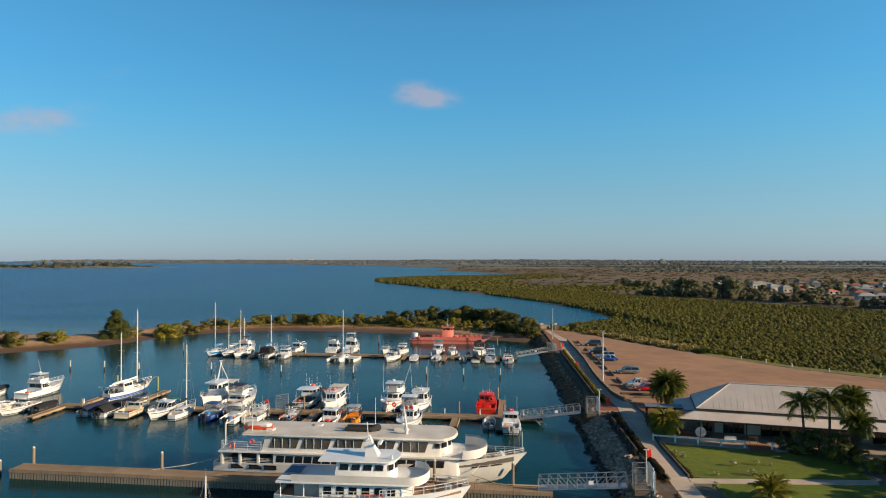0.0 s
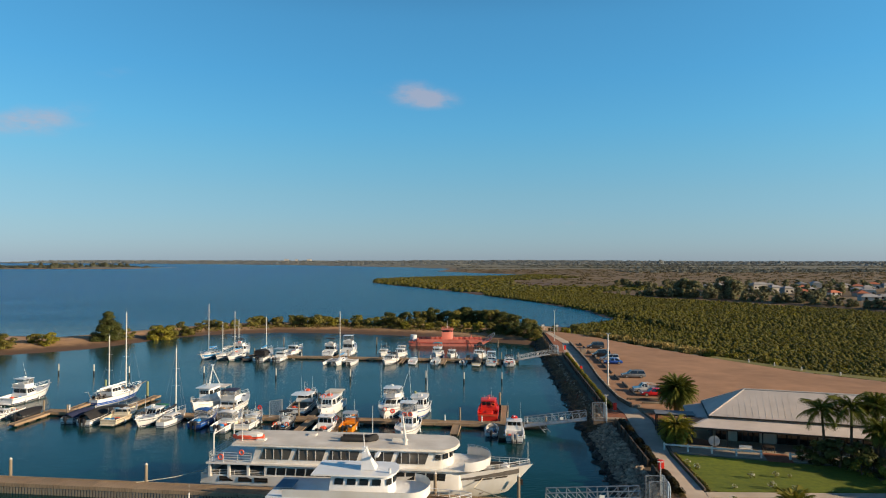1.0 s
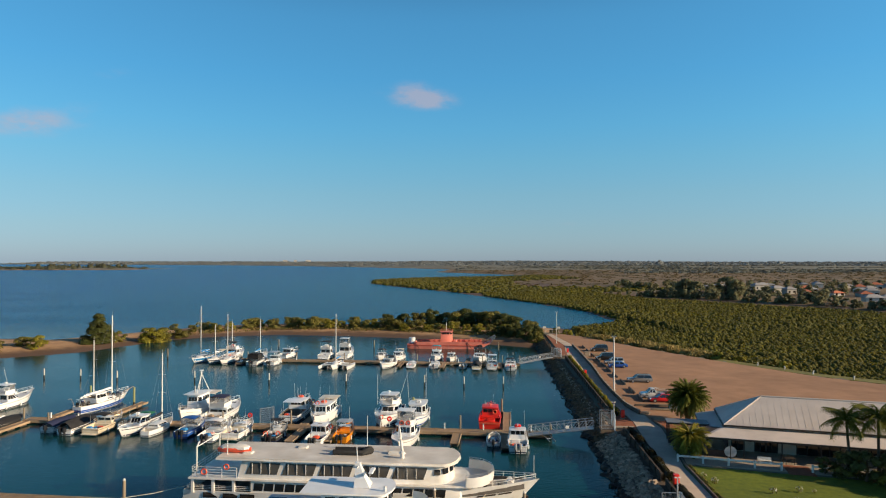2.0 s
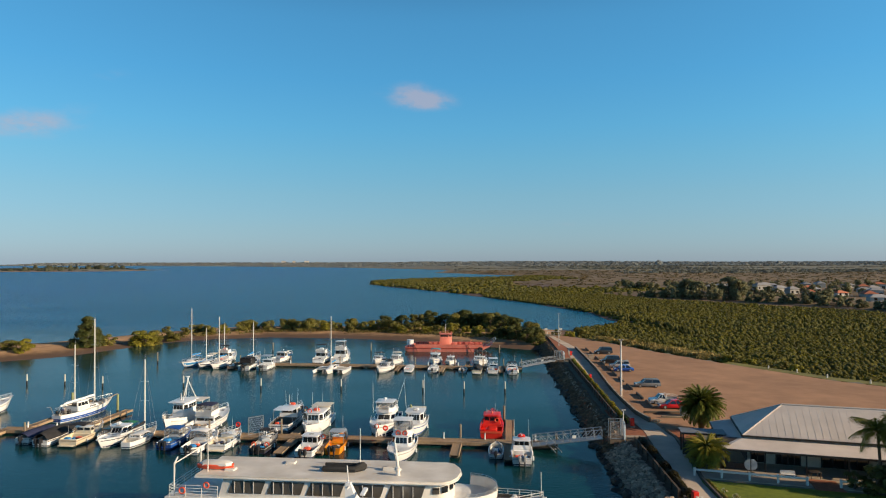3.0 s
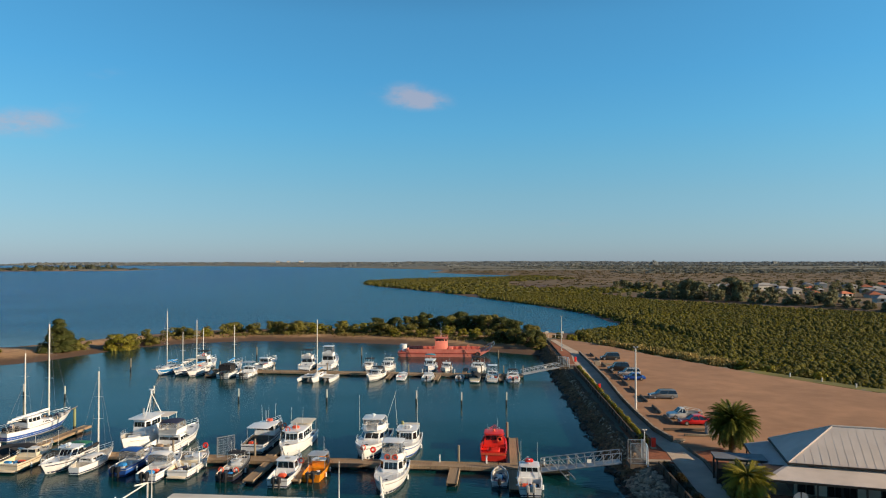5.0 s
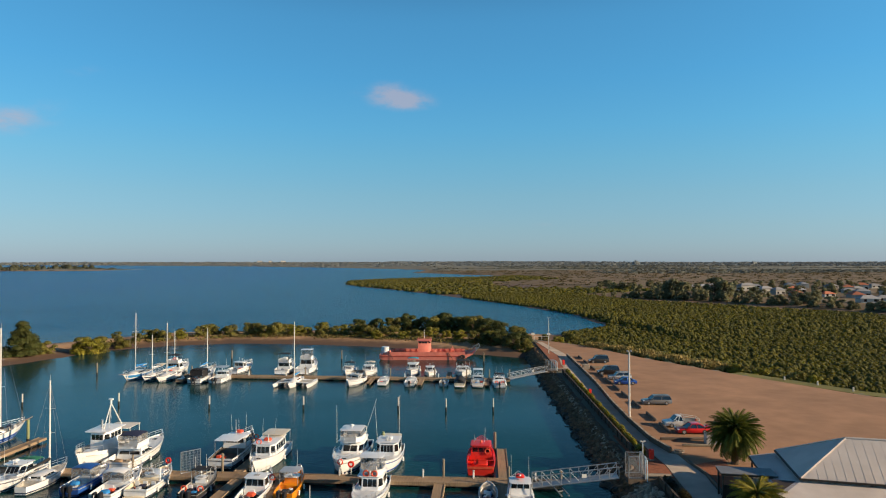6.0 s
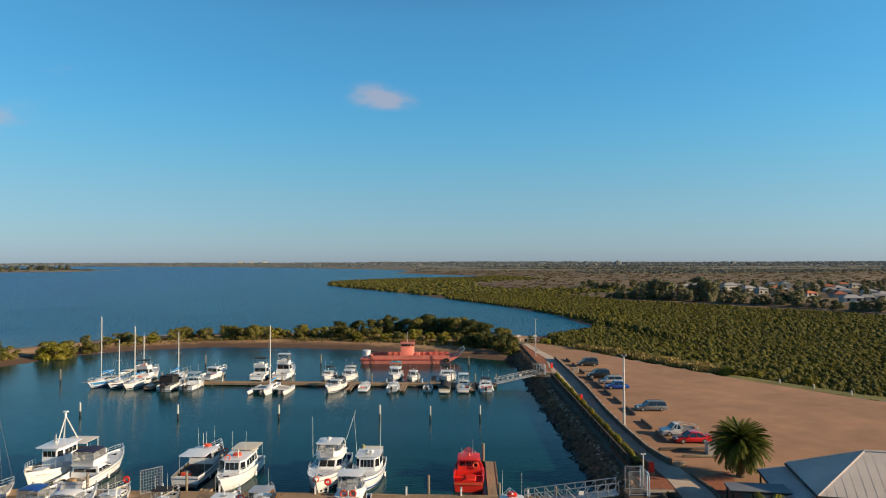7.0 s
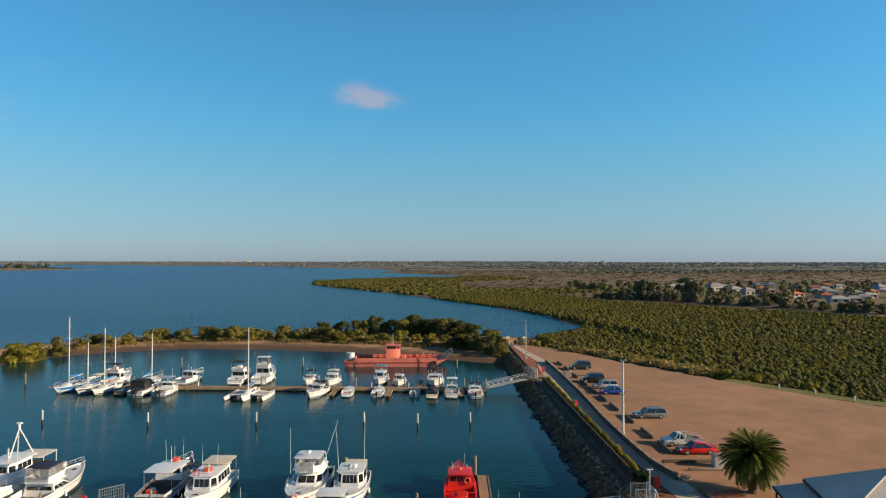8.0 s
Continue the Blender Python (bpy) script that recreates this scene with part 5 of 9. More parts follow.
# ---- boats: bow along +y, waterline at z = 0 ----
class Hull:
    def __init__(self, L, B, hs, hb, draft=0.5, transom=0.86, full=2.4, rake=0.10, n=15, flare=0.2, mid=0.36):
        self.L, self.B, self.hs, self.hb = L, B, hs, hb
        self.S = [i / (n - 1) for i in range(n)]
        self.draft, self.transom, self.full, self.rake, self.flare, self.mid = draft, transom, full, rake, flare, mid

    def half(self, s):
        if s < self.mid:
            t = s / self.mid
            return self.B / 2 * (self.transom + (1 - self.transom) * (1 - (1 - t) ** 2))
        return max(0.04, self.B / 2 * (1 - ((s - self.mid) / (1 - self.mid)) ** self.full))

    def sheer(self, s):
        return self.hs + (self.hb - self.hs) * s ** 2.2

    def at(self, s, f):
        """Starboard side point; f: 0 keel, 1/3 bilge, 2/3 waterline chine, 1 sheer."""
        b, zs, y = self.half(s), self.sheer(s), (s - 0.5) * self.L
        pull = self.rake * self.L * s ** 4
        chine = b * (1 - self.flare * (0.35 + 0.65 * s))
        key = [(0.0, y - pull * 1.6, -self.draft * (1 - s ** 5)), (chine * 0.72, y - pull * 1.35, -self.draft * 0.55 * (1 - s ** 4)), (chine, y - pull, 0.10 * zs), (b, y, zs)]
        k = min(2, int(f * 3 - 1e-9)) if f > 0 else 0
        t = f * 3 - k
        return tuple(lerp(a, c, t) for a, c in zip(key[k], key[k + 1]))

    def outer(self):
        sh = Shape()
        fr = (1, 0.83, 2 / 3, 1 / 3, 0)
        rows = []
        for s in self.S:
            R = [self.at(s, f) for f in fr]
            rows.append([(-x, y, z) for x, y, z in R[:-1]] + [R[-1]] + R[:-1][::-1])
        sh.strips(rows)
        sh.add(rows[0], [tuple(range(len(rows[0])))])
        for side in (-1, 1):
            sh.strips([[(side * self.at(s, 1)[0], self.at(s, 1)[1], self.at(s, 1)[2]), (side * max(0.01, self.at(s, 1)[0] - 0.10), self.at(s, 1)[1], self.at(s, 1)[2] + 0.015)] for s in self.S], side > 0)
        return sh

    def deck(self, drop, cock=None):
        """drop: below the sheer; cock: (from, to, deeper)."""
        sh = Shape()
        rows = []
        stations = list(self.S)
        if cock:
            stations += [cock[0], cock[0] + 1e-3, cock[1], cock[1] + 1e-3]
        for s in sorted(x for x in stations if x <= 0.985):
            d = drop + (cock[2] if cock and cock[0] <= s <= cock[1] else 0)
            x, y, z = self.at(s, 1)
            x = max(0.01, x - 0.10)
            rows.append([(-x, y, z + 0.015), (-x * 0.99, y, z - d), (0, y, z - d + 0.03), (x * 0.99, y, z - d), (x, y, z + 0.015)])
        return sh.strips(rows, True)

    def band(self, f0, f1, s0=0.0, s1=0.97, off=0.015):
        sh = Shape()
        st = [s0 + (s1 - s0) * i / 12 for i in range(13)]
        for side in (-1, 1):
            rows = []
            for s in st:
                a, b = self.at(s, f0), self.at(s, f1)
                rows.append([(side * (a[0] + off), a[1], a[2]), (side * (b[0] + off), b[1], b[2])])
            sh.strips(rows, side < 0)
        a, b = self.at(s0, f0), self.at(s0, f1)
        if s0 == 0:
            sh.add([(-a[0], a[1] - off, a[2]), (a[0], a[1] - off, a[2]), (b[0], b[1] - off, b[2]), (-b[0], b[1] - off, b[2])], [(0, 1, 2, 3)])
        return sh

    def rail(self, name, parent, material, s0, s1, h=0.55, r=0.018, inset=0.12, n=8):
        """A guard rail round the bow: one bent top tube, a lower wire, and a stanchion at each station."""
        feet = []
        for side in (-1, 1):
            row = []
            for i in range(n):
                x, y, z = self.at(s0 + (s1 - s0) * i / (n - 1), 1)
                row.append((side * max(0.05, x - inset), y, z))
            feet += row if side < 0 else row[::-1]
        top = part(name, Shape().path([(x, y, z + h) for x, y, z in feet], r * 1.2, 5), material, parent)
        part("lower_rail", Shape().path([(x, y, z + h * 0.55) for x, y, z in feet], r * 0.8, 5), material, top)
        for x, y, z in feet:
            part("stanchion", Shape().tube((x, y, z), (x, y, z + h), r, r, 5), material, top)
        return top


def house(w0, w1, y0, y1, z0, z1, back=0.1, front=0.5):
    """Foot and top outlines of a cabin: half widths, back and front ends, heights, slope of both ends. The front corners are cut."""
    k0, k1 = min(0.55 * w0, 0.45 * (y1 - y0)), min(0.5 * w1, 0.4 * max(0.2, y1 - y0 - front - back))
    lo = [(-w0, y0, z0), (w0, y0, z0), (w0, y1 - k0, z0), (0.62 * w0, y1, z0), (-0.62 * w0, y1, z0), (-w0, y1 - k0, z0)]
    hi = [(-w1, y0 + back, z1), (w1, y0 + back, z1), (w1, y1 - front - k1, z1), (0.66 * w1, y1 - front, z1), (-0.66 * w1, y1 - front, z1), (-w1, y1 - front - k1, z1)]
    return lo + hi


def cabin(parent, c, material, glass=M_WINDOW, front=3, side=3, rear=0, band=(0.42, 0.86), name="cabin", margin=0.06):
    """A cabin body with its panes; each pane is a part of the cabin."""
    mid = [tuple(lerp(a, b, 0.93) for a, b in zip(p, q)) for p, q in zip(c[:6], c[6:])]
    zt = c[6][2]
    cx, cy = 0.0, sum(p[1] for p in c[6:]) / 6
    top = [(cx + (x - cx) * 0.93, cy + (y - cy) * 0.95, zt) for x, y, z in c[6:]]
    body = part(name, Shape().rings([c[:6], mid, top]), material, parent)
    F = lambda i, j: (c[i], c[j], c[6 + j], c[6 + i])
    for face, n, mg in ((F(3, 4), front, margin), (F(2, 3), 1 if front else 0, 0.1), (F(4, 5), 1 if front else 0, 0.1), (F(1, 2), side, margin), (F(5, 0), side, margin), (F(0, 1), rear, margin)):
        for i in range(n):
            g_ = 0.03
            u0, u1 = mg + (1 - 2 * mg) * i / n + g_ / 2, mg + (1 - 2 * mg) * (i + 1) / n - g_ / 2
            part("window", Shape().panel(*face, u0, u1, *band), glass, body, smooth=0)
    return body


def roof_slab(parent, w, y0, y1, z, t=0.07, material=M_GEL, name="roof", label=""):
    return part(name, Shape().rbox(-w, w, y0, y1, z, z + t, min(0.25, w * 0.3)), material, parent, label)


def outboard(parent, x, y, z, s=1.0, material=None):
    eng = part("outboard_motor", Shape().rbox(x - 0.2 * s, x + 0.2 * s, y - 0.62 * s, y, z + 0.1, z + 0.75 * s, 0.09 * s, top=0.85), material or M_ENGINE, parent, "black outboard motor" if material is None else "grey outboard motor")
    part("leg", Shape().rbox(x - 0.08 * s, x + 0.08 * s, y - 0.45 * s, y - 0.12 * s, z - 0.7 * s, z + 0.12, 0.03), M_ENGINE, eng)
    return eng


def person_free_seat(parent, x, y, z, w=0.5, material=M_GEL):
    return part("seat", Shape().rbox(x - w / 2, x + w / 2, y - 0.25, y + 0.25, z, z + 0.45, 0.06).rbox(x - w / 2, x + w / 2, y - 0.28, y - 0.18, z + 0.4, z + 0.85, 0.04), material, parent)


def canopy(parent, w, y0, y1, z0, z1, material, name="canopy", label="", clears=False):
    """Fabric top on tubes, with clear side curtains where wanted."""
    top = Shape()
    rows = []
    for i in range(6):
        t = i / 5
        y = lerp(y0, y1, t)
        bow = 0.10 * math.sin(math.pi * t)
        rows.append([(-w, y, z1 - 0.10 + bow), (-w * 0.7, y, z1 + bow), (0, y, z1 + 0.05 + bow), (w * 0.7, y, z1 + bow), (w, y, z1 - 0.10 + bow)])
    top.strips(rows, True).strips([[(x, y, z - 0.05) for x, y, z in r] for r in rows])
    can = part(name, top, material, parent, label)
    for x in (-w, w):
        for y in (y0 + 0.1, y1 - 0.1):
            part("frame_tube", Shape().tube((x, y, z0), (x, y, z1 - 0.12), 0.022, None, 5), M_STAINLESS, can)
    if clears:
        s = Shape()
        for x in (-w, w):
            s.box(x - 0.01, x + 0.01, y0, y1, z0 + 0.1, z1 - 0.14)
        s.box(-w, w, y1 - 0.01, y1 + 0.01, z0 + 0.1, z1 - 0.1)
        s.box(-w, w, y0 - 0.01, y0 + 0.01, z0 + 0.4, z1 - 0.1)
        part("curtain", s, M_BLACK if clears == "dark" else M_CLEARS, can, "black canvas side curtains" if clears == "dark" else "clear vinyl side curtains", smooth=0)
    return can


def whip(parent, *rods):
    for x, y, z, dx, dy, h, r in rods:
        part("antenna", Shape().tube((x, y, z), (x + dx, y + dy, z + h), r, r * 0.5, 5), M_ALLOY, parent)


def lifebuoy(parent, c, axis=(0, 1, 0), r=0.28):
    return part("lifebuoy", Shape().torus(c, axis, r, 0.075), M_BUOY, parent, "orange-red lifebuoy")


def fenders(parent, hull, ss=(0.3, 0.5)):
    for s in ss:
        for side in (-1, 1):
            x, y, z = hull.at(s, 0.9)
            part("fender", Shape().tube((side * (x + 0.12), y, 0.15), (side * (x + 0.12), y, 0.65), 0.1, None, 7), M_GEL, parent)


def motor_boat(m, label, L=9.0, B=3.2, hs=0.95, hb=1.5, hull_mat=M_GEL, stripe=None, deck_mat=M_GEL, house_mat=M_GEL, cab=None, fly=None, hard=None, soft=None,
               cover=None, engines=0, rods=(), rail=(0.5, 0.99), cock=(0.02, 0.38, 0.55), seats=0, buoys=(), raft=None, engine_mat=None, radar=None, name="motor_boat", category="motor boat", group="", fend=(), trunk=None, full=2.9, transom=0.86, arch=None, swim=True, win=(0.52, 0.88)):
    boat = thing(name, m, label, category, group)
    H = Hull(L, B, hs, hb, 0.45, transom, full)
    Y = lambda s: (s - 0.5) * L
    hull = part("hull", H.outer(), hull_mat, boat)
    part("rubbing_strake", H.band(0.91, 0.94, 0, 0.97, 0.03), M_STRAKE if stripe is None else stripe, hull)
    part("boot_line", H.band(0.66, 0.715), stripe or M_NAVY, hull)
    part("deck", H.deck(0.10, cock), deck_mat, boat)
    if swim and engines == 0:
        part("swim_platform", Shape().rbox(-B * 0.38, B * 0.38, -L / 2 - 0.6, -L / 2 + 0.02, 0.22, 0.32, 0.12), deck_mat, boat)
    zc = lambda s: H.sheer(s) - 0.12
    if trunk:   # low forward cabin top
        s0, s1, h, w = trunk
        cabin(boat, house(w, w * 0.78, Y(s0), Y(s1), zc(s0), zc(s0) + h + 0.15, 0.0, (s1 - s0) * L * 0.45), house_mat, M_WINDOW, 0, 2, 0, (0.45, 0.8), "trunk_cabin")
    top = 0
    if cab:
        s0, s1, h, w = cab[:4]
        fr = cab[4] if len(cab) > 4 else 0.7
        z0 = H.sheer(s0) - 0.2 if s0 > (cock[1] if cock else 0) else H.sheer(s0) - 0.1 - (cock[2] if cock else 0)
        top = H.sheer(0.5) + h
        body = cabin(boat, house(w, w * 0.88, Y(s0), Y(s1), z0, top, 0.15, fr), house_mat, M_WINDOW, cab[5] if len(cab) > 5 else 3, cab[6] if len(cab) > 6 else 3, 2 if len(cab) <= 7 else cab[7], win)
        roof_slab(boat, w * 0.98, Y(s0) - (cab[8] if len(cab) > 8 else 0.35), Y(s1) - fr * 0.75, top)
    if fly:
        s0, s1, h, w = fly
        wall = Shape()
        ring = lambda z, k: [(-w * k, Y(s0), z), (w * k, Y(s0), z), (w * k, Y(s1) - 0.6, z), (w * 0.55 * k, Y(s1), z), (-w * 0.55 * k, Y(s1), z), (-w * k, Y(s1) - 0.6, z)]
        wall.rings([ring(top, 0.94), ring(top + 0.65, 1.0), ring(top + 0.65, 0.94), ring(top + 0.1, 0.9)])
        fb = part("flybridge", wall, house_mat, boat)
        part("console", Shape().rbox(-w * 0.5, w * 0.3, Y(s1) - 1.1, Y(s1) - 0.55, top + 0.05, top + 0.95, 0.1), house_mat, fb)
        part("windscreen", Shape().panel((w * 0.5, Y(s1) - 0.05, top + 0.64), (-w * 0.5, Y(s1) - 0.05, top + 0.64), (-w * 0.46, Y(s1) - 0.25, top + 1.0), (w * 0.46, Y(s1) - 0.25, top + 1.0), 0, 1, 0, 1), M_CLEARS, fb, smooth=0)
        person_free_seat(fb, 0.0, Y(s1) - 1.75, top + 0.08, w * 0.9)
        if h:
            for x in (-w * 0.9, w * 0.9):
                for yy in (Y(s0) + 0.25, Y(s1) - 0.55):
                    part("post", Shape().tube((x, yy, top + 0.6), (x * 0.94, yy, top + h), 0.03), M_STAINLESS, fb)
            roof_slab(fb, w, Y(s0), Y(s1) - 0.25, top + h, 0.08, house_mat, "hardtop")
            part("curtain", Shape().box(-w * 0.9, w * 0.9, Y(s1) - 0.6, Y(s1) - 0.58, top + 0.65, top + h).box(-w * 0.93, -w * 0.91, Y(s0) + 0.9, Y(s1) - 0.6, top + 0.65, top + h).box(w * 0.91, w * 0.93, Y(s0) + 0.9, Y(s1) - 0.6, top + 0.65, top + h), M_CLEARS, fb, "clear vinyl curtains", smooth=0)
    if hard:
        s0, s1, z, w, mat_ = hard
        hard_top = roof_slab(boat, w, Y(s0), Y(s1), z, 0.07, mat_, "hardtop")
        for x in (-w * 0.92, w * 0.92):
            for yy in (Y(s0) + 0.2, Y(s1) - 0.4):
                part("post", Shape().tube((x, yy, zc((s0 + s1) / 2) - 0.2), (x, yy, z), 0.03), M_STAINLESS, hard_top)
    if soft:
        s0, s1, z0, z1, w, mat_, clears = soft
        canopy(boat, w, Y(s0), Y(s1), z0, z1, mat_, "canopy", "", clears)
    if cover:
        mat_, h = cover
        rows = []
        for i in range(11):
            s = 0.01 + 0.93 * i / 10
            x, y, z = H.at(s, 1)
            peak = h * math.sin(math.pi * min(1, 0.25 + s * 0.75)) ** 0.7
            rows.append([(-x - 0.02, y, z - 0.18), (-x * 0.97, y, z + 0.04), (-x * 0.45, y, z + peak * 0.8), (0, y, z + peak + 0.04 * math.sin(i * 2.1)), (x * 0.45, y, z + peak * 0.8), (x * 0.97, y, z + 0.04), (x + 0.02, y, z - 0.18)])
        part("boat_cover", Shape().strips(rows, True), mat_, boat)
    if raft:
        s, z, mat_ = raft
        part("life_raft", Shape().rbox(-0.45, 0.45, Y(s) - 0.35, Y(s) + 0.35, z, z + 0.3, 0.15), mat_, boat, "orange life raft")
    for i in range(engines):
        x = (i - (engines - 1) / 2) * 0.62
        outboard(boat, x, -L / 2 - 0.02, hs * 0.55, 1.0, engine_mat)
    for i in range(seats):
        person_free_seat(boat, (i - (seats - 1) / 2) * 0.9, Y(0.3), H.sheer(0.3) - 0.1 - (cock[2] if cock else 0), 0.5)
    if rail:
        H.rail("bow_rail", boat, M_STAINLESS, *rail)
    # cockpit floor, loose gear and foredeck fittings
    rg_ = random.Random(len(label) * 131 + int(L * 10))
    if cock and not cover:
        zf = H.sheer(cock[0]) - 0.1 - cock[2]
        wf = H.half(0.15) - 0.28
        c1 = min(cock[1], cab[0] if cab and cab[0] > cock[0] + 0.1 else cock[1])
        part("cockpit_floor", Shape().box(-wf, wf, Y(cock[0]) + 0.15, Y(c1) - 0.05, zf + 0.02, zf + 0.07), M_FLOOR, boat, smooth=0)
        part("stern_bench", Shape().rbox(-wf, wf, Y(cock[0]) + 0.12, Y(cock[0]) + 0.55, zf + 0.05, zf + 0.5, 0.06), rg_.choice((M_GEL, M_CUSHION, M_NAVY)), boat)
        for k in range(rg_.randint(4, 8)):
            x_, y_ = rg_.uniform(-wf, wf) * 0.8, rg_.uniform(Y(cock[0]) + 0.7, Y(c1) - 0.3)
            w_, h_ = rg_.uniform(0.16, 0.36), rg_.uniform(0.2, 0.55)
            part("gear_box", Shape().rbox(x_ - w_, x_ + w_, y_ - 0.25, y_ + 0.25, zf + 0.06, zf + 0.06 + h_, 0.05), rg_.choice((M_GEL, M_BLUE, M_BLACK, M_CUSHION, M_BUOY, M_NAVY, M_GREYMET)), boat)
    if not cover and L > 6:
        part("deck_hatch", Shape().rbox(-0.28, 0.28, Y(0.80), Y(0.80) + 0.5, H.sheer(0.82) - 0.09, H.sheer(0.82) - 0.03, 0.06), M_WINDOW, boat)
        part("anchor_roller", Shape().rbox(-0.09, 0.09, Y(0.96), Y(1.0) + 0.25, H.sheer(1) - 0.03, H.sheer(1) + 0.08, 0.03), M_STAINLESS, boat)
        if not fend:
            fenders(boat, H, (0.25, 0.55) if rg_.random() < 0.7 else (0.4,))
        if top and not rods:
            whip(boat, (0.6, Y(0.5), top, 0.05, -0.1, rg_.uniform(1.4, 2.6), 0.018), (-0.6, Y(0.48), top, -0.05, -0.1, rg_.uniform(1.0, 2.2), 0.018))
        if top:
            part("roof_lamp", Shape().tube((0, Y(0.48), top), (0, Y(0.48), top + 0.55), 0.035).dome((0, Y(0.48), top + 0.5), 0.12, 0.12, 0.12, 8, 3), M_GEL, boat)
            part("roof_hatch", Shape().rbox(-0.3, 0.3, Y(0.42), Y(0.42) + 0.5, top + 0.06, top + 0.11, 0.06), M_STRAKE, boat)
    if radar:
        y, z = radar
        part("radar_dome", Shape().tube((0, Y(y), z), (0, Y(y), z + 0.25), 0.06).dome((0, Y(y), z + 0.25), 0.3, 0.3, 0.22, 12), M_GEL, boat)
    if arch:
        s, z, w = arch
        part("radar_arch", Shape().path([(-w, Y(s) - 0.3, zc(s)), (-w * 0.85, Y(s) + 0.2, z), (w * 0.85, Y(s) + 0.2, z), (w, Y(s) - 0.3, zc(s))], 0.06), house_mat, boat)
    for b in buoys:
        lifebuoy(boat, b)
    if fend:
        fenders(boat, H, fend)
    whip(boat, *rods)
    return boat


def sailing_boat(m, label, L=10.0, B=3.2, masts=((0.58, 12.5),), hs=1.0, hb=1.35, hull_mat=M_GEL, stripe=None, sail_mat=M_BLUE, hood=None, awning=None, band=(0.8, 0.93), cab_mat=M_GEL, bowsprit=0.0, group="", cover=None, davits=False, boom=True):
    boat = thing("sailing_yacht", m, label, "sailing yacht", group)
    H = Hull(L, B, hs * 0.9, hb, 0.6, 0.48, 2.1, 0.13, 15, 0.16, 0.45)
    Y = lambda s: (s - 0.5) * L
    hull = part("hull", H.outer(), hull_mat, boat)
    part("boot_line", H.band(0.66, 0.73), stripe or M_NAVY, hull)
    if stripe:
        part("hull_stripe", H.band(*band), stripe, hull)
    part("deck", H.deck(0.06, (0.04, 0.26, 0.5)), M_DECK if cab_mat is M_GEL else M_TEAK, boat)
    cabin(boat, house(B * 0.33, B * 0.27, Y(0.28), Y(0.72), H.sheer(0.4) - 0.12, H.sheer(0.4) + 0.45, 0.05, 0.9), cab_mat, M_WINDOW, 0, 3, 1, (0.45, 0.78), "coachroof", 0.1)
    if hood:
        canopy(boat, B * 0.32, Y(0.24), Y(0.38), H.sheer(0.3) + 0.1, H.sheer(0.3) + 1.1, hood, "spray_hood")
    if awning:
        canopy(boat, B * 0.36, Y(0.03), Y(0.30), H.sheer(0.1), H.sheer(0.1) + 1.75, awning, "awning")
    for i, (s, h) in enumerate(masts):
        z0 = H.sheer(s) + 0.3
        mast = part("mast", Shape().tube((0, Y(s), 0.4), (0, Y(s) - 0.004 * h, h), 0.085 + 0.003 * h, 0.06 + 0.002 * h, 8), M_ALLOY, boat)
        st = Shape()
        w = B * 0.42
        sp = 0.09 * B + 0.35
        for zz in ((0.48, 0.72) if h > 11 else (0.56,)):
            st.tube((-sp, Y(s), h * zz), (sp, Y(s), h * zz), 0.025, None, 5)
        part("spreader", st, M_ALLOY, mast)
        rg = Shape()
        for x in (-1, 1):
            rg.tube((x * w, Y(s) - 0.2, H.sheer(s)), (x * sp, Y(s), h * 0.56), 0.012, None, 4).tube((x * sp, Y(s), h * 0.56), (0, Y(s), h * 0.97), 0.012, None, 4)
        if i == 0:
            rg.tube((0, Y(0.985), H.sheer(1)), (0, Y(s), h * 0.97), 0.012, None, 4)
            rg.tube((0, Y(0.01), hs), (0, Y(s), h * 0.98), 0.012, None, 4)
        part("rigging", rg, M_RIG, mast)
        if boom:
            bl = (s - 0.10) * L if i == 0 else min(0.25 * L, (s - 0.02) * L)
            bm_ = part("boom", Shape().tube((0, Y(s), z0 + 0.75), (0, Y(s) - bl, z0 + 0.85), 0.06), M_ALLOY, boat)
            rows = []
            for j in range(7):
                t = j / 6
                r = 0.20 * (1 - 0.55 * t) + 0.03 * math.sin(j * 2.3)
                y = Y(s) - 0.05 - (bl * 0.94) * t
                rows.append([(r * math.cos(a) * 0.8, y, z0 + 0.98 + (0.2 * (1 - t)) + r * math.sin(a)) for a in [k * math.pi / 4 for k in range(8)]])
            part("sail_cover", Shape().rings(rows), sail_mat, bm_)
        whip(mast, (0, Y(s), h, 0, 0, 0.7, 0.012))
    H.rail("guard_rail", boat, M_STAINLESS, 0.02, 0.99, 0.6, 0.014, 0.08, 9)
    if bowsprit:
        part("bowsprit", Shape().tube((0, Y(0.95), hb), (0, Y(1) + bowsprit, hb + 0.35), 0.06, 0.04), M_TEAK, boat)
    if davits:
        part("davit", Shape().path([(-0.8, Y(0.02), hs), (-0.8, Y(0.0) - 0.3, hs + 1.2), (-0.8, Y(0) - 1.0, hs + 1.25)], 0.04).path([(0.8, Y(0.02), hs), (0.8, Y(0.0) - 0.3, hs + 1.2), (0.8, Y(0) - 1.0, hs + 1.25)], 0.04), M_STAINLESS, boat)
    part("anchor_winch", Shape().rbox(-0.2, 0.2, Y(0.9), Y(0.94), hb - 0.1, hb + 0.15, 0.06), M_METAL, boat)
    part("steering_wheel", Shape().torus((0, Y(0.13), hs + 0.45), (0, 1, 0), 0.38, 0.025), M_STAINLESS, boat)
    return boat


JA = radians(-5.9)     # lie of the jetties
BER = lambda x, y, bow="out", turn=0.0: pose(x, y, 0, 0, 0, (-5.9 if bow == "out" else 174.1) + turn)

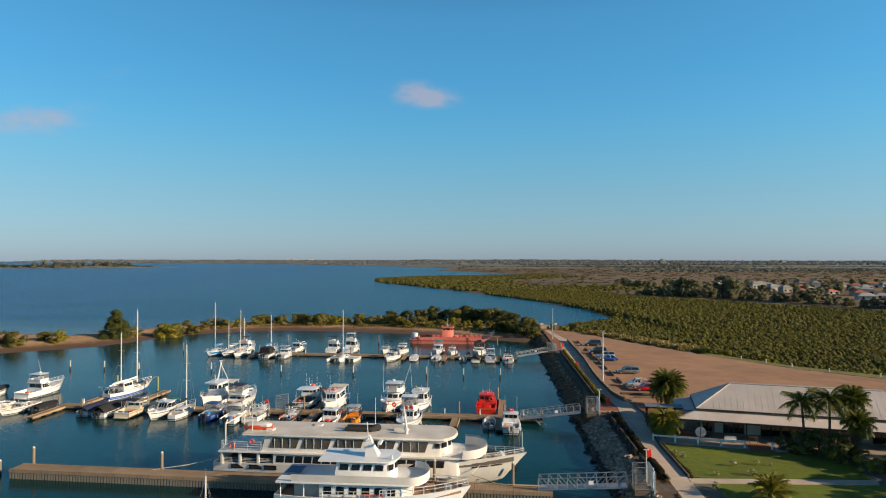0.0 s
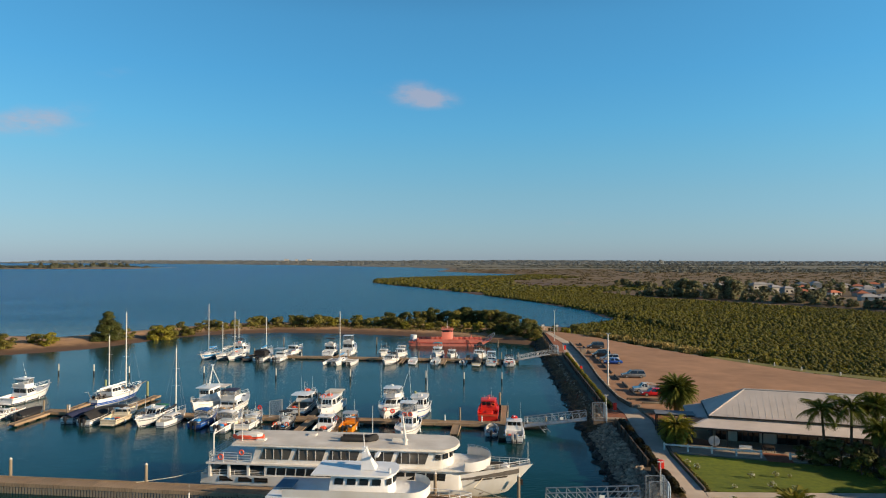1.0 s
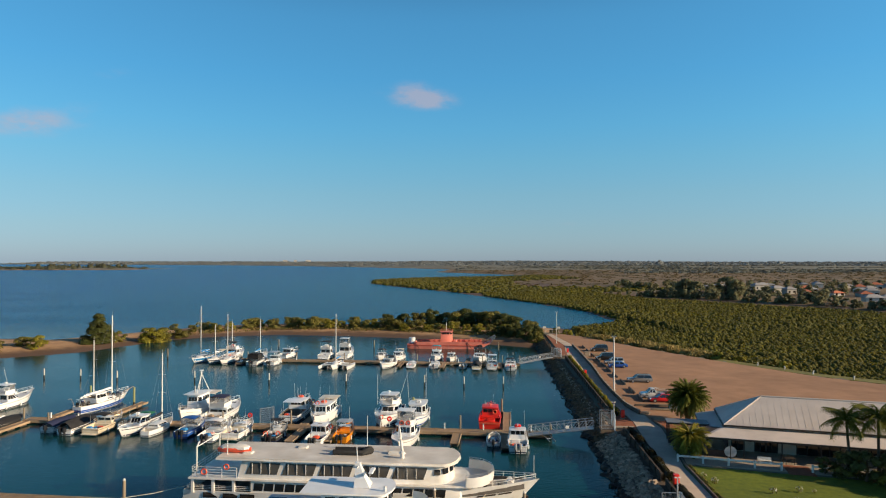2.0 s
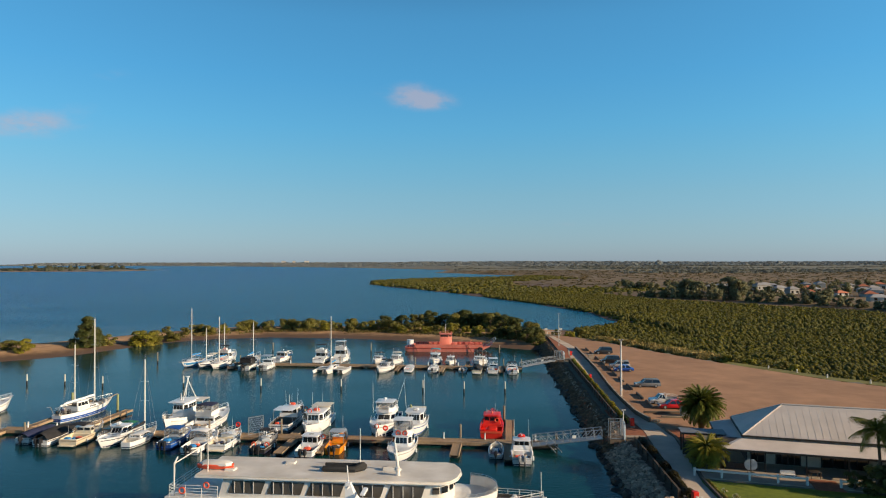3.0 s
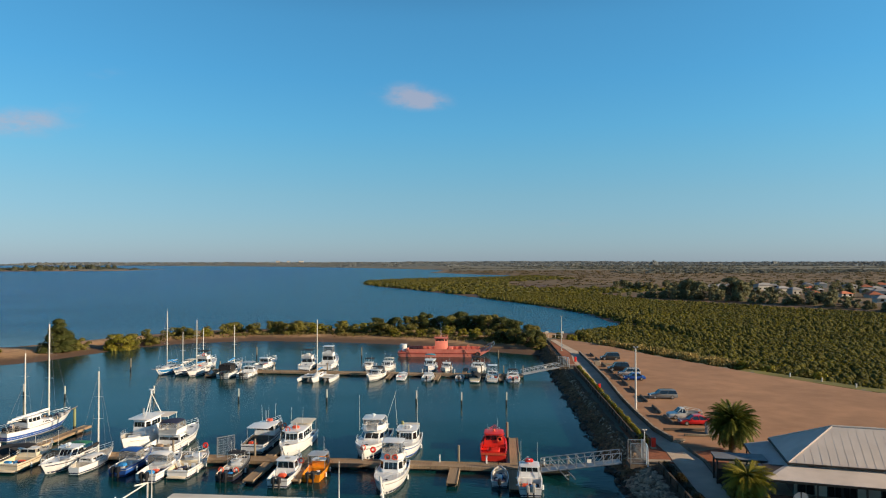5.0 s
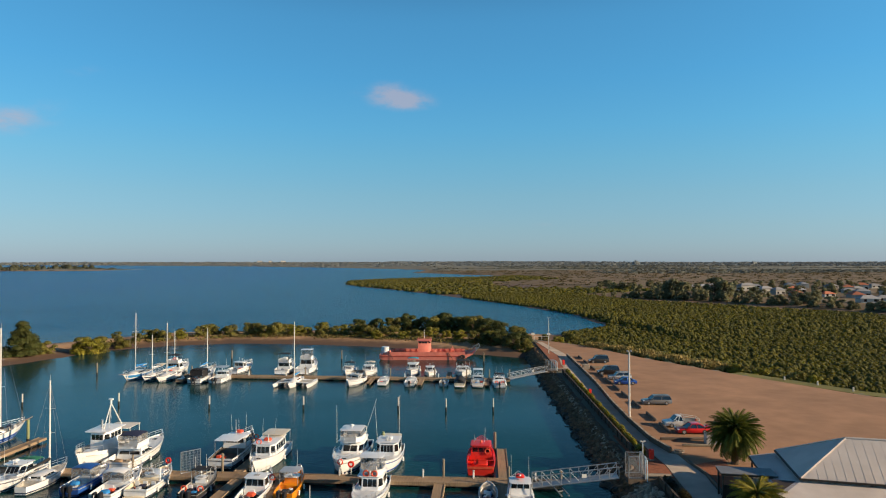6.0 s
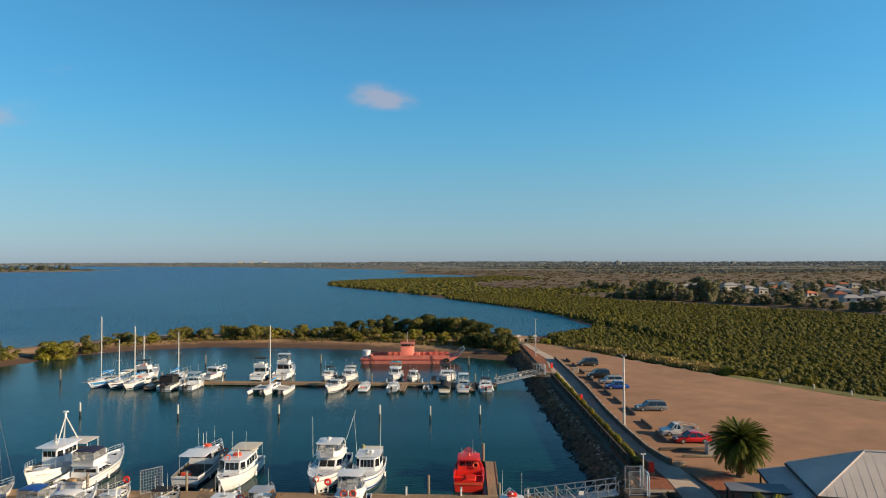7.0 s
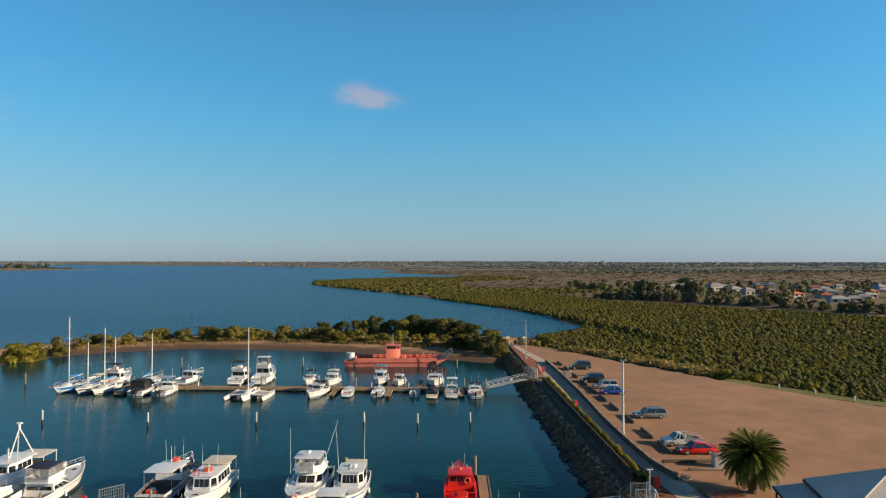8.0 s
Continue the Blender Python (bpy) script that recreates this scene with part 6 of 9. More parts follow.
# -- boats beyond the middle jetty --
g = "boats at the middle jetty"
ketch = sailing_boat(BER(-57.9, 121.0, "out", -9), "white two-masted ketch with a navy hull stripe", 11.6, 3.6, ((0.655, 15.4), (0.305, 11.6)), 1.25, 1.7, M_GEL, M_BLUEPAINT, M_GEL, None, None, (0.74, 0.82), M_GEL, 1.3, g, davits=True)
cabin(ketch, house(1.2, 1.05, -2.9, 0.3, 1.2, 2.65, 0.1, 0.5), M_GEL, M_WINDOW, 3, 3, 1, (0.5, 0.85), "deckhouse")
rk = random.Random(5)
for i in range(14):
    x_, y_ = rk.uniform(-1.1, 1.1), rk.choice((rk.uniform(1.0, 4.4), rk.uniform(-5.2, -3.2)))
    w_, h_ = rk.uniform(0.12, 0.3), rk.uniform(0.25, 0.6)
    part("deck_gear", Shape().rbox(x_ - w_, x_ + w_, y_ - 0.25, y_ + 0.25, 1.15, 1.35 + h_, 0.06), rk.choice((M_BLACK, M_CUSHION, M_GREYMET, M_NAVY, M_TEAK)), ketch)
motor_boat(BER(-73.9, 120.7, "out", -6), "white flybridge cruiser with a tall radar top", 9.6, 3.7, 1.2, 2.1, cab=(0.30, 0.70, 1.05, 1.6, 2.2), fly=(0.28, 0.54, 1.5, 1.35), rods=((-0.9, 0.5, 3.5, -0.3, -0.6, 3.2, 0.025),), radar=(0.42, 3.85), group=g)


def trawler(m):
    boat = thing("fishing_trawler", m, "white fishing trawler with a tripod mast over its wheelhouse", "fishing boat", g)
    L, B = 12.5, 4.6
    H = Hull(L, B, 1.25, 2.15, 0.7, 0.8, 3.3, 0.06)
    Y = lambda s: (s - 0.5) * L
    hull = part("hull", H.outer(), M_GEL, boat)
    part("rubbing_strake", H.band(0.86, 0.90, 0, 0.97, 0.05), M_GEL, hull)
    part("boot_line", H.band(0.66, 0.70), M_BLUEPAINT, hull)
    part("deck", H.deck(0.5), M_DECK, boat)
    cabin(boat, house(1.35, 1.25, Y(0.42), Y(0.68), 1.0, 3.6, 0.0, 0.15), M_GEL, M_WINDOW, 3, 3, 1, (0.62, 0.86), "wheelhouse")
    roof_slab(boat, 1.55, Y(0.36), Y(0.70), 3.6, 0.1)
    roof_slab(boat, 1.7, Y(0.10), Y(0.36), 3.0, 0.08, M_SHIPROOF, "awning")
    for x, y in ((-1.1, Y(0.36)), (1.1, Y(0.36)), (-0.15, Y(0.58))):
        part("mast_leg", Shape().tube((x * 0.8, y, 3.6), (0, Y(0.44), 6.5), 0.07), M_ALLOY, boat)
    for x in (-1.7, 1.7):
        for y in (Y(0.12), Y(0.30)):
            part("awning_post", Shape().tube((x * 0.9, y, 0.9), (x * 0.9, y, 3.0), 0.05), M_ALLOY, boat)
    part("masthead_lamp", Shape().tube((0, Y(0.44), 6.45), (0, Y(0.44), 6.95), 0.13).rbox(-0.3, 0.3, Y(0.44) - 0.14, Y(0.44) + 0.14, 6.95, 7.1, 0.05), M_GEL, boat)
    part("funnel", Shape().tube((0.7, Y(0.5), 3.6), (0.7, Y(0.5), 4.6), 0.14), M_METAL, boat)
    H.rail("bow_rail", boat, M_STAINLESS, 0.62, 0.99, 0.6)
    part("hatch", Shape().rbox(-0.7, 0.7, Y(0.74), Y(0.82), 1.45, 1.75, 0.08), M_GEL, boat)
    part("porthole", Shape().tube((H.at(0.82, 0.85)[0] - 0.1, Y(0.8), 1.35), (H.at(0.82, 0.85)[0] + 0.1, Y(0.8), 1.35), 0.16, None, 10), M_WINDOW, boat)
    part("net_drum", Shape().tube((-0.9, Y(0.12), 1.5), (0.9, Y(0.12), 1.5), 0.4, None, 12), M_JETTYDARK, boat)
    whip(boat, (-1.2, Y(0.6), 3.6, 0, 0, 2.6, 0.02))


trawler(BER(-39.3, 115.1, "in"))
motor_boat(BER(-34.8, 114.2), "white flybridge cruiser with a navy canvas top", 11.0, 3.8, 1.15, 1.65, win=(0.45, 0.72), cab=(0.27, 0.74, 0.7, 1.6, 3.6), fly=(0.24, 0.54, 0, 1.25), soft=(0.24, 0.46, 2.5, 3.55, 1.2, M_NAVY, True), deck_mat=M_GEL, raft=(0.06, 1.0, M_JETTY), group=g)
motor_boat(BER(-23.0, 114.9), "white sport fishing boat with a long white cockpit roof", 10.5, 3.5, 1.1, 1.9, cab=(0.42, 0.70, 1.25, 1.45, 0.9), hard=(0.16, 0.46, 2.75, 1.55, M_GEL), deck_mat=M_FLOOR, raft=(0.58, 2.72, M_BUOY),
           rods=((-0.9, 0.6, 2.7, -0.1, 0, 2.3, 0.02), (0.0, 0.6, 2.7, 0, 0, 1.8, 0.02), (0.9, 0.6, 2.7, 0.1, 0, 2.5, 0.02), (-0.5, 0.9, 2.7, 0, 0, 1.5, 0.05)), buoys=((1.55, 2.6, 1.7),), stripe=M_NAVY, group=g)
motor_boat(BER(-18.4, 111.8, "in"), "cream-white cabin boat with a tan roof and square front windows", 10.5, 3.5, 1.15, 1.75, house_mat=M_GEL, cab=(0.22, 0.68, 1.35, 1.45, 0.35, 3, 4, 2), hard=(0.04, 0.34, 2.85, 1.45, M_CREAM), raft=(0.5, 2.72, M_BUOY),
           rods=((0.8, -0.5, 2.8, 0, -0.1, 2.5, 0.02), (-0.6, -0.8, 2.8, 0, -0.5, 2.3, 0.02), (-0.4, 0.9, 2.8, 0, 0, 0.9, 0.08)), buoys=((0.6, 1.4, 2.9),), stripe=M_GEL, group=g)
motor_boat(BER(-8.2, 111.1, "in"), "large white flybridge cruiser with clear curtains and tall rods", 12.0, 4.1, 1.3, 2.1, win=(0.5, 0.76), cab=(0.24, 0.66, 1.15, 1.65, 2.6, 2), fly=(0.28, 0.54, 1.35, 1.4), radar=(0.44, 4.15), arch=(0.22, 3.7, 1.5),
           rods=((1.55, 0.6, 2.6, 0.05, 0, 4.6, 0.03), (-1.5, -1.6, 3.2, -1.3, -0.6, 4.2, 0.035)), buoys=((0.0, 5.6, 1.9),), fend=(0.35,), group=g)
motor_boat(BER(-3.7, 110.6, "in"), "white fishing cruiser with an open bow and blue foredeck stripe", 10.0, 3.5, 1.15, 1.8, stripe=M_BLUEPAINT, cab=(0.26, 0.58, 1.4, 1.45, 0.4, 4, 2, 2), rods=((1.3, -0.5, 2.6, 0.3, 0.2, 4.6, 0.03), (-1.3, -0.8, 2.6, -0.05, -0.1, 5.6, 0.035), (0.4, 0.3, 2.8, 0, 0, 1.0, 0.02), (-0.4, 0.3, 2.8, 0, 0, 1.2, 0.02), (0.9, 0.0, 2.8, 0, 0, 0.9, 0.02)),
           raft=(0.36, 2.72, M_GEL), seats=0, hard=(0.04, 0.26, 2.5, 1.2, M_CREAM), group=g)


def pilot_boat(m):
    boat = thing("pilot_boat", m, "bright red rescue launch with an open aft deck", "workboat", g)
    L, B = 9.0, 3.4
    H = Hull(L, B, 1.1, 1.7, 0.5, 0.92, 2.6)
    Y = lambda s: (s - 0.5) * L
    hull = part("hull", H.outer(), M_RED, boat)
    part("fender_belt", H.band(0.88, 0.97, 0, 0.97, 0.06), M_BUOY, hull)
    part("deck", H.deck(0.1, (0.02, 0.42, 0.55)), M_RED, boat)
    cabin(boat, house(1.3, 1.15, Y(0.40), Y(0.70), 0.6, 2.4, 0.0, 0.5), M_RED, M_WINDOW, 3, 2, 3, (0.58, 0.86), "wheelhouse")
    roof_slab(boat, 1.25, Y(0.36), Y(0.66), 2.4, 0.1, M_RED)
    part("engine_box", Shape().rbox(-0.8, 0.8, Y(0.10), Y(0.30), 0.5, 1.05, 0.12), M_RED, boat)
    part("beacon", Shape().dome((0, Y(0.52), 2.5), 0.18, 0.18, 0.3), M_BUOY, boat)
    for x in (-0.7, 0.7):
        part("search_lamp", Shape().tube((x, Y(0.62), 2.5), (x, Y(0.62), 2.75), 0.09), M_METAL, boat)
    part("stern_rail", Shape().path([(-1.45, Y(0.3), 1.1), (-1.45, Y(0.3), 1.7), (-1.45, Y(0.02), 1.7), (1.45, Y(0.02), 1.7), (1.45, Y(0.3), 1.7), (1.45, Y(0.3), 1.1)], 0.035), M_RED, boat)
    H.rail("bow_rail", boat, M_RED, 0.66, 0.99)
    lifebuoy(boat, (0.75, Y(0.39), 1.75))
    whip(boat, (0.4, Y(0.55), 2.5, 0.1, 0, 1.7, 0.02), (-0.8, Y(0.55), 2.5, 0, 0, 0.8, 0.02))


pilot_boat(BER(7.7, 110.6))

# -- boats on the near side of the middle jetty --
motor_boat(BER(-56.8, 107.0), "runabout under a navy blue canvas cover", 6.4, 2.4, 0.8, 1.1, cover=(M_NAVY, 0.75), engines=1, rail=None, hull_mat=M_GEL, group=g)
motor_boat(BER(-53.5, 106.2), "runabout under a black canvas cover with twin outboards", 7.4, 2.6, 0.85, 1.2, cover=(M_BLACK, 1.15), engines=2, rail=None, group=g)
motor_boat(BER(-49.7, 106.2), "cream sport cruiser with a dark open cockpit frame", 7.6, 3.0, 1.0, 1.4, hull_mat=M_CREAM, deck_mat=M_CREAM, house_mat=M_CREAM, cab=(0.42, 0.66, 0.8, 1.2, 1.2), soft=(0.22, 0.46, 1.2, 2.5, 1.15, M_BLACK, False), stripe=M_TEAK, group=g)
motor_boat(BER(-44.7, 104.8, "in"), "white cabin cruiser with a green canvas aft curtain", 8.4, 3.1, 1.0, 1.45, cab=(0.28, 0.60, 1.0, 1.3, 1.3), soft=(0.08, 0.28, 1.0, 2.1, 1.2, M_GREEN, False), stripe=M_NAVY, radar=(0.42, 2.2), rods=((0.9, 0.0, 2.1, 0, 0, 2.2, 0.02),), group=g)
sailing_boat(BER(-41.5, 105.4), "small white sloop with a dark sail cover", 7.6, 2.7, ((0.60, 11.2),), 0.9, 1.15, sail_mat=M_BLACK, group=g)
motor_boat(BER(-36.2, 104.6), "blue and white runabout with a blue canvas canopy", 7.2, 2.5, 0.9, 1.3, hull_mat=M_BLUEPAINT, deck_mat=M_GEL, house_mat=M_GEL, cab=(0.48, 0.66, 0.55, 0.9, 0.6), soft=(0.28, 0.54, 1.1, 2.3, 1.05, M_BLUEPAINT, True), engines=2, seats=2, raft=(0.15, 0.9, M_BLUE), group=g)
motor_boat(BER(-31.9, 102.8), "white fishing boat with twin black outboards and a blue bin", 8.0, 2.8, 0.95, 1.4, cab=(0.45, 0.68, 0.75, 1.15, 0.9), soft=(0.30, 0.50, 1.2, 2.4, 1.15, M_GEL, True), engines=2, seats=1, raft=(0.12, 0.75, M_BLUE), buoys=((-0.6, 0.4, 1.6),), group=g)
motor_boat(BER(-28.9, 103.8), "white open sport cruiser with beige cockpit seats", 7.5, 2.9, 0.95, 1.3, cab=(0.50, 0.66, 0.35, 1.1, 0.9, 2, 1, 0), trunk=(0.6, 0.88, 0.25, 0.9), deck_mat=M_CREAM, seats=3, arch=(0.4, 2.1, 1.25), group=g)
motor_boat(BER(-23.3, 102.6), "black-tubed centre-console boat with twin dark outboards", 7.0, 2.5, 0.8, 1.15, hull_mat=M_RUBBER, deck_mat=M_DECK, cab=(0.45, 0.6, 0.5, 0.6, 0.3, 1, 1, 0), hard=(0.38, 0.6, 2.3, 0.9, M_BLACK), engines=2, seats=2, rods=((-0.6, -0.2, 2.3, 0, 0, 1.4, 0.02), (0.6, -0.2, 2.3, 0, 0, 1.6, 0.02)), buoys=((0.9, -2.3, 0.9), (-0.9, -2.3, 0.9)), group=g)
motor_boat(BER(-16.8, 100.8), "white hardtop fishing boat with two large outboards", 7.6, 2.7, 0.95, 1.4, cab=(0.36, 0.66, 1.1, 1.15, 0.8, 3, 3, 3), engines=2, seats=1, rods=((-0.9, 0.0, 2.1, 0, 0, 2.2, 0.02), (0.9, 0.0, 2.1, 0, 0, 2.4, 0.02)), buoys=((1.25, 0.8, 1.6),), raft=(0.22, 0.7, M_BUOY), group=g)
motor_boat(BER(-13.5, 101.9), "orange aluminium workboat with a small hard roof", 6.4, 2.4, 0.85, 1.35, hull_mat=M_ORANGE, deck_mat=M_ORANGE, house_mat=M_ORANGE, cab=(0.48, 0.66, 0.6, 0.85, 0.3, 2, 1, 0), hard=(0.30, 0.62, 2.35, 1.05, M_GREYMET), engines=2, rods=((0.5, 0.3, 2.4, 0, 0, 1.8, 0.02),), raft=(0.18, 0.55, M_RUBBER), stripe=M_ORANGE, group=g)
motor_boat(BER(-4.9, 98.5, "in"), "white flybridge fishing boat with two orange lifebuoys", 10.0, 3.5, 1.1, 1.7, cab=(0.20, 0.52, 1.2, 1.4, 0.5, 3, 3, 2), fly=(0.22, 0.46, 1.8, 1.25), rods=((0.9, -0.5, 4.3, 0, 0, 1.2, 0.02), (-0.8, -0.4, 4.3, 0, 0, 1.0, 0.02)), buoys=((-0.45, -0.3, 2.75), (0.45, -0.3, 2.75)), fend=(0.4,), group=g)
motor_boat(BER(7.4, 99.5), "small white open dinghy with a dark outboard", 5.0, 2.0, 0.6, 0.85, cock=(0.03, 0.8, 0.4), engines=1, rail=None, seats=1, deck_mat=M_DECK, group=g)
motor_boat(BER(10.5, 97.8), "white patrol boat with red roof lamps and square windows", 7.6, 2.7, 1.0, 1.45, cab=(0.42, 0.68, 1.15, 1.15, 0.5, 3, 2, 3), hard=(0.30, 0.46, 2.35, 1.1, M_GEL), engines=2, engine_mat=M_ENGINEGREY, raft=(0.52, 2.5, M_RED), rods=((-0.9, 0.0, 2.3, 0, 0, 2.6, 0.02), (0.9, 0.0, 2.3, 0, 0, 2.4, 0.02)), seats=1, group=g)
motor_boat(BER(-69.5, 107.0, "in"), "white open bowrider with a tan interior", 8.0, 2.7, 0.85, 1.15, cab=(0.42, 0.54, 0.4, 1.05, 0.5, 2, 1, 0), deck_mat=M_CREAM, seats=3, stripe=M_NAVY, cock=(0.04, 0.8, 0.45), group=g)
motor_boat(BER(-65.8, 108.5), "inflatable runabout under a black cover with an outboard", 5.6, 2.4, 0.7, 1.0, cover=(M_BLACK, 0.6), hull_mat=M_RUBBER, engines=1, rail=None, group=g)
sailing_boat(BER(-79.5, 111.5), "white sloop with a bare mast at the end of the jetty", 9.5, 3.0, ((0.58, 12.5),), sail_mat=M_NAVY, group=g)
motor_boat(BER(-82.0, 119.0), "dark covered launch beside the cruiser", 8.0, 2.8, 0.9, 1.3, cover=(M_BLACK, 0.8), rail=None, group=g)
motor_boat(BER(-74.0, 107.8, "in"), "white half-cabin boat with an open cockpit", 7.0, 2.5, 0.85, 1.2, cab=(0.45, 0.62, 0.5, 1.0, 0.6), engines=1, seats=1, group=g)

# -- boats at the far jetty --
g = "boats at the far jetty"
sailing_boat(BER(-59.7, 170.5, "in"), "white yacht with a blue sail cover and blue hull stripe", 10.2, 3.1, ((0.55, 13.6),), 1.1, 1.45, stripe=M_BLUE, sail_mat=M_BLUE, hood=M_BLUE, band=(0.80, 0.95), bowsprit=1.6, group=g)
sailing_boat(BER(-55.6, 169.0, "in"), "white yacht with a pale cockpit awning", 9.0, 3.0, ((0.56, 9.2),), awning=M_CREAM, sail_mat=M_GEL, stripe=M_NAVY, band=(0.86, 0.93), group=g)
sailing_boat(BER(-52.3, 168.2, "in"), "white yacht with a light blue sail cover", 9.5, 3.1, ((0.55, 11.8),), sail_mat=M_BLUE, group=g)
motor_boat(BER(-53.5, 177.1), "white flybridge cruiser with a black canvas top", 9.4, 3.6, 1.1, 1.8, cab=(0.26, 0.62, 1.2, 1.5, 1.6), fly=(0.22, 0.48, 0, 1.3), soft=(0.2, 0.44, 3.0, 4.1, 1.25, M_BLACK, False), buoys=((0.3, -2.2, 3.3),), group=g)
motor_boat(BER(-48.4, 167.4), "small brown timber launch", 5.2, 1.9, 0.7, 0.9, hull_mat=M_TEAK, deck_mat=M_TEAK, cock=(0.05, 0.8, 0.35), rail=None, seats=1, group=g)
sailing_boat(BER(-46.4, 175.0), "grey yacht with a bare mast behind the jetty", 9.0, 2.9, ((0.5, 10.0),), sail_mat=M_BLUE, group=g)
sailing_boat(BER(-54.6, 178.0), "small yacht with a thin timber mast", 7.5, 2.5, ((0.5, 9.0),), sail_mat=M_GEL, group=g, boom=False)
motor_boat(BER(-44.6, 167.2), "white cruiser with a black aft curtain and twin outboards", 9.0, 3.2, 1.05, 1.55, cab=(0.40, 0.70, 1.0, 1.3, 1.0), soft=(0.12, 0.42, 1.1, 2.7, 1.3, M_BLACK, "dark"), engines=2, group=g)
motor_boat(BER(-40.6, 166.8), "white catamaran fishing boat with a grey roof frame", 7.8, 3.1, 0.95, 1.3, cab=(0.44, 0.66, 0.9, 1.2, 0.6), hard=(0.26, 0.62, 2.9, 1.2, M_GREYMET), engines=2, seats=2, rods=((-0.8, 0, 2.9, 0, 0, 1.5, 0.02), (0.8, 0, 2.9, 0, 0, 1.7, 0.02)), group=g)
motor_boat(BER(-39.6, 178.0, "out", -12), "white cabin cruiser with a long foredeck", 7.8, 3.1, 1.05, 1.6, cab=(0.30, 0.62, 1.05, 1.3, 1.2), group=g)
motor_boat(BER(-29.6, 177.5), "white sport cruiser with a black flybridge top", 8.6, 3.5, 1.1, 1.7, cab=(0.24, 0.62, 1.15, 1.45, 1.6), fly=(0.20, 0.5, 0, 1.25), soft=(0.2, 0.46, 2.9, 4.2, 1.2, M_BLACK, False), group=g)
motor_boat(BER(-24.9, 178.0), "tall white flybridge cruiser with a white hardtop", 9.8, 3.7, 1.3, 2.0, cab=(0.28, 0.62, 1.5, 1.5, 1.5), fly=(0.26, 0.50, 2.0, 1.25), group=g)


def trimaran(m):
    boat = thing("trimaran", m, "white trimaran with blue boom cover and outrigger floats", "trimaran", g)
    L = 9.6
    H = Hull(L, 1.7, 0.9, 1.15, 0.4, 0.5, 2.2, 0.12)
    part("hull", H.outer(), M_GEL, boat)
    part("deck", H.deck(0.04, (0.06, 0.3, 0.4)), M_GEL, boat)
    cabin(boat, house(0.75, 0.6, -1.2, 2.2, 0.85, 1.45, 0.1, 1.0), M_GEL, M_WINDOW, 0, 2, 1, (0.4, 0.8), "coachroof")
    for x in (-3.3, 3.3):
        Fh = Hull(8.0, 0.85, 0.6, 0.85, 0.3, 0.4, 2.0, 0.10)
        fl = Fh.outer()
        dk = Fh.deck(0.0)
        part("outrigger", Shape().add([(a + x, b, c) for a, b, c in fl.v], fl.f).add([(a + x, b, c) for a, b, c in dk.v], dk.f), M_GEL, boat)
        for y in (-1.6, 1.6):
            part("cross_beam", Shape().tube((0, y, 0.95), (x, y, 0.7), 0.16, 0.12, 8), M_GEL, boat)
        part("netting", Shape().box(min(x, 0), max(x, 0), -1.5, 1.5, 0.74, 0.76), M_DECK, boat)
    mast = part("mast", Shape().tube((0, 0.8, 0.8), (0, 0.75, 12.6), 0.12, 0.08, 8), M_ALLOY, boat)
    part("boom", Shape().tube((0, 0.8, 1.9), (0, -3.2, 2.0), 0.06), M_ALLOY, mast)
    part("sail_cover", Shape().tube((0, 0.6, 2.15), (0, -3.0, 2.1), 0.24, 0.12, 8), M_BLUE, mast)
    rg = Shape().tube((0, L / 2 - 0.2, 1.1), (0, 0.8, 12.0), 0.012, None, 4)
    for x in (-3.2, 3.2):
        rg.tube((x, 0.2, 0.7), (0, 0.8, 11.8), 0.012, None, 4)
    part("rigging", rg, M_RIG, mast)
    outboard(boat, 0, -L / 2, 0.5, 0.8)


trimaran(BER(-24.6, 161.2, "in"))
motor_boat(BER(-15.4, 173.6, "in"), "white half-cabin boat with a dark canopy", 7.4, 2.6, 0.95, 1.35, cab=(0.40, 0.62, 0.6, 1.1, 0.8), soft=(0.2, 0.44, 1.1, 2.4, 1.05, M_BLACK, False), group=g)
motor_boat(BER(-11.0, 172.8, "in"), "white cabin cruiser with a raised pale canopy", 7.8, 2.8, 1.0, 1.45, cab=(0.34, 0.64, 0.9, 1.2, 0.8), soft=(0.12, 0.36, 1.1, 2.5, 1.1, M_CREAM, False), group=g)
motor_boat(BER(-12.9, 162.0, "in", -8), "white sport cruiser with a wide black windscreen", 8.0, 3.0, 0.95, 1.4, cab=(0.32, 0.60, 0.75, 1.3, 1.3), soft=(0.14, 0.34, 1.1, 2.3, 1.2, M_BLACK, False), group=g)
motor_boat(BER(-7.1, 162.8), "small white open runabout", 5.6, 2.2, 0.75, 1.0, cab=(0.5, 0.64, 0.35, 0.85, 0.4, 2, 1, 0), seats=2, rail=None, group=g)
motor_boat(BER(-1.4, 173.4, "in"), "white fishing boat with a teal canvas top", 8.4, 2.9, 1.05, 1.5, cab=(0.32, 0.62, 1.1, 1.25, 0.6), soft=(0.30, 0.52, 2.3, 3.4, 1.15, M_TEAL, False), stripe=M_BLUEPAINT, group=g)
motor_boat(BER(2.3, 171.6, "in"), "small white cuddy-cabin boat", 6.4, 2.4, 0.85, 1.2, cab=(0.36, 0.6, 0.9, 1.0, 0.5), group=g)
motor_boat(BER(-1.6, 162.0), "white runabout with one black outboard", 6.2, 2.3, 0.8, 1.1, cab=(0.5, 0.64, 0.4, 0.9, 0.4, 2, 1, 0), engines=1, seats=2, rail=None, group=g)
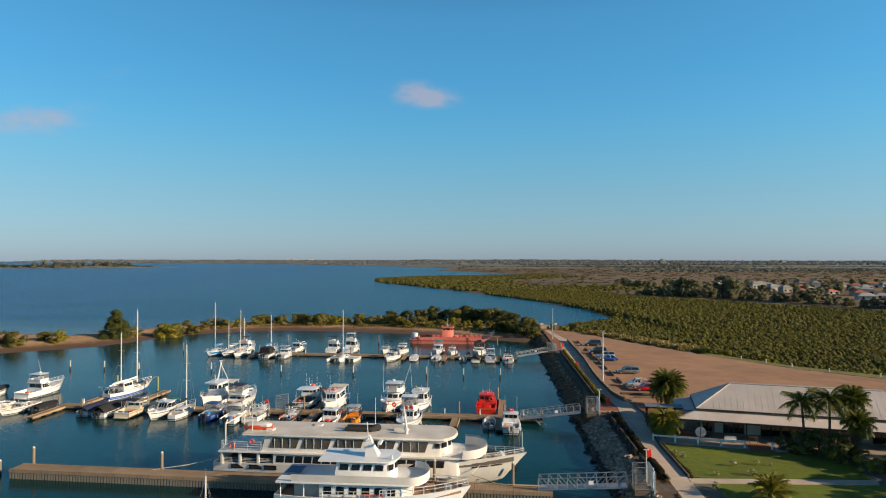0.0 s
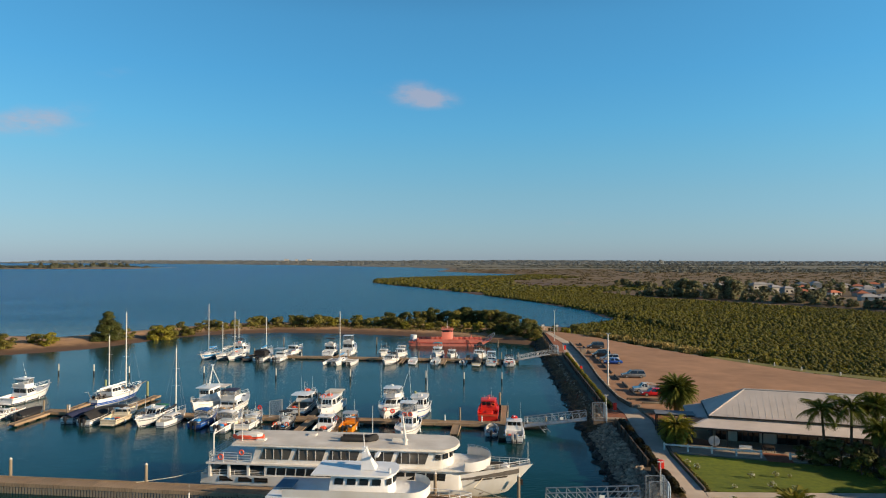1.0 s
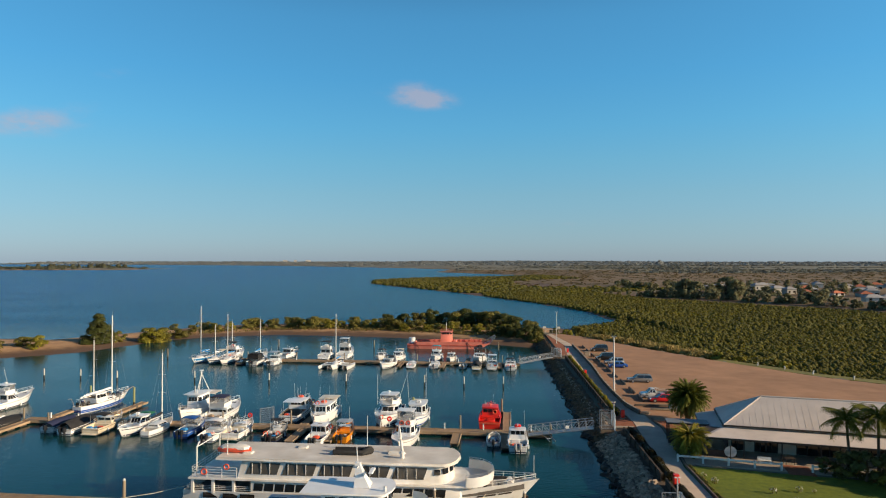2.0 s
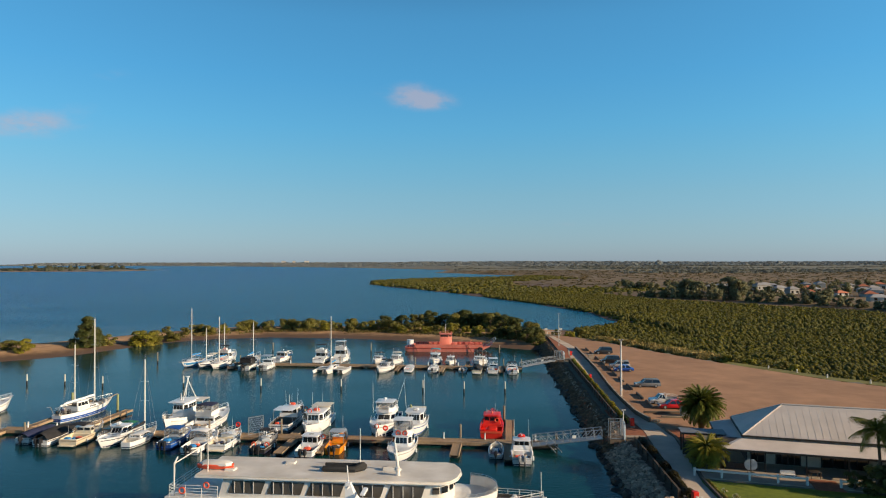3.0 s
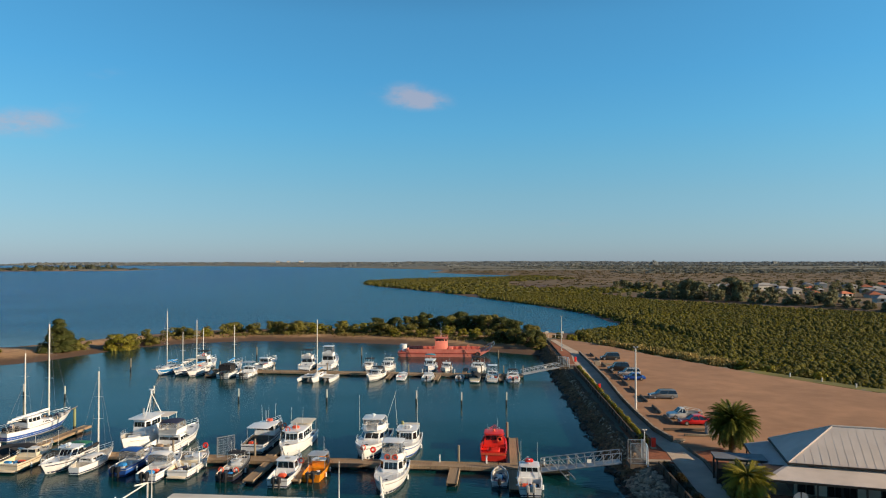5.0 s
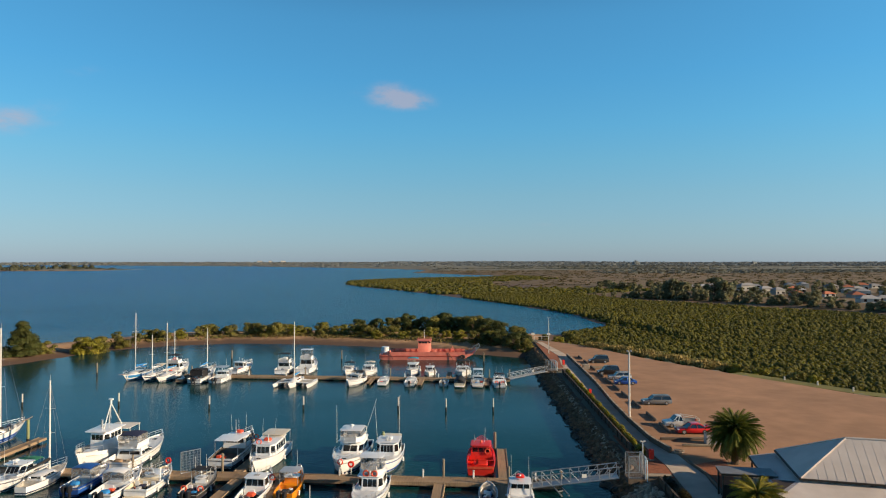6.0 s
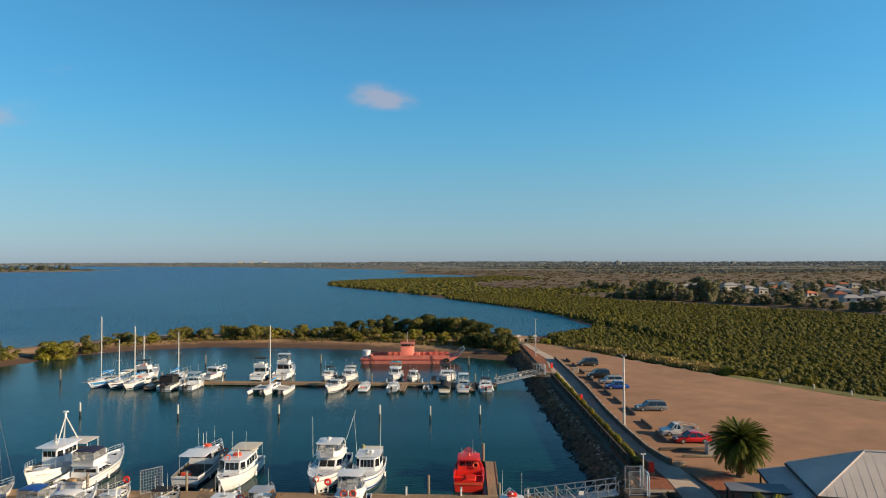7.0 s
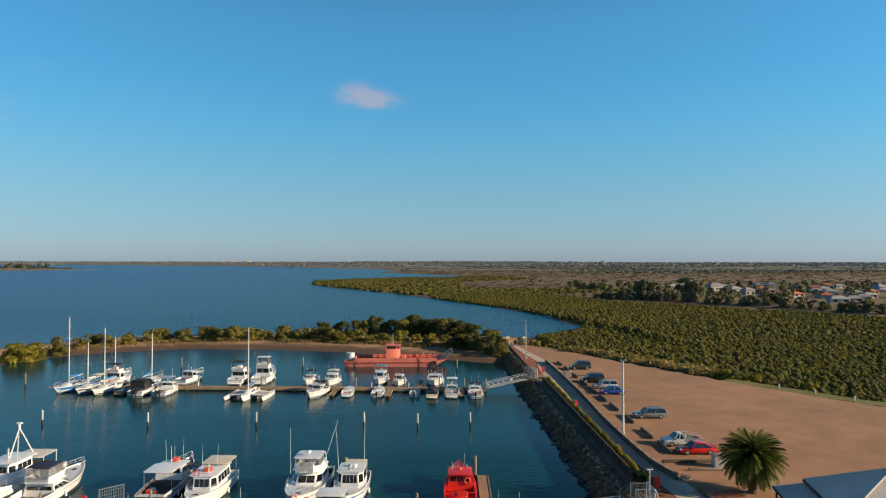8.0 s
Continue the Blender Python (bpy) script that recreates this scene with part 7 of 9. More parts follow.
motor_boat(BER(5.0, 161.2), "small dark open tender with an outboard", 4.8, 1.9, 0.6, 0.8, cock=(0.03, 0.8, 0.35), engines=1, seats=1, rail=None, deck_mat=M_DECK, group=g)
motor_boat(BER(9.4, 171.4, "in"), "large dark-canopied cruiser behind the jetty", 9.0, 3.3, 1.0, 1.5, hull_mat=M_GEL, cab=(0.4, 0.66, 0.7, 1.3, 0.8), soft=(0.12, 0.44, 1.1, 2.9, 1.4, M_BLACK, False), cover=None, group=g)
motor_boat(BER(8.2, 161.0), "cream runabout under a black cockpit cover", 6.6, 2.4, 0.8, 1.1, cover=(M_BLACK, 0.85), hull_mat=M_CREAM, rail=None, group=g)
motor_boat(BER(11.8, 161.2), "white fishing boat with a tall white hardtop frame", 7.2, 2.6, 0.9, 1.3, cab=(0.46, 0.64, 0.6, 1.0, 0.5), hard=(0.34, 0.62, 3.0, 1.0, M_GEL), seats=1, deck_mat=M_DECK, group=g)
motor_boat(BER(16.0, 160.6), "white boat with a black canopy, red patches and an outboard", 7.0, 2.6, 0.9, 1.25, cab=(0.44, 0.62, 0.5, 1.0, 0.5), soft=(0.30, 0.52, 1.2, 2.3, 1.0, M_BLACK, False), engines=1, seats=2, buoys=((0.6, -3.0, 0.9), (-0.6, -3.0, 0.9)), rods=((0.6, 0, 2.2, 0, 0, 1.6, 0.02), (-0.6, 0, 2.2, 0, 0, 1.4, 0.02)), group=g)
sailing_boat(pose(-20.4, 57.6, 0, 0, 0, -6), "small day sailer with a short bare mast", 6.5, 2.2, ((0.6, 6.0),), 0.7, 0.9, sail_mat=M_GEL)
# ---- ships ----
def railing(sh, pts, h=1.0, r=0.025, bars=2, step=1.4):
    """Posts and bars along a line of deck points."""
    for a, b in zip(pts, pts[1:]):
        A, Bv = Vector(a), Vector(b)
        n = max(1, int((Bv - A).length / step))
        for i in range(n + 1):
            p = A.lerp(Bv, i / n)
            sh.tube(p, p + Vector((0, 0, h)), r, None, 5)
        for k in range(bars + 1):
            z = Vector((0, 0, h * (1 - k / (bars + 1))))
            sh.tube(A + z, Bv + z, r, None, 5)
    return sh


def round_front(w, y0, y1, bulge, n=7):
    """Outline of a deckhouse with a rounded front, anticlockwise."""
    return [(-w, y0), (w, y0)] + [(w * math.cos(math.pi * i / (n - 1)), y1 + bulge * math.sin(math.pi * i / (n - 1))) for i in range(n)]


def side_windows(parent, w, y0, y1, z0, z1, n, slant=0.25, gap=0.12, off=0.02, material=M_WINDOW, name="window", w_top=None):
    """Slanted panes on both sides of an upright deckhouse wall."""
    w_top = w if w_top is None else w_top
    d = (y1 - y0) / n
    for side in (-1, 1):
        for i in range(n):
            a, b = y0 + d * i + gap / 2, y0 + d * (i + 1) - gap / 2
            q = [(a, z0), (b, z0), (b + slant, z1), (a + slant, z1)]
            v = [(side * (w - 0.04), y, z) for y, z in q] + [(side * ((w if z == z0 else w_top) + off), y, z) for y, z in q]
            part(name, Shape().add(v, [(0, 1, 2, 3), (7, 6, 5, 4), (0, 4, 5, 1), (1, 5, 6, 2), (2, 6, 7, 3), (3, 7, 4, 0)]), material, parent, smooth=0)


def big_ferry(m):
    ship = thing("passenger_ferry", m, "long white two-deck passenger ferry moored at the jetty", "ferry")
    L, B = 35.8, 7.4
    H = Hull(L, B, 1.9, 3.3, 1.2, 0.86, 3.2, 0.075, 25, 0.12, 0.4)
    Y = lambda s: (s - 0.5) * L
    hull = part("hull", H.outer(), M_SHIP, ship)
    part("rubbing_strake", H.band(0.80, 0.83, 0.0, 0.8, 0.07), M_SHIP, hull)
    part("boot_line", H.band(0.64, 0.69), M_JETTYDARK, hull)
    part("deck", H.deck(0.75), M_FLOOR, ship)
    # main deck saloon
    w = 3.45
    main = part("saloon", Shape().prism(round_front(w, Y(0.20), Y(0.755), 2.0), 1.0, 3.15), M_SHIP, ship)
    side_windows(main, w, Y(0.206), Y(0.745), 2.1, 2.85, 18, 0.10, 0.14)
    part("upper_deck", Shape().prism(round_front(3.66, Y(0.02), Y(0.775), 2.3), 3.1, 3.27), M_SHIP, ship)
    # open stern on the main deck: posts and bulwark openings
    for y in (0.03, 0.09, 0.15):
        for x in (-3.35, 3.35):
            part("stern_pillar", Shape().rbox(x - 0.12, x + 0.12, Y(y) - 0.15, Y(y) + 0.15, 1.7, 3.15, 0.03), M_SHIP, ship)
    part("stern_bulkhead", Shape().box(-2.6, 2.6, Y(0.195), Y(0.2), 1.1, 3.1), M_DECK, ship)
    part("stern_rail", railing(Shape(), [(-3.3, Y(0.2), 1.9), (-3.2, Y(0.012), 1.9), (3.2, Y(0.012), 1.9), (3.3, Y(0.2), 1.9)], 0.5), M_SHIP, ship)
    # upper saloon with wide slanted openings
    up = part("upper_saloon", Shape().prism(round_front(3.3, Y(0.16), Y(0.725), 1.4), 3.27, 5.15, top_scale=0.97), M_SHIP, ship)
    side_windows(up, 3.3, Y(0.178), Y(0.692), 3.72, 4.85, 5, 0.40, 0.55, 0.03, M_SALOON, "window", 3.22)
    for k in range(5):      # pale mullions between the bays
        y0_ = Y(0.178) + k * (Y(0.692) - Y(0.178)) / 5
        for j in range(1, 4):
            part("window_mullion", Shape().box(3.30, 3.36, y0_ + 0.9 * j - 0.03, y0_ + 0.9 * j + 0.03, 3.74, 4.82), M_SHIP, up, smooth=0)
    side_windows(up, 3.3, Y(0.712), Y(0.732), 4.2, 4.75, 1, 0.0, 0.1, 0.03, M_WINDOW, "window", 3.23)
    for i in range(5):
        a = math.pi * (i + 1) / 6
        x, y = 3.24 * math.cos(a), Y(0.725) + 1.4 * math.sin(a) - 0.02
        t = math.degrees(math.atan2(3.24 * math.sin(a), 1.4 * math.cos(a))) - 90
        mm = pose(x, y, 0, 0, 0, math.degrees(math.atan2(1.4 * math.cos(a) * -1, 3.24 * math.sin(a))))
        part("bridge_window", Shape().box(-0.34, 0.34, -0.05, 0.05, 4.25, 4.8, mm), M_WINDOW, up, smooth=0)
    roof = part("roof", Shape().prism(round_front(3.5, Y(0.10), Y(0.735), 1.55), 5.15, 5.32), M_SHIPROOF, ship)
    part("roof_edge", Shape().prism(round_front(3.56, Y(0.098), Y(0.737), 1.6), 5.06, 5.17), M_SHIP, roof)
    for k, (s, c) in enumerate(((0.16, 1.4), (0.30, -1.6), (0.44, 0.6), (0.58, -0.9))):
        part("roof_hatch", Shape().rbox(c - 0.5, c + 0.5, Y(s), Y(s) + 1.0, 5.3, 5.48, 0.08), M_SHIPROOF, roof)
    part("roof_vent", Shape().tube((1.6, Y(0.62), 5.3), (1.6, Y(0.62), 5.8), 0.22, None, 10).dome((1.6, Y(0.62), 5.8), 0.34, 0.34, 0.2), M_SHIP, roof)
    part("mast", Shape().tube((0, Y(0.615), 5.3), (0, Y(0.605), 8.2), 0.16, 0.08, 8).tube((-0.9, Y(0.61), 7.0), (0.9, Y(0.61), 7.0), 0.05).tube((0, Y(0.615), 5.3), (0, Y(0.575), 5.35), 0.3, 0.3, 8), M_SHIP, roof)
    part("mast", Shape().tube((-2.6, Y(0.50), 5.3), (-2.6, Y(0.50), 8.6), 0.05, 0.03), M_ALLOY, roof)
    part("mast", Shape().tube((2.2, Y(0.12), 5.3), (2.2, Y(0.12), 9.0), 0.06, 0.03), M_ALLOY, roof)
    # orange rescue boat in a cradle and a black inflatable
    rows = []
    for i in range(9):
        t = i / 8
        wd = 0.75 * math.sin(math.pi * min(0.97, 0.18 + t * 0.79)) ** 0.7
        y = Y(0.085) + 3.4 * t
        rows.append([(1.2 - wd, y, 5.85), (1.2 - wd * 0.7, y, 5.42), (1.2, y, 5.36), (1.2 + wd * 0.7, y, 5.42), (1.2 + wd, y, 5.85), (1.2 + wd * 0.9, y, 6.0), (1.2 - wd * 0.9, y, 6.0)])
    part("rescue_boat", Shape().rings([[(x, y, lerp(5.36, z, 0.75)) for x, y, z in r] for r in rows]), M_BUOY, ship, "orange lower hull of the rescue boat")
    part("rescue_boat_top", Shape().rbox(0.55, 1.85, Y(0.085) + 0.12, Y(0.085) + 3.3, 5.72, 6.12, 0.42, None, 0.9), M_SHIP, ship, "white cover of the rescue boat")
    part("inflatable_boat", Shape().path([(-0.1, Y(0.42), 5.6), (-0.1, Y(0.42) + 3.0, 5.6), (0.5, Y(0.42) + 3.7, 5.75), (1.1, Y(0.42) + 3.0, 5.6), (1.1, Y(0.42), 5.6)], 0.27, 8).box(-0.1, 1.1, Y(0.42), Y(0.42) + 3.2, 5.4, 5.5), M_RUBBER, ship, "black inflatable boat with a grey floor")
    part("upper_deck_rail", railing(Shape(), [(-3.5, Y(0.16), 3.27), (-3.45, Y(0.03), 3.27), (3.45, Y(0.03), 3.27), (3.5, Y(0.16), 3.27)], 1.05, 0.03, 3), M_SHIP, ship)
    part("davit", Shape().path([(3.2, Y(0.04), 3.3), (3.2, Y(0.04), 6.2), (1.6, Y(0.03), 6.4)], 0.07).path([(-3.2, Y(0.04), 3.3), (-3.2, Y(0.04), 6.2), (-1.6, Y(0.03), 6.4)], 0.07).tube((3.2, Y(0.04), 6.2), (-3.2, Y(0.04), 6.2), 0.06), M_SHIP, ship)
    lifebuoy(ship, (3.52, Y(0.065), 3.85), (1, 0, 0), 0.27)
    lifebuoy(ship, (3.5, Y(0.13), 4.4), (1, 0, 0), 0.24)
    # rounded bulwark round the forward upper deck, and the bow
    bw = round_front(3.6, Y(0.755), Y(0.80), 2.6, 11)[2:]
    part("bridge_wing", Shape().strips([[(x, y, 3.2), (x * 1.03, y + 0.1, 4.1)] for x, y in bw]).strips([[(x * 0.97, y - 0.08, 3.2), (x, y, 4.1)] for x, y in bw], True).prism(round_front(3.55, Y(0.74), Y(0.80), 2.5, 11), 3.1, 3.25), M_SHIP, ship)
    part("bridge_rail", railing(Shape(), [(x * 0.99, y, 4.05) for x, y in bw], 0.3, 0.02, 1), M_STAINLESS, ship)
    part("windlass", Shape().rbox(-0.6, 0.6, Y(0.905), Y(0.93), 2.2, 3.1, 0.15).tube((-0.9, Y(0.918), 2.9), (0.9, Y(0.918), 2.9), 0.3, None, 10), M_SHIP, ship)
    part("cargo_hatch", Shape().rbox(-0.9, 0.9, Y(0.855), Y(0.885), 2.0, 2.7, 0.1), M_DECK, ship)
    H.rail("bow_rail", ship, M_SHIP, 0.84, 0.99, 0.5, 0.03, 0.1, 6)
    part("jack_staff", Shape().tube((0, Y(0.985), 3.2), (0, Y(0.985), 5.6), 0.04), M_ALLOY, ship)
    part("gangway_door", Shape().box(3.4, 3.48, Y(0.46), Y(0.50), 1.9, 3.0), M_CREAM, main, smooth=0)
    for s in (0.06, 0.12, 0.17):
        part("bulwark_opening", Shape().box(H.half(s) - 0.1, H.half(s) + 0.03, Y(s), Y(s) + 1.5, 1.25, 1.75), M_WINDOW, ship, smooth=0)
    for s0, s1 in ((0.842, 0.897), (0.905, 0.945)):
        part("name_bar", Shape().add([tuple(Vector(H.at(s, f)) + Vector((0.06, 0, 0))) for s, f in ((s0, 0.872), (s1, 0.872), (s1, 0.893), (s0, 0.893))], [(0, 1, 2, 3)]), M_FASCIA, hull, "dark painted name bar", smooth=0)
    part("anchor", Shape().box(H.half(0.955) + 0.1, H.half(0.955) + 0.25, Y(0.955), Y(0.955) + 0.5, 1.3, 1.9), M_FASCIA, hull)
    return ship


big_ferry(pose(-7.8, 76.35, 0, 0, 0, -90 - 5.5) @ Matrix.Diagonal((0.82, 1, 1, 1)))


motor_boat(pose(-20.0, 76.0, 0, 0, 0, -98), "small white tender tied beside the ferry's stern", 4.6, 1.7, 0.6, 0.8, cock=(0.05, 0.82, 0.35), rail=None, swim=False, name="tender", category="motor boat")


def small_ferry(m):
    ship = thing("charter_vessel", m, "white charter vessel with a stacked upper bridge", "passenger boat")
    L, B = 19.6, 5.6
    H = Hull(L, B, 1.7, 2.5, 0.9, 0.72, 2.6, 0.08, 21, 0.12, 0.4)
    Y = lambda s: (s - 0.5) * L
    hull = part("hull", H.outer(), M_GEL, ship)
    part("rubbing_strake", H.band(0.84, 0.875, 0, 0.96, 0.06), M_GEL, hull)
    part("deck", H.deck(0.55), M_TEAK, ship)
    for s in (0.22, 0.32, 0.44, 0.55, 0.66, 0.78, 0.86):
        part("port_light", Shape().tube((H.at(s, 0.8)[0] - 0.1, Y(s), 1.0), (H.at(s, 0.8)[0] + 0.12, Y(s), 1.0), 0.17, None, 10), M_WINDOW, hull)
    w = 2.35
    main = part("saloon", Shape().prism(round_front(w, Y(0.24), Y(0.66), 0.9), 1.0, 3.1), M_GEL, ship)
    side_windows(main, w, Y(0.25), Y(0.64), 2.0, 2.75, 6, 0.0, 0.5)
    part("stern_house", Shape().box(-1.6, 1.6, Y(0.1), Y(0.235), 1.1, 3.0), M_DECK, ship)
    part("awning_post", Shape().tube((-2.3, Y(0.04), 1.6), (-2.3, Y(0.04), 3.1), 0.06).tube((2.3, Y(0.04), 1.6), (2.3, Y(0.04), 3.1), 0.06).tube((2.3, Y(0.16), 1.6), (2.3, Y(0.16), 3.1), 0.06), M_GEL, ship)
    part("upper_deck", Shape().prism(round_front(2.7, Y(0.02), Y(0.70), 1.7), 3.08, 3.25), M_GEL, ship)
    bw = round_front(2.68, Y(0.10), Y(0.70), 1.7, 11)
    part("upper_bulwark", Shape().strips([[(x, y, 3.2), (x * 1.02, y, 3.95)] for x, y in bw[1:]]).strips([[(x * 0.96, y, 3.2), (x * 0.99, y, 3.95)] for x, y in bw[1:]], True), M_SHIP, ship)
    up = part("wheelhouse", Shape().prism(round_front(1.85, Y(0.31), Y(0.57), 1.0), 3.25, 5.1, top_scale=0.94), M_GEL, ship)
    side_windows(up, 1.82, Y(0.33), Y(0.57), 4.25, 4.8, 4, 0.05, 0.35, 0.02, M_WINDOW, "window", 1.78)
    for i in range(4):
        a = math.pi * (i + 1) / 5
        mm = pose(1.8 * math.cos(a), Y(0.57) + 0.96 * math.sin(a), 0, 0, 0, math.degrees(math.atan2(-0.96 * math.cos(a), 1.8 * math.sin(a))))
        part("bridge_window", Shape().box(-0.3, 0.3, -0.04, 0.05, 4.25, 4.8, mm), M_WINDOW, up, smooth=0)
    roof = part("roof", Shape().prism(round_front(2.15, Y(0.23), Y(0.58), 1.1), 5.1, 5.24), M_GEL, ship)
    part("awning", Shape().prism([(-1.2, Y(0.04)), (1.0, Y(0.04)), (1.0, Y(0.12)), (-1.2, Y(0.12))], 3.5, 3.56), surface("faded_blue_tarpaulin", (0.14, 0.24, 0.33), (0.11, 0.19, 0.27), scale=2, rough=0.8), ship, "small faded blue awning")
    part("mast", Shape().rings([[(x * s, Y(0.49) + y * s - k, 5.26 + z) for x, y in ((-0.7, -0.7), (0.7, -0.7), (0.7, 0.7), (-0.7, 0.7))] for s, z, k in ((1, 0, 0), (0.6, 0.9, 0.25), (0.28, 2.0, 0.5))]).tube((-0.9, Y(0.47), 7.0), (0.9, Y(0.47), 7.0), 0.06).tube((0, Y(0.465), 7.2), (0, Y(0.46), 8.6), 0.05), M_GEL, roof, "white raked radar mast")
    part("radar_scanner", Shape().rbox(-0.75, 0.75, Y(0.52), Y(0.54), 6.5, 6.65, 0.05), M_GEL, roof)
    part("search_lamp", Shape().tube((1.2, Y(0.6), 5.26), (1.2, Y(0.6), 5.7), 0.14), M_GEL, roof)
    H.rail("bow_rail", ship, M_GEL, 0.55, 0.985, 0.7, 0.03, 0.12, 9)
    part("deck_rail", railing(Shape(), [(2.55, Y(0.26), 1.7), (2.65, Y(0.5), 1.85)], 0.6, 0.03, 1), M_GEL, ship)
    chairs = Shape()
    for k in range(3):
        y = Y(0.47 + k * 0.035)
        chairs.path([(2.4, y, 1.3), (2.4, y, 2.1), (2.4, y + 0.45, 2.1), (2.4, y + 0.45, 1.3)], 0.035)
    part("boarding_rail", chairs, M_BUOY, ship, "orange-painted boarding rails")
    part("windlass", Shape().rbox(-0.4, 0.4, Y(0.86), Y(0.9), 1.8, 2.5, 0.12), M_METAL, ship)
    part("deck_gear", Shape().rbox(-1.2, -0.2, Y(0.76), Y(0.81), 1.5, 2.2, 0.1).tube((0.3, Y(0.78), 1.7), (1.3, Y(0.8), 1.7), 0.25, None, 9), M_TEAK, ship)
    return ship


small_ferry(pose(-6.4, 67.0, 0, 0, 0, -90 - 4.5))


def landing_barge(m):
    barge = thing("landing_barge", m @ Matrix.Diagonal((1, 1, 0.74, 1)), "faded red landing barge with a small wheelhouse and raised bow ramp", "barge")
    L, B = 23.4, 6.4
    sec = lambda y, z0, k: [(-B / 2 * k, y, 1.7), (-B / 2 * k, y, z0), (B / 2 * k, y, z0), (B / 2 * k, y, 1.7)]
    hull = part("hull", Shape().rings([sec(-L / 2, 0.5, 0.92), sec(-L / 2 + 1.5, -0.5, 1), sec(L / 2 - 5.5, -0.5, 1), sec(L / 2 - 2.5, 0.2, 1), [(x, y, z + 0.6) if z > 1 else (x, y, z) for x, y, z in sec(L / 2, 1.4, 0.95)]]), M_PINK, barge)
    part("rubbing_strake", Shape().box(-B / 2 - 0.12, B / 2 + 0.12, -L / 2 + 0.5, L / 2 - 3, 1.2, 1.42), M_PINKDARK, hull)
    bul = Shape()
    for x in (-B / 2 + 0.08, B / 2 - 0.08):
        bul.box(x - 0.08, x + 0.08, -L / 2 + 2.5, L / 2 - 2.0, 1.7, 2.7)
    bul.box(-B / 2, B / 2, -L / 2 + 2.4, -L / 2 + 2.55, 1.7, 2.7)
    part("bulwark", bul, M_PINK, barge)
    inner = Shape()
    for x in (-B / 2 + 0.2, B / 2 - 0.2):
        for k in range(14):
            y = -L / 2 + 3.2 + k * 1.45
            inner.box(x - 0.06, x + 0.06, y, y + 0.12, 1.7, 2.65)
    part("bulwark_frames", inner, M_PINKDARK, barge)
    part("cargo_deck", Shape().box(-B / 2 + 0.1, B / 2 - 0.1, -L / 2 + 2.5, L / 2 - 1.0, 1.70, 1.76), M_PINKDARK, barge)
    wh = cabin(barge, house(1.5, 1.35, -2.2, 1.2, 1.7, 6.2, 0.1, 0.15), M_PINK, M_WINDOW, 3, 3, 2, (0.80, 0.93), "wheelhouse")
    roof_slab(barge, 1.7, -2.4, 1.3, 6.2, 0.12, M_PINK)
    part("roof_rail", railing(Shape(), [(-1.5, -2.2, 6.3), (1.5, -2.2, 6.3), (1.5, 1.1, 6.3), (-1.5, 1.1, 6.3), (-1.5, -2.2, 6.3)], 0.7, 0.03, 1), M_PINK, barge)
    part("mast", Shape().tube((0, -0.6, 6.3), (0, -0.6, 10.0), 0.09, 0.05).tube((-0.8, -0.6, 8.6), (0.8, -0.6, 8.6), 0.05), M_ALLOY, barge)
    part("deck_box", Shape().rbox(-1.3, 1.3, 1.4, 2.4, 1.75, 3.0, 0.1), M_PINK, barge)
    part("water_tank", Shape().tube((0, -L / 2 + 1.2, 1.7), (0, -L / 2 + 1.2, 3.9), 0.95, 0.95, 14), M_GEL, barge, "white cylindrical tank")
    part("ramp", Shape().box(-B / 2 + 0.4, B / 2 - 0.4, 0, 0.15, 0, 1.6, pose(0, L / 2 - 0.2, 2.0, -32)), M_PINK, barge)
    fr = Shape()
    for x in (-B / 2 + 0.4, B / 2 - 0.4):
        fr.tube((x, L / 2 - 1.5, 2.0), (x, L / 2 + 1.6, 4.6), 0.09).tube((x, L / 2 + 0.2, 2.2), (x, L / 2 + 1.6, 4.6), 0.07)
    fr.tube((-B / 2 + 0.4, L / 2 + 1.6, 4.6), (B / 2 - 0.4, L / 2 + 1.6, 4.6), 0.09).tube((-B / 2 + 0.4, L / 2 + 0.9, 3.4), (B / 2 - 0.4, L / 2 + 0.9, 3.4), 0.07)
    part("ramp_frame", fr, M_METAL, barge)
    part("winch_frame", Shape().path([(-2.4, 6.0, 1.75), (-2.4, 6.5, 3.6), (-2.4, 7.2, 1.75)], 0.08).path([(2.4, 6.0, 1.75), (2.4, 6.5, 3.6), (2.4, 7.2, 1.75)], 0.08), M_PINK, barge)
    part("tyre_fender", Shape().torus((B / 2 + 0.15, 9.0, 1.1), (1, 0, 0), 0.5, 0.2), M_RUBBER, barge, "black tyre fender")
    part("boarding_ladder", Shape().path([(B / 2 + 0.06, -9.2, 2.6), (B / 2 + 0.3, -8.2, 0.2)], 0.06).path([(B / 2 + 0.06, 5.4, 2.6), (B / 2 + 0.3, 6.6, 0.2)], 0.06), M_FASCIA, barge)
    part("bollard", Shape().tube((-2.6, -L / 2 + 1.0, 1.7), (-2.6, -L / 2 + 1.0, 2.3), 0.14, None, 8).tube((2.6, -L / 2 + 1.0, 1.7), (2.6, -L / 2 + 1.0, 2.3), 0.14, None, 8), M_PINKDARK, barge)


landing_barge(pose(1.8, 195.8, 0, 0, 0, -92.5))
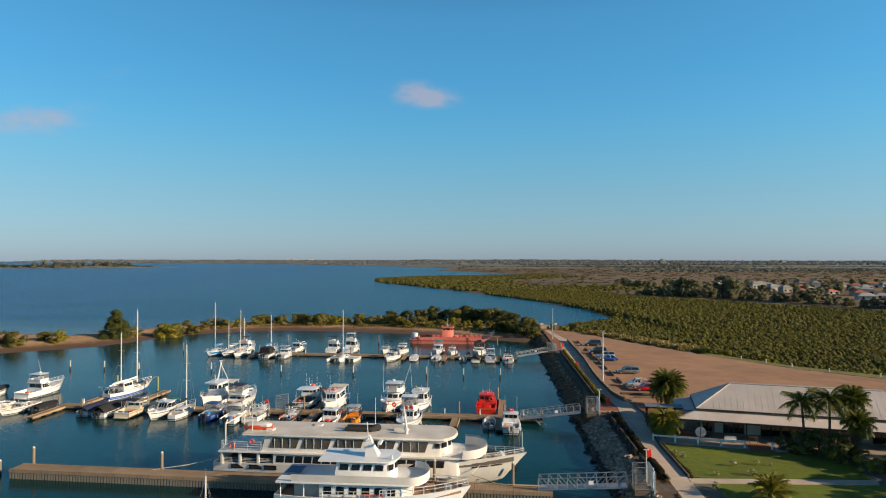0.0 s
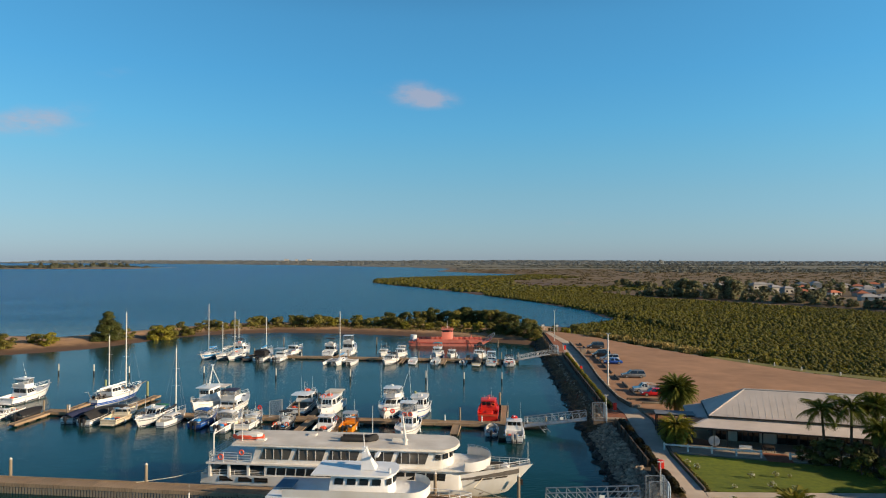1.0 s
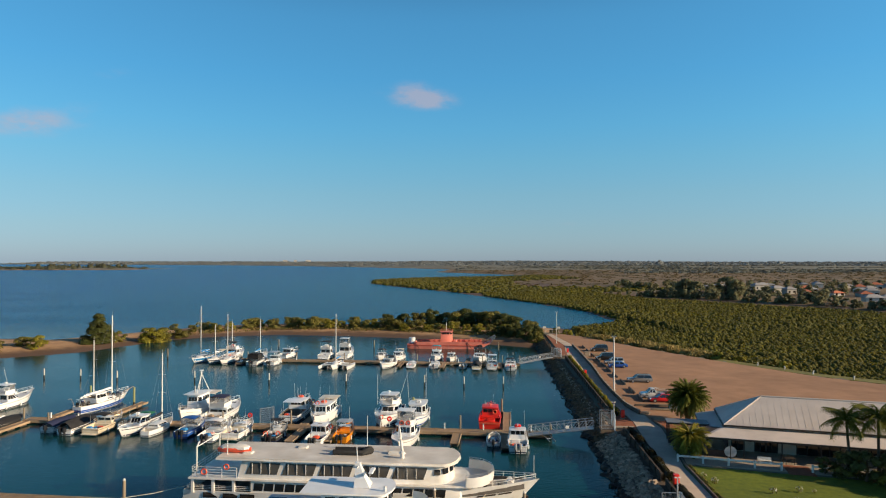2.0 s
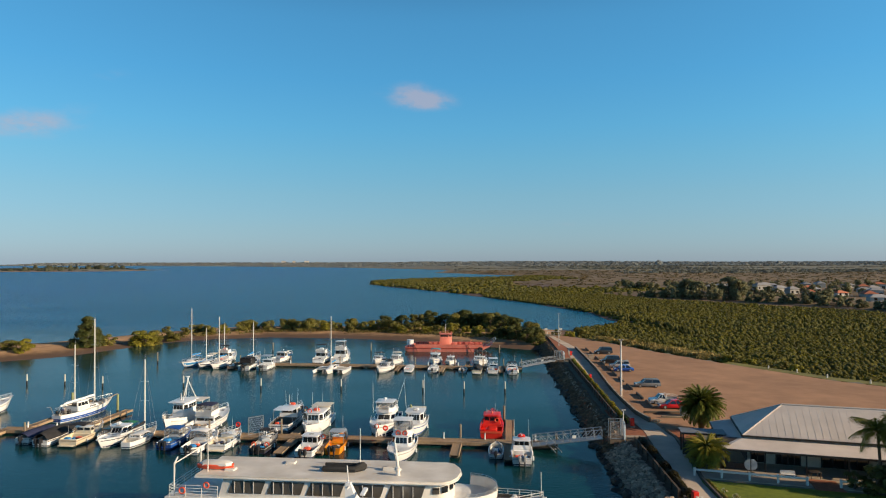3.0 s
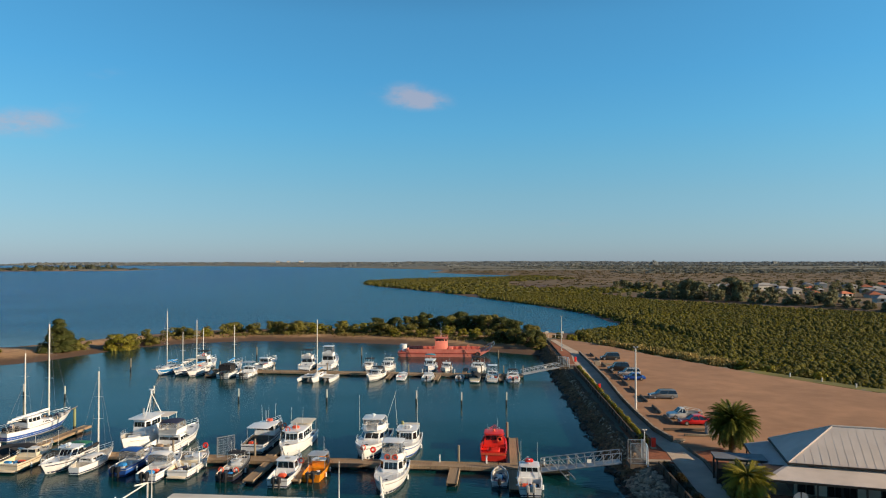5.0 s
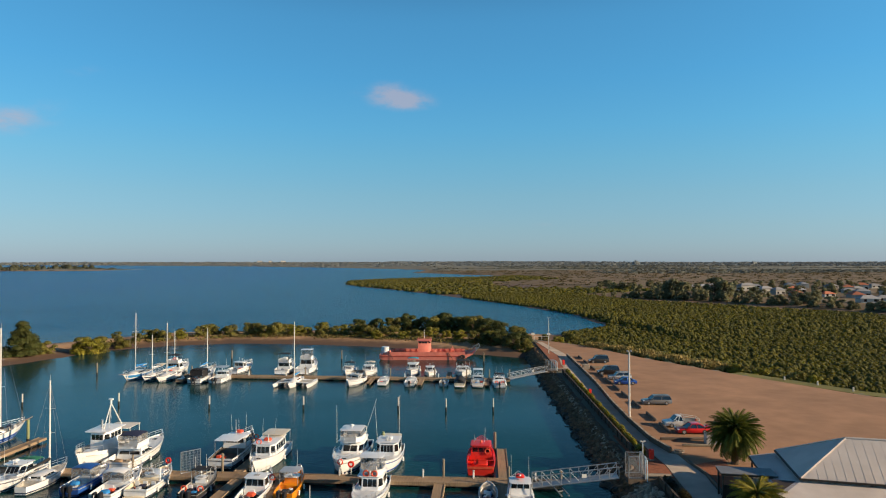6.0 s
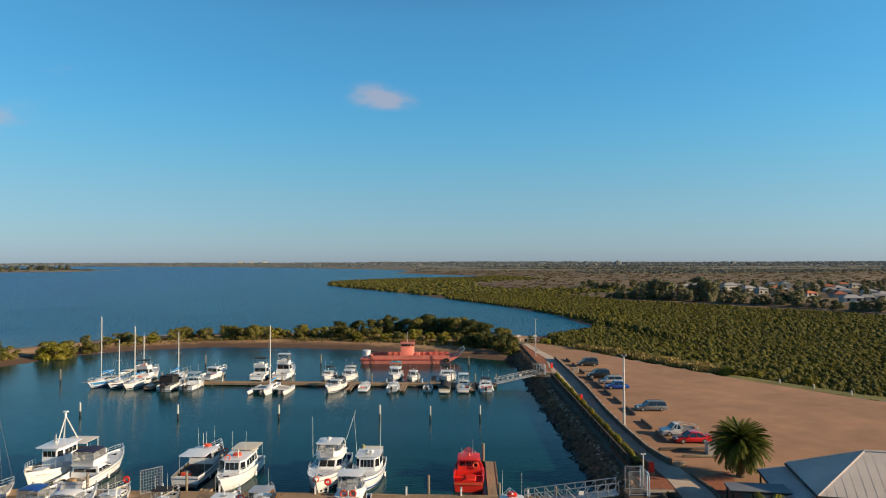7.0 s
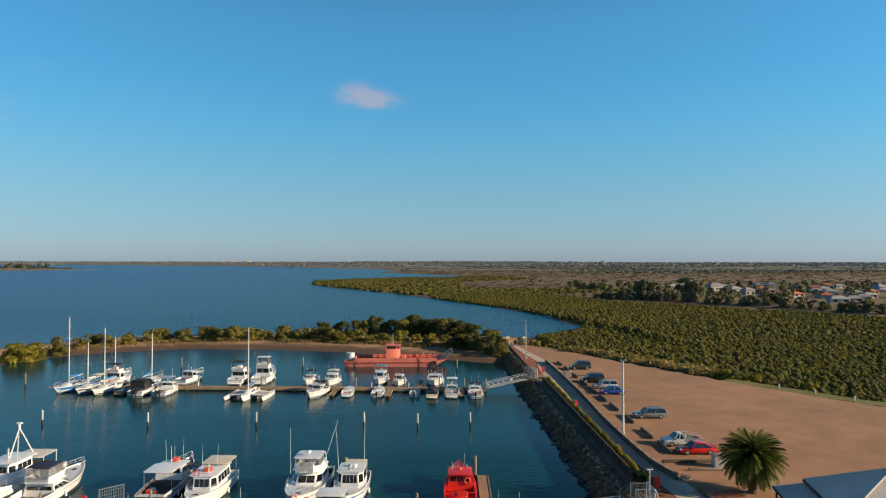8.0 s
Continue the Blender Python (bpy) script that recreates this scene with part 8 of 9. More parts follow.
# ---- jetties, piles and gangways ----
def jetty(name, label, x0, x1, y_at0, slope, width, z, pontoon=True, section=4.0, skirt=False):
    """A walkway along x, its centre line at y_at0 + slope * x; deck sections, kerbs and floats are its parts."""
    j = thing(name, pose(0, 0, 0), label, "jetty")
    ang = math.degrees(math.atan(slope))
    n = max(1, round((x1 - x0) / section))
    d = (x1 - x0) / n / math.cos(radians(ang))
    deck = Shape().box(-d / 2 + 0.02, d / 2 - 0.02, -width / 2, width / 2, -0.12, 0).mesh("deck_section", M_JETTY, 0)
    kerb = Shape().box(-d / 2 + 0.02, d / 2 - 0.02, -width / 2 - 0.05, -width / 2 + 0.12, -0.32, 0.07).mesh("kerb_beam", M_JETTY, 0)
    flt = Shape().rbox(-d * 0.36, d * 0.36, -width / 2 + 0.15, width / 2 - 0.15, -z - 0.3, -0.12, 0.1).mesh("float", M_JETTYDARK)
    board = Shape().box(-0.11, 0.11, -0.06, 0.06, -z - 0.3, -0.1).mesh("fender_board", M_PILE, 0)
    for i in range(n):
        x = x0 + (x1 - x0) * (i + 0.5) / n
        m = pose(x, y_at0 + slope * x, z, 0, 0, ang)
        for nm, me, turn in (("deck_section", deck, 0), ("kerb_beam", kerb, 0), ("kerb_beam", kerb, 180), ("float", flt, 0)):
            if nm == "float" and not pontoon:
                continue
            ob = new(nm, me)
            ob.parent = j
            ob.matrix_basis = m @ pose(0, 0, 0, 0, 0, turn)
        if skirt:
            for k in range(12):
                ob = new("fender_board", board)
                ob.parent = j
                ob.matrix_basis = m @ pose(-d / 2 + d * (k + 0.5) / 12, -width / 2 + 0.05, 0)
    return j


MID = lambda x: 103.35 - 0.102 * x
FAR = lambda x: 165.3 - 0.105 * x
NEAR = lambda x: 70.45 - 0.113 * x
jetty("middle_jetty", "weathered timber pontoon jetty with boats on both sides", -64.0, 15.5, MID(0), -0.102, 1.85, 0.55)
jetty("far_jetty", "long timber pontoon jetty at the far end of the basin", -50.0, 18.5, FAR(0), -0.105, 1.9, 0.5)
jetty("near_jetty", "wide weathered timber jetty beside the ferries", -49.0, 12.0, NEAR(0), -0.113, 2.05, 1.05, False, 4.0, True)
jetty("jetty_bay", "separate stretch of weathered timber pontoon", -92.0, -66.0, MID(0) - 0.4, -0.102, 1.8, 0.5)


def finger(x, y0, y1, w=1.1, z=0.5, material=M_JETTY, label="narrow timber finger pontoon"):
    f = thing("finger_pontoon", pose(x, y0, z, 0, 0, -5.7), label, "pontoon", "finger pontoons")
    L = y1 - y0
    part("deck", Shape().box(-w / 2, w / 2, min(0, L), max(0, L), -0.1, 0), material, f, smooth=0)
    for s in (-1, 1):
        part("kerb_beam", Shape().box(s * w / 2 - 0.06, s * w / 2 + 0.06, min(0, L), max(0, L), -0.28, 0.05), material, f, smooth=0)
    for k in range(3):
        y = L * (0.15 + 0.33 * k)
        part("float", Shape().rbox(-w / 2 + 0.1, w / 2 - 0.1, y - 0.7, y + 0.7, -z - 0.25, -0.1, 0.08), M_JETTYDARK, f)
    return f


for x, l0, l1 in ((-61.0, 1.1, 15.5), (-52.6, 1.1, 13.5), (-37.9, 1.1, 11), (-20.6, 1.1, 10), (-4.9, 1.1, 11.5), (9.6, 1.1, 12.5)):
    finger(x, MID(x) + l0, MID(x) + l1, 1.1, 0.5, M_JETTYDARK if x == -37.9 else M_JETTY, "dark narrow finger pontoon" if x == -37.9 else "narrow timber finger pontoon")
for x, l in ((-63.2, 8.5), (-20.0, 7.5), (-14.9, 7), (2.4, 6.2), (9.2, 7.5)):
    finger(x, MID(x) - 1.1, MID(x) - l)
for x, l in ((-9.5, -6.5), (0.6, -7), (13.8, -6.5), (-26.8, 9), (-13.2, 8), (6.0, 8)):
    finger(x, FAR(x) + (0.9 if l > 0 else -0.9), FAR(x) + l, 0.8)

def pile(x, y, h, material=M_PILE, r=0.16, cap=False, group="mooring piles", weed=0.55, label="weathered timber mooring pile"):
    p = thing("mooring_pile", pose(x, y, 0), label, "pile", group)
    part("shaft", Shape().tube((0, 0, weed), (0, 0, h), r, r * 0.94, 9), material, p)
    part("weed_band", Shape().tube((0, 0, -1.0), (0, 0, weed), r * 1.04, r * 1.02, 9), M_WEED, p, "dark weed at the waterline")
    if cap:
        part("cap", Shape().tube((0, 0, h), (0, 0, h + 0.22), r * 1.1, 0.02, 9), M_PILEWHITE, p, "white cone cap")
    return p


for x, y in ((-84, 146.5), (-76, 146.0), (-67.2, 143.8), (-51.2, 144.0), (-35, 141.2), (-19.2, 140.2), (-3.4, 139.0), (4.45, 137.6), (12.2, 137.6)):
    pile(x, y, 2.15, M_PILEWHITE, 0.14, weed=0.75, label="pale mooring pile with a weedy foot in the basin")
for x, y in ((-69.7, 174.1), (-46.3, 193.0), (-19.2, 192.0), (15.4, 186.5), (-31, 178.0), (-1.2, 177)):
    pile(x, y, 2.6, M_PILE, 0.16)
for x, y, h, mt in ((-61.6, 123.6, 3.0, M_PILEGREEN), (-53.0, 121.6, 3.1, M_PILEGREEN), (-4.4, 114.2, 3.0, M_PILEGREEN), (9.9, 115.0, 2.6, M_PILE), (-20.2, 112.0, 2.8, M_PILE)):
    pile(x, y, h, mt, 0.19, label="stout treated-pine pile at a finger's end")
for x, s, h in ((-64.4, 0, 2.2), (-59.6, -1.2, 1.9), (-33.0, 1.3, 2.2), (-22.4, 1.3, 2.6), (2.9, 1.2, 2.5), (9.8, -1.2, 2.6), (15.8, 0.9, 1.6)):
    pile(x, MID(x) + s, h, M_PILE, 0.14)
for x, s, h in ((-47.6, 1.2, 2.9), (-31.7, 1.2, 2.9), (-0.4, 1.25, 3.2), (8.0, 0.9, 3.4), (-51, 0, 1.6)):
    pile(x, NEAR(x) + s, h, M_PILE, 0.17, cap=True)
for x in (-48.5, -36, -24, -6, 3.2, 9.8, 14.5, 18.6):
    pile(x, FAR(x) + 1.1, 2.3, M_PILE, 0.13)


def power_pedestal(x, y, z):
    p = thing("power_pedestal", pose(x, y, z), "small white power pedestal on the jetty", "pedestal", "power pedestals")
    part("post", Shape().rbox(-0.09, 0.09, -0.09, 0.09, 0, 0.75, 0.03), M_GEL, p)
    part("lamp_head", Shape().rbox(-0.11, 0.11, -0.11, 0.11, 0.75, 0.9, 0.04), M_GREYMET, p)


for x in (-60.5, -56, -47.6, -38.6, -30.6, -24.8, -18.8, -8.8, 0.6, 6.2, 13):
    power_pedestal(x, MID(x) + 0.85, 0.55)
for x in (-45, -36, -28, -14, -3, 4, 12):
    power_pedestal(x, FAR(x) + 0.7, 0.5)


def gangway(a, b, w=1.5, h=1.15, bays=9, label="galvanised steel gangway bridge with truss sides"):
    A, Bv = Vector(a), Vector(b)
    g_ = thing("gangway", Matrix.Translation(A), label, "gangway", "gangways")
    d = Bv - A
    side = Vector((-d.y, d.x, 0)).normalized() * w / 2
    up = Vector((0, 0, h))
    q = [tuple(-side), tuple(d - side), tuple(d + side), tuple(side)]
    part("walkway", Shape().add(q + [tuple(Vector(p) - Vector((0, 0, 0.1))) for p in q], [(0, 1, 2, 3), (7, 6, 5, 4), (0, 4, 5, 1), (1, 5, 6, 2), (2, 6, 7, 3), (3, 7, 4, 0)]), M_METAL, g_, smooth=0)
    for s in (-1, 1):
        o = side * s
        part("top_chord", Shape().tube(o + up, d + o + up, 0.055), M_METAL, g_)
        part("bottom_chord", Shape().tube(o, d + o, 0.065), M_METAL, g_)
        for i in range(bays + 1):
            p = d * (i / bays) + o
            part("upright", Shape().tube(p, p + up, 0.04), M_METAL, g_)
            if i < bays:
                p2 = d * ((i + 1) / bays) + o
                part("brace", Shape().tube(p + (up if i < bays / 2 else Vector()), p2 + (Vector() if i < bays / 2 else up), 0.032), M_METAL, g_)
    part("sign_plate", Shape().box(-0.25, 0.25, -0.02, 0.02, 0, 0.4, Matrix.Translation(d * 0.6 - side * 1.08 + Vector((0, 0, 0.45)))), M_WHITE, g_, smooth=0)
    return g_


M_WINGPIPE = surface("pale_blue_pipe", (0.42, 0.52, 0.60), (0.36, 0.45, 0.52), scale=2, rough=0.5)


def security_gate(x, y, turn, w=1.7, l=1.7, h=2.3):
    g_ = thing("security_gate", pose(x, y, 1.83, 0, 0, turn), "galvanised security cage at the head of a gangway", "gate", "security gates")
    for px in (-l / 2, l / 2):
        for py in (-w / 2, w / 2):
            part("post", Shape().tube((px, py, 0), (px, py, h), 0.05), M_METAL, g_)
    for py in (-w / 2, w / 2):
        for zr in (0.1, h):
            part("rail", Shape().tube((-l / 2, py, zr), (l / 2, py, zr), 0.04), M_METAL, g_)
        bars = Shape()
        for i in range(17):
            xx = -l / 2 + l * i / 16
            bars.tube((xx, py, 0.1), (xx, py, h), 0.008, None, 4)
        part("mesh_panel", bars, M_METAL, g_)
    bars = Shape()
    for i in range(15):
        yy = -w / 2 + w * i / 14
        bars.tube((l / 2, yy, 0.1), (l / 2, yy, h), 0.009, None, 4)
    part("gate_leaf", bars.tube((l / 2, -w / 2, h), (l / 2, w / 2, h), 0.04).tube((l / 2, -w / 2, 1.1), (l / 2, w / 2, 1.1), 0.04), M_METAL, g_)
    for s in (-1, 1):
        part("wing_panel", Shape().path([(l / 2, s * (w / 2 + 0.05), 0), (l / 2, s * (w / 2 + 0.05), h), (l / 2, s * (w / 2 + 0.7), h - 0.15), (l / 2, s * (w / 2 + 0.85), h - 0.6), (l / 2, s * (w / 2 + 0.85), 0)], 0.055, 8), M_WINGPIPE, g_, "pale blue steel wing frame")
    return g_


gangway((10.6, 69.6, 1.1), (19.4, 67.9, 1.95))
gangway((12.3, 100.9, 0.62), (21.2, 99.7, 1.95))
gangway((18.2, 162.6, 0.8), (26.4, 165.6, 1.8), 1.2, 0.95, 8, "pale steel gangway to the far jetty")
security_gate(*SW(-0.9, 67.6), -6)
security_gate(*SW(-0.9, 99.8), -6)
security_gate(*SW(-0.9, 166.5), 10, 1.5, 1.6, 2.0)
# dark steel support of the middle gangway's float, and the boat rack on the jetty
rack = thing("boarding_frame", pose(14.9, 101.2, 0), "grey steel float frame under the gangway", "frame")
part("beam", Shape().tube((-2.5, 1.2, 0.45), (0.3, 1.0, 0.45), 0.18), M_JETTYDARK, rack)
part("ladder", Shape().path([(-0.9, 0.8, 0.9), (0.1, -2.6, 0.25)], 0.07).path([(-0.1, 0.9, 0.9), (0.9, -2.4, 0.25)], 0.07).tube((-0.5, -0.6, 0.6), (0.4, -0.4, 0.6), 0.05).tube((-0.2, -1.6, 0.4), (0.7, -1.4, 0.4), 0.05), M_METAL, rack)
scr = thing("mesh_screen", pose(-26.0, MID(-26) + 0.9, 0.55, 0, 0, 40), "leaning rusty mesh gate on the jetty", "gate")
part("frame", Shape().path([(-1.1, 0, 0), (-1.1, 0, 2.4), (1.1, 0, 2.4), (1.1, 0, 0), (-1.1, 0, 0)], 0.05), M_METAL, scr)
bars = Shape()
for i in range(1, 14):
    bars.tube((-1.1 + 2.2 * i / 14, 0, 0), (-1.1 + 2.2 * i / 14, 0, 2.4), 0.018, None, 4)
for i in range(1, 8):
    bars.tube((-1.1, 0, 0.3 * i), (1.1, 0, 0.3 * i), 0.015, None, 4)
part("mesh_panel", bars, M_METAL, scr)
for x, y, zz in ((-7.5, MID(-7.5) + 0.9, 0.56), (-28.6, MID(-28.6) + 0.9, 0.56)):
    b_ = thing("lifebuoy_stand", pose(x, y, zz), "red lifebuoy on a post on the jetty", "lifebuoy", "lifebuoys")
    part("post", Shape().tube((0, 0, 0), (0, 0, 1.5), 0.05), M_WHITE, b_)
    part("ring", Shape().torus((0, -0.08, 1.25), (0, 1, 0), 0.27, 0.11), M_RED, b_, "red and white ring")
# mooring lines from the ferry
rope = thing("mooring_rope", pose(0, 0, 0), "pale mooring rope from ferry to jetty", "rope")
part("line", Shape().path([(-25.2, 77.4, 1.9), (-29, 75.9, 1.35), (-32.6, 74.9, 1.1)], 0.035), M_CREAM, rope)
part("line", Shape().path([(5.0, 73.9, 2.4), (3.6, 72.4, 1.5), (6.4, 70.6, 1.12), (9.0, 70.0, 1.2), (11.2, 69.9, 1.15)], 0.035), M_CREAM, rope)

tub = thing("fish_bin", pose(-5.7, MID(-5.7) + 0.5, 0.56, 0, 0, -6), "light blue plastic fish bin on the jetty", "bin")
part("tub", Shape().rbox(-0.55, 0.55, -0.35, 0.35, 0, 0.6, 0.08), M_TEAL, tub)
part("rim", Shape().rbox(-0.6, 0.6, -0.4, 0.4, 0.56, 0.66, 0.06), M_TEAL, tub)
# ---- clubhouse ----
def clubhouse():
    b = thing("clubhouse", pose(31.6, 87.2, 0, 0, 0, -16.2), "single-storey clubhouse with a pale corrugated hip roof and wide verandah", "building")
    X1, EY, EB, RX, RY, ZE, ZR = 33.0, 3.2, 12.2, 7.3, 6.7, 4.92, 7.95
    LX = 2.5
    walls = Shape()
    walls.box(3.0, X1 - 3, 3.6, 3.8, 1.7, 4.9).box(3.0, X1 - 3, 11.6, 11.8, 1.7, 4.9).box(3.0, 3.2, 3.8, 11.6, 1.7, 4.9).box(X1 - 3.2, X1 - 3, 3.8, 11.6, 1.7, 4.9)
    wall = part("wall", walls, M_WALL, b, smooth=0)
    part("side_wall", Shape().box(2.94, 3.0, 3.5, 11.8, 1.7, 4.7), M_BRICKDARK, b, "dark brick side wall", smooth=0)
    # glazed openings with frames between cream panels
    for x, w, h0 in ((3.4, 1.4, 1.85), (6.0, 1.2, 1.8), (7.3, 1.2, 1.8), (10.6, 2.3, 1.8), (13.0, 2.2, 1.8), (17.2, 2.4, 2.4), (20.2, 2.4, 2.4), (23.6, 1.9, 1.8), (26.4, 2.4, 2.4)):
        win = part("window", Shape().box(x, x + w, 3.54, 3.62, h0, 4.2), M_WINDOW, b, "dark glazed door and window", smooth=0)
        fr = Shape()
        for xx in (x, x + w / 2, x + w):
            fr.box(xx - 0.05, xx + 0.05, 3.48, 3.56, h0, 4.25)
        fr.box(x, x + w, 3.48, 3.56, 4.15, 4.28)
        part("window_frame", fr, M_FASCIA, win, smooth=0)
    part("clerestory", Shape().box(LX + 0.3, X1 - LX - 0.3, EY + 0.28, EY + 0.36, 4.55, 4.92).box(LX + 0.28, LX + 0.36, EY + 0.3, EB - 0.3, 4.55, 4.92), M_WALL, b, smooth=0)

    def sheet(name, pts, t=0.05):
        v = [tuple(p) for p in pts]
        n = (Vector(v[1]) - Vector(v[0])).cross(Vector(v[2]) - Vector(v[0])).normalized() * t
        k = len(v)
        sh = Shape().add(v + [tuple(Vector(p) - n) for p in v], [tuple(range(k)), tuple(range(2 * k - 1, k - 1, -1))] + [(i, k + i, k + (i + 1) % k, (i + 1) % k) for i in range(k)])
        return part(name, sh, M_ROOF, b, smooth=0)

    def rib(pts):
        part("roof_rib", Shape().tube(pts[0], pts[1], 0.016, None, 6), M_ROOF, b, smooth=0)

    # upper roof, front and back, in sheets of 1.52 m; the ends are hipped
    step, RXR = 1.52, X1 - RX
    xs = list(np.arange(LX, X1 - LX, step)) + [X1 - LX]
    cut = lambda x: max(0.0, min(1.0, (x - LX) / (RX - LX), (X1 - LX - x) / (X1 - LX - RXR)))
    for y0, inv in ((EY, 1), (EB, -1)):
        for a, c in zip(xs, xs[1:]):
            pa, pc = cut(a), cut(c)
            at = lambda x, f: (x, lerp(y0, RY, f), lerp(ZE, ZR, f))
            pts = [at(a, 0), at(c, 0), at(c, pc), at(a, pa)]
            if a < RX < c:
                pts = [at(a, 0), at(c, 0), at(c, 1), at(RX, 1), at(a, pa)]
            if a < RXR < c:
                pts = [at(a, 0), at(c, 0), at(c, pc), at(RXR, 1), at(a, 1)]
            pts = [p for i, p in enumerate(pts) if p != pts[i - 1]]
            sheet("roof_sheet", pts if inv > 0 else pts[::-1])
            for q in (0.5, 1.0):
                xx = lerp(a, c, q)
                f = cut(xx)
                if f > 0.05 and inv > 0:
                    rib([(xx, y0 - 0.02, ZE - 0.012), (xx, lerp(y0, RY, f), lerp(ZE, ZR, f) - 0.012)])
    sheet("hip_end", [(LX, EB, ZE), (LX, EY, ZE), (RX, RY, ZR)])
    sheet("hip_end", [(X1 - LX, EY, ZE), (X1 - LX, EB, ZE), (RXR, RY, ZR)])
    part("ridge_cap", Shape().tube((RX, RY, ZR + 0.02), (RXR, RY, ZR + 0.02), 0.10), M_ROOF, b)
    part("hip_cap", Shape().tube((LX, EY, ZE + 0.02), (RX, RY, ZR + 0.02), 0.09).tube((LX, EB, ZE + 0.02), (RX, RY, ZR + 0.02), 0.09), M_ROOF, b)
    part("gutter", Shape().box(LX - 0.1, X1 - LX + 0.1, EY - 0.14, EY + 0.02, ZE - 0.16, ZE).box(LX - 0.14, LX + 0.02, EY, EB, ZE - 0.16, ZE), M_FASCIA, b, smooth=0)
    # verandah roof: front and left side, mitred at the corner
    V0, V1 = 4.1, 4.62
    vx = [0.0, LX + 0.2] + list(np.arange(LX + 0.2 + step, X1, step)) + [X1]
    for a, c in zip(vx, vx[1:]):
        top_a = (max(a, LX + 0.2), EY + 0.3, V1)
        pts = [(a, 0, V0), (c, 0, V0), (c, EY + 0.3, V1)] + ([(a, EY + 0.3, V1)] if a > 0 else [])
        sheet("verandah_sheet", pts)
        for q in (0.5, 1.0):
            xx = lerp(a, c, q)
            f = min(1.0, xx / (LX + 0.2))
            rib([(xx, 0, V0 - 0.012), (xx, (EY + 0.3) * f, lerp(V0, V1, f) - 0.012)])
    sheet("verandah_sheet", [(0, 12.5, V0), (0, 0, V0), (LX + 0.2, EY + 0.3, V1), (LX + 0.2, 12.5, V1)])
    part("fascia", Shape().box(-0.04, X1, -0.07, 0.0, V0 - 0.22, V0 - 0.02).box(-0.07, 0.0, 0, 12.5, V0 - 0.22, V0 - 0.02), M_FASCIA, b, smooth=0)
    part("ceiling_lining", Shape().add([(0.1, 0.1, V0 - 0.1), (X1, 0.1, V0 - 0.1), (X1, 3.5, V1 - 0.1), (0.1, 3.5, V1 - 0.1)], [(3, 2, 1, 0)]), M_FASCIA, b, smooth=0)
    for x in np.arange(0.25, X1, 4.05):
        part("verandah_post", Shape().box(x - 0.07, x + 0.07, 0.15, 0.29, 1.7, V0 - 0.05), M_FASCIA, b, smooth=0)
    for y in (4.2, 8.2, 12.2):
        part("verandah_post", Shape().box(0.15, 0.29, y - 0.07, y + 0.07, 1.7, V0 - 0.05), M_FASCIA, b, smooth=0)
    for x in (8.3, 15.5):
        part("downpipe", Shape().tube((x, EY + 0.22, 4.6), (x, EY + 0.22, 4.9), 0.06), M_FASCIA, b)
    part("low_wall", Shape().box(0.2, 3.0, 0.4, 0.6, 1.7, 2.5), M_BRICKDARK, b, smooth=0)
    return b


clubhouse()

aw = thing("gate_shelter", pose(29.0, 92.6, 0, 0, 0, -12), "dark flat-roofed shelter over the garden gate", "shelter")
part("roof", Shape().box(0, 5.0, 0, 2.2, 4.2, 4.42), M_FASCIA, aw, smooth=0)
part("roof_sheet", Shape().box(-0.05, 5.05, -0.05, 2.25, 4.42, 4.47), surface("blue_grey_sheet", (0.20, 0.21, 0.23), (0.16, 0.17, 0.19), scale=1, rough=0.5), aw, smooth=0)
for x, y in ((0.2, 0.2), (0.2, 2.0), (2.4, 0.2), (2.4, 2.0)):
    part("post", Shape().box(x - 0.08, x + 0.08, y - 0.08, y + 0.08, 1.7, 4.2), M_FASCIA, aw, smooth=0)
part("gate", Shape().box(0.3, 2.3, 0.15, 0.22, 1.8, 3.3), M_FASCIA, aw, smooth=0)


def rail_fence(pts, label):
    f = thing("rail_fence", pose(0, 0, 0), label, "fence", "white fences")
    for (x0, y0), (x1, y1) in zip(pts, pts[1:]):
        L = math.hypot(x1 - x0, y1 - y0)
        n = max(1, round(L / 2.6))
        for i in range(n + 1):
            x, y = lerp(x0, x1, i / n), lerp(y0, y1, i / n)
            part("post", Shape().rbox(x - 0.10, x + 0.10, y - 0.10, y + 0.10, 1.7, 2.65, 0.03), M_WHITE, f)
        for z in (2.45,):
            m = pose(x0, y0, z, 0, 0, math.degrees(math.atan2(y1 - y0, x1 - x0)))
            part("rail", Shape().rbox(0, L, -0.08, 0.08, -0.09, 0.09, 0.03, m), M_WHITE, f)
    return f


rail_fence([(27.6, 85.1), (38.0, 82.0)], "low white post-and-rail fence along the lawn")
rail_fence([(41.0, 81.2), (46.4, 79.7)], "low white post-and-rail fence beside the brick entry")
slab("brick_entry", [(38.2, 80.6), (40.8, 79.9), (41.6, 83.2), (39.0, 84.0)], 1.5, 1.79, M_REDSOIL, "red brick entry path to the clubhouse", "footpath")

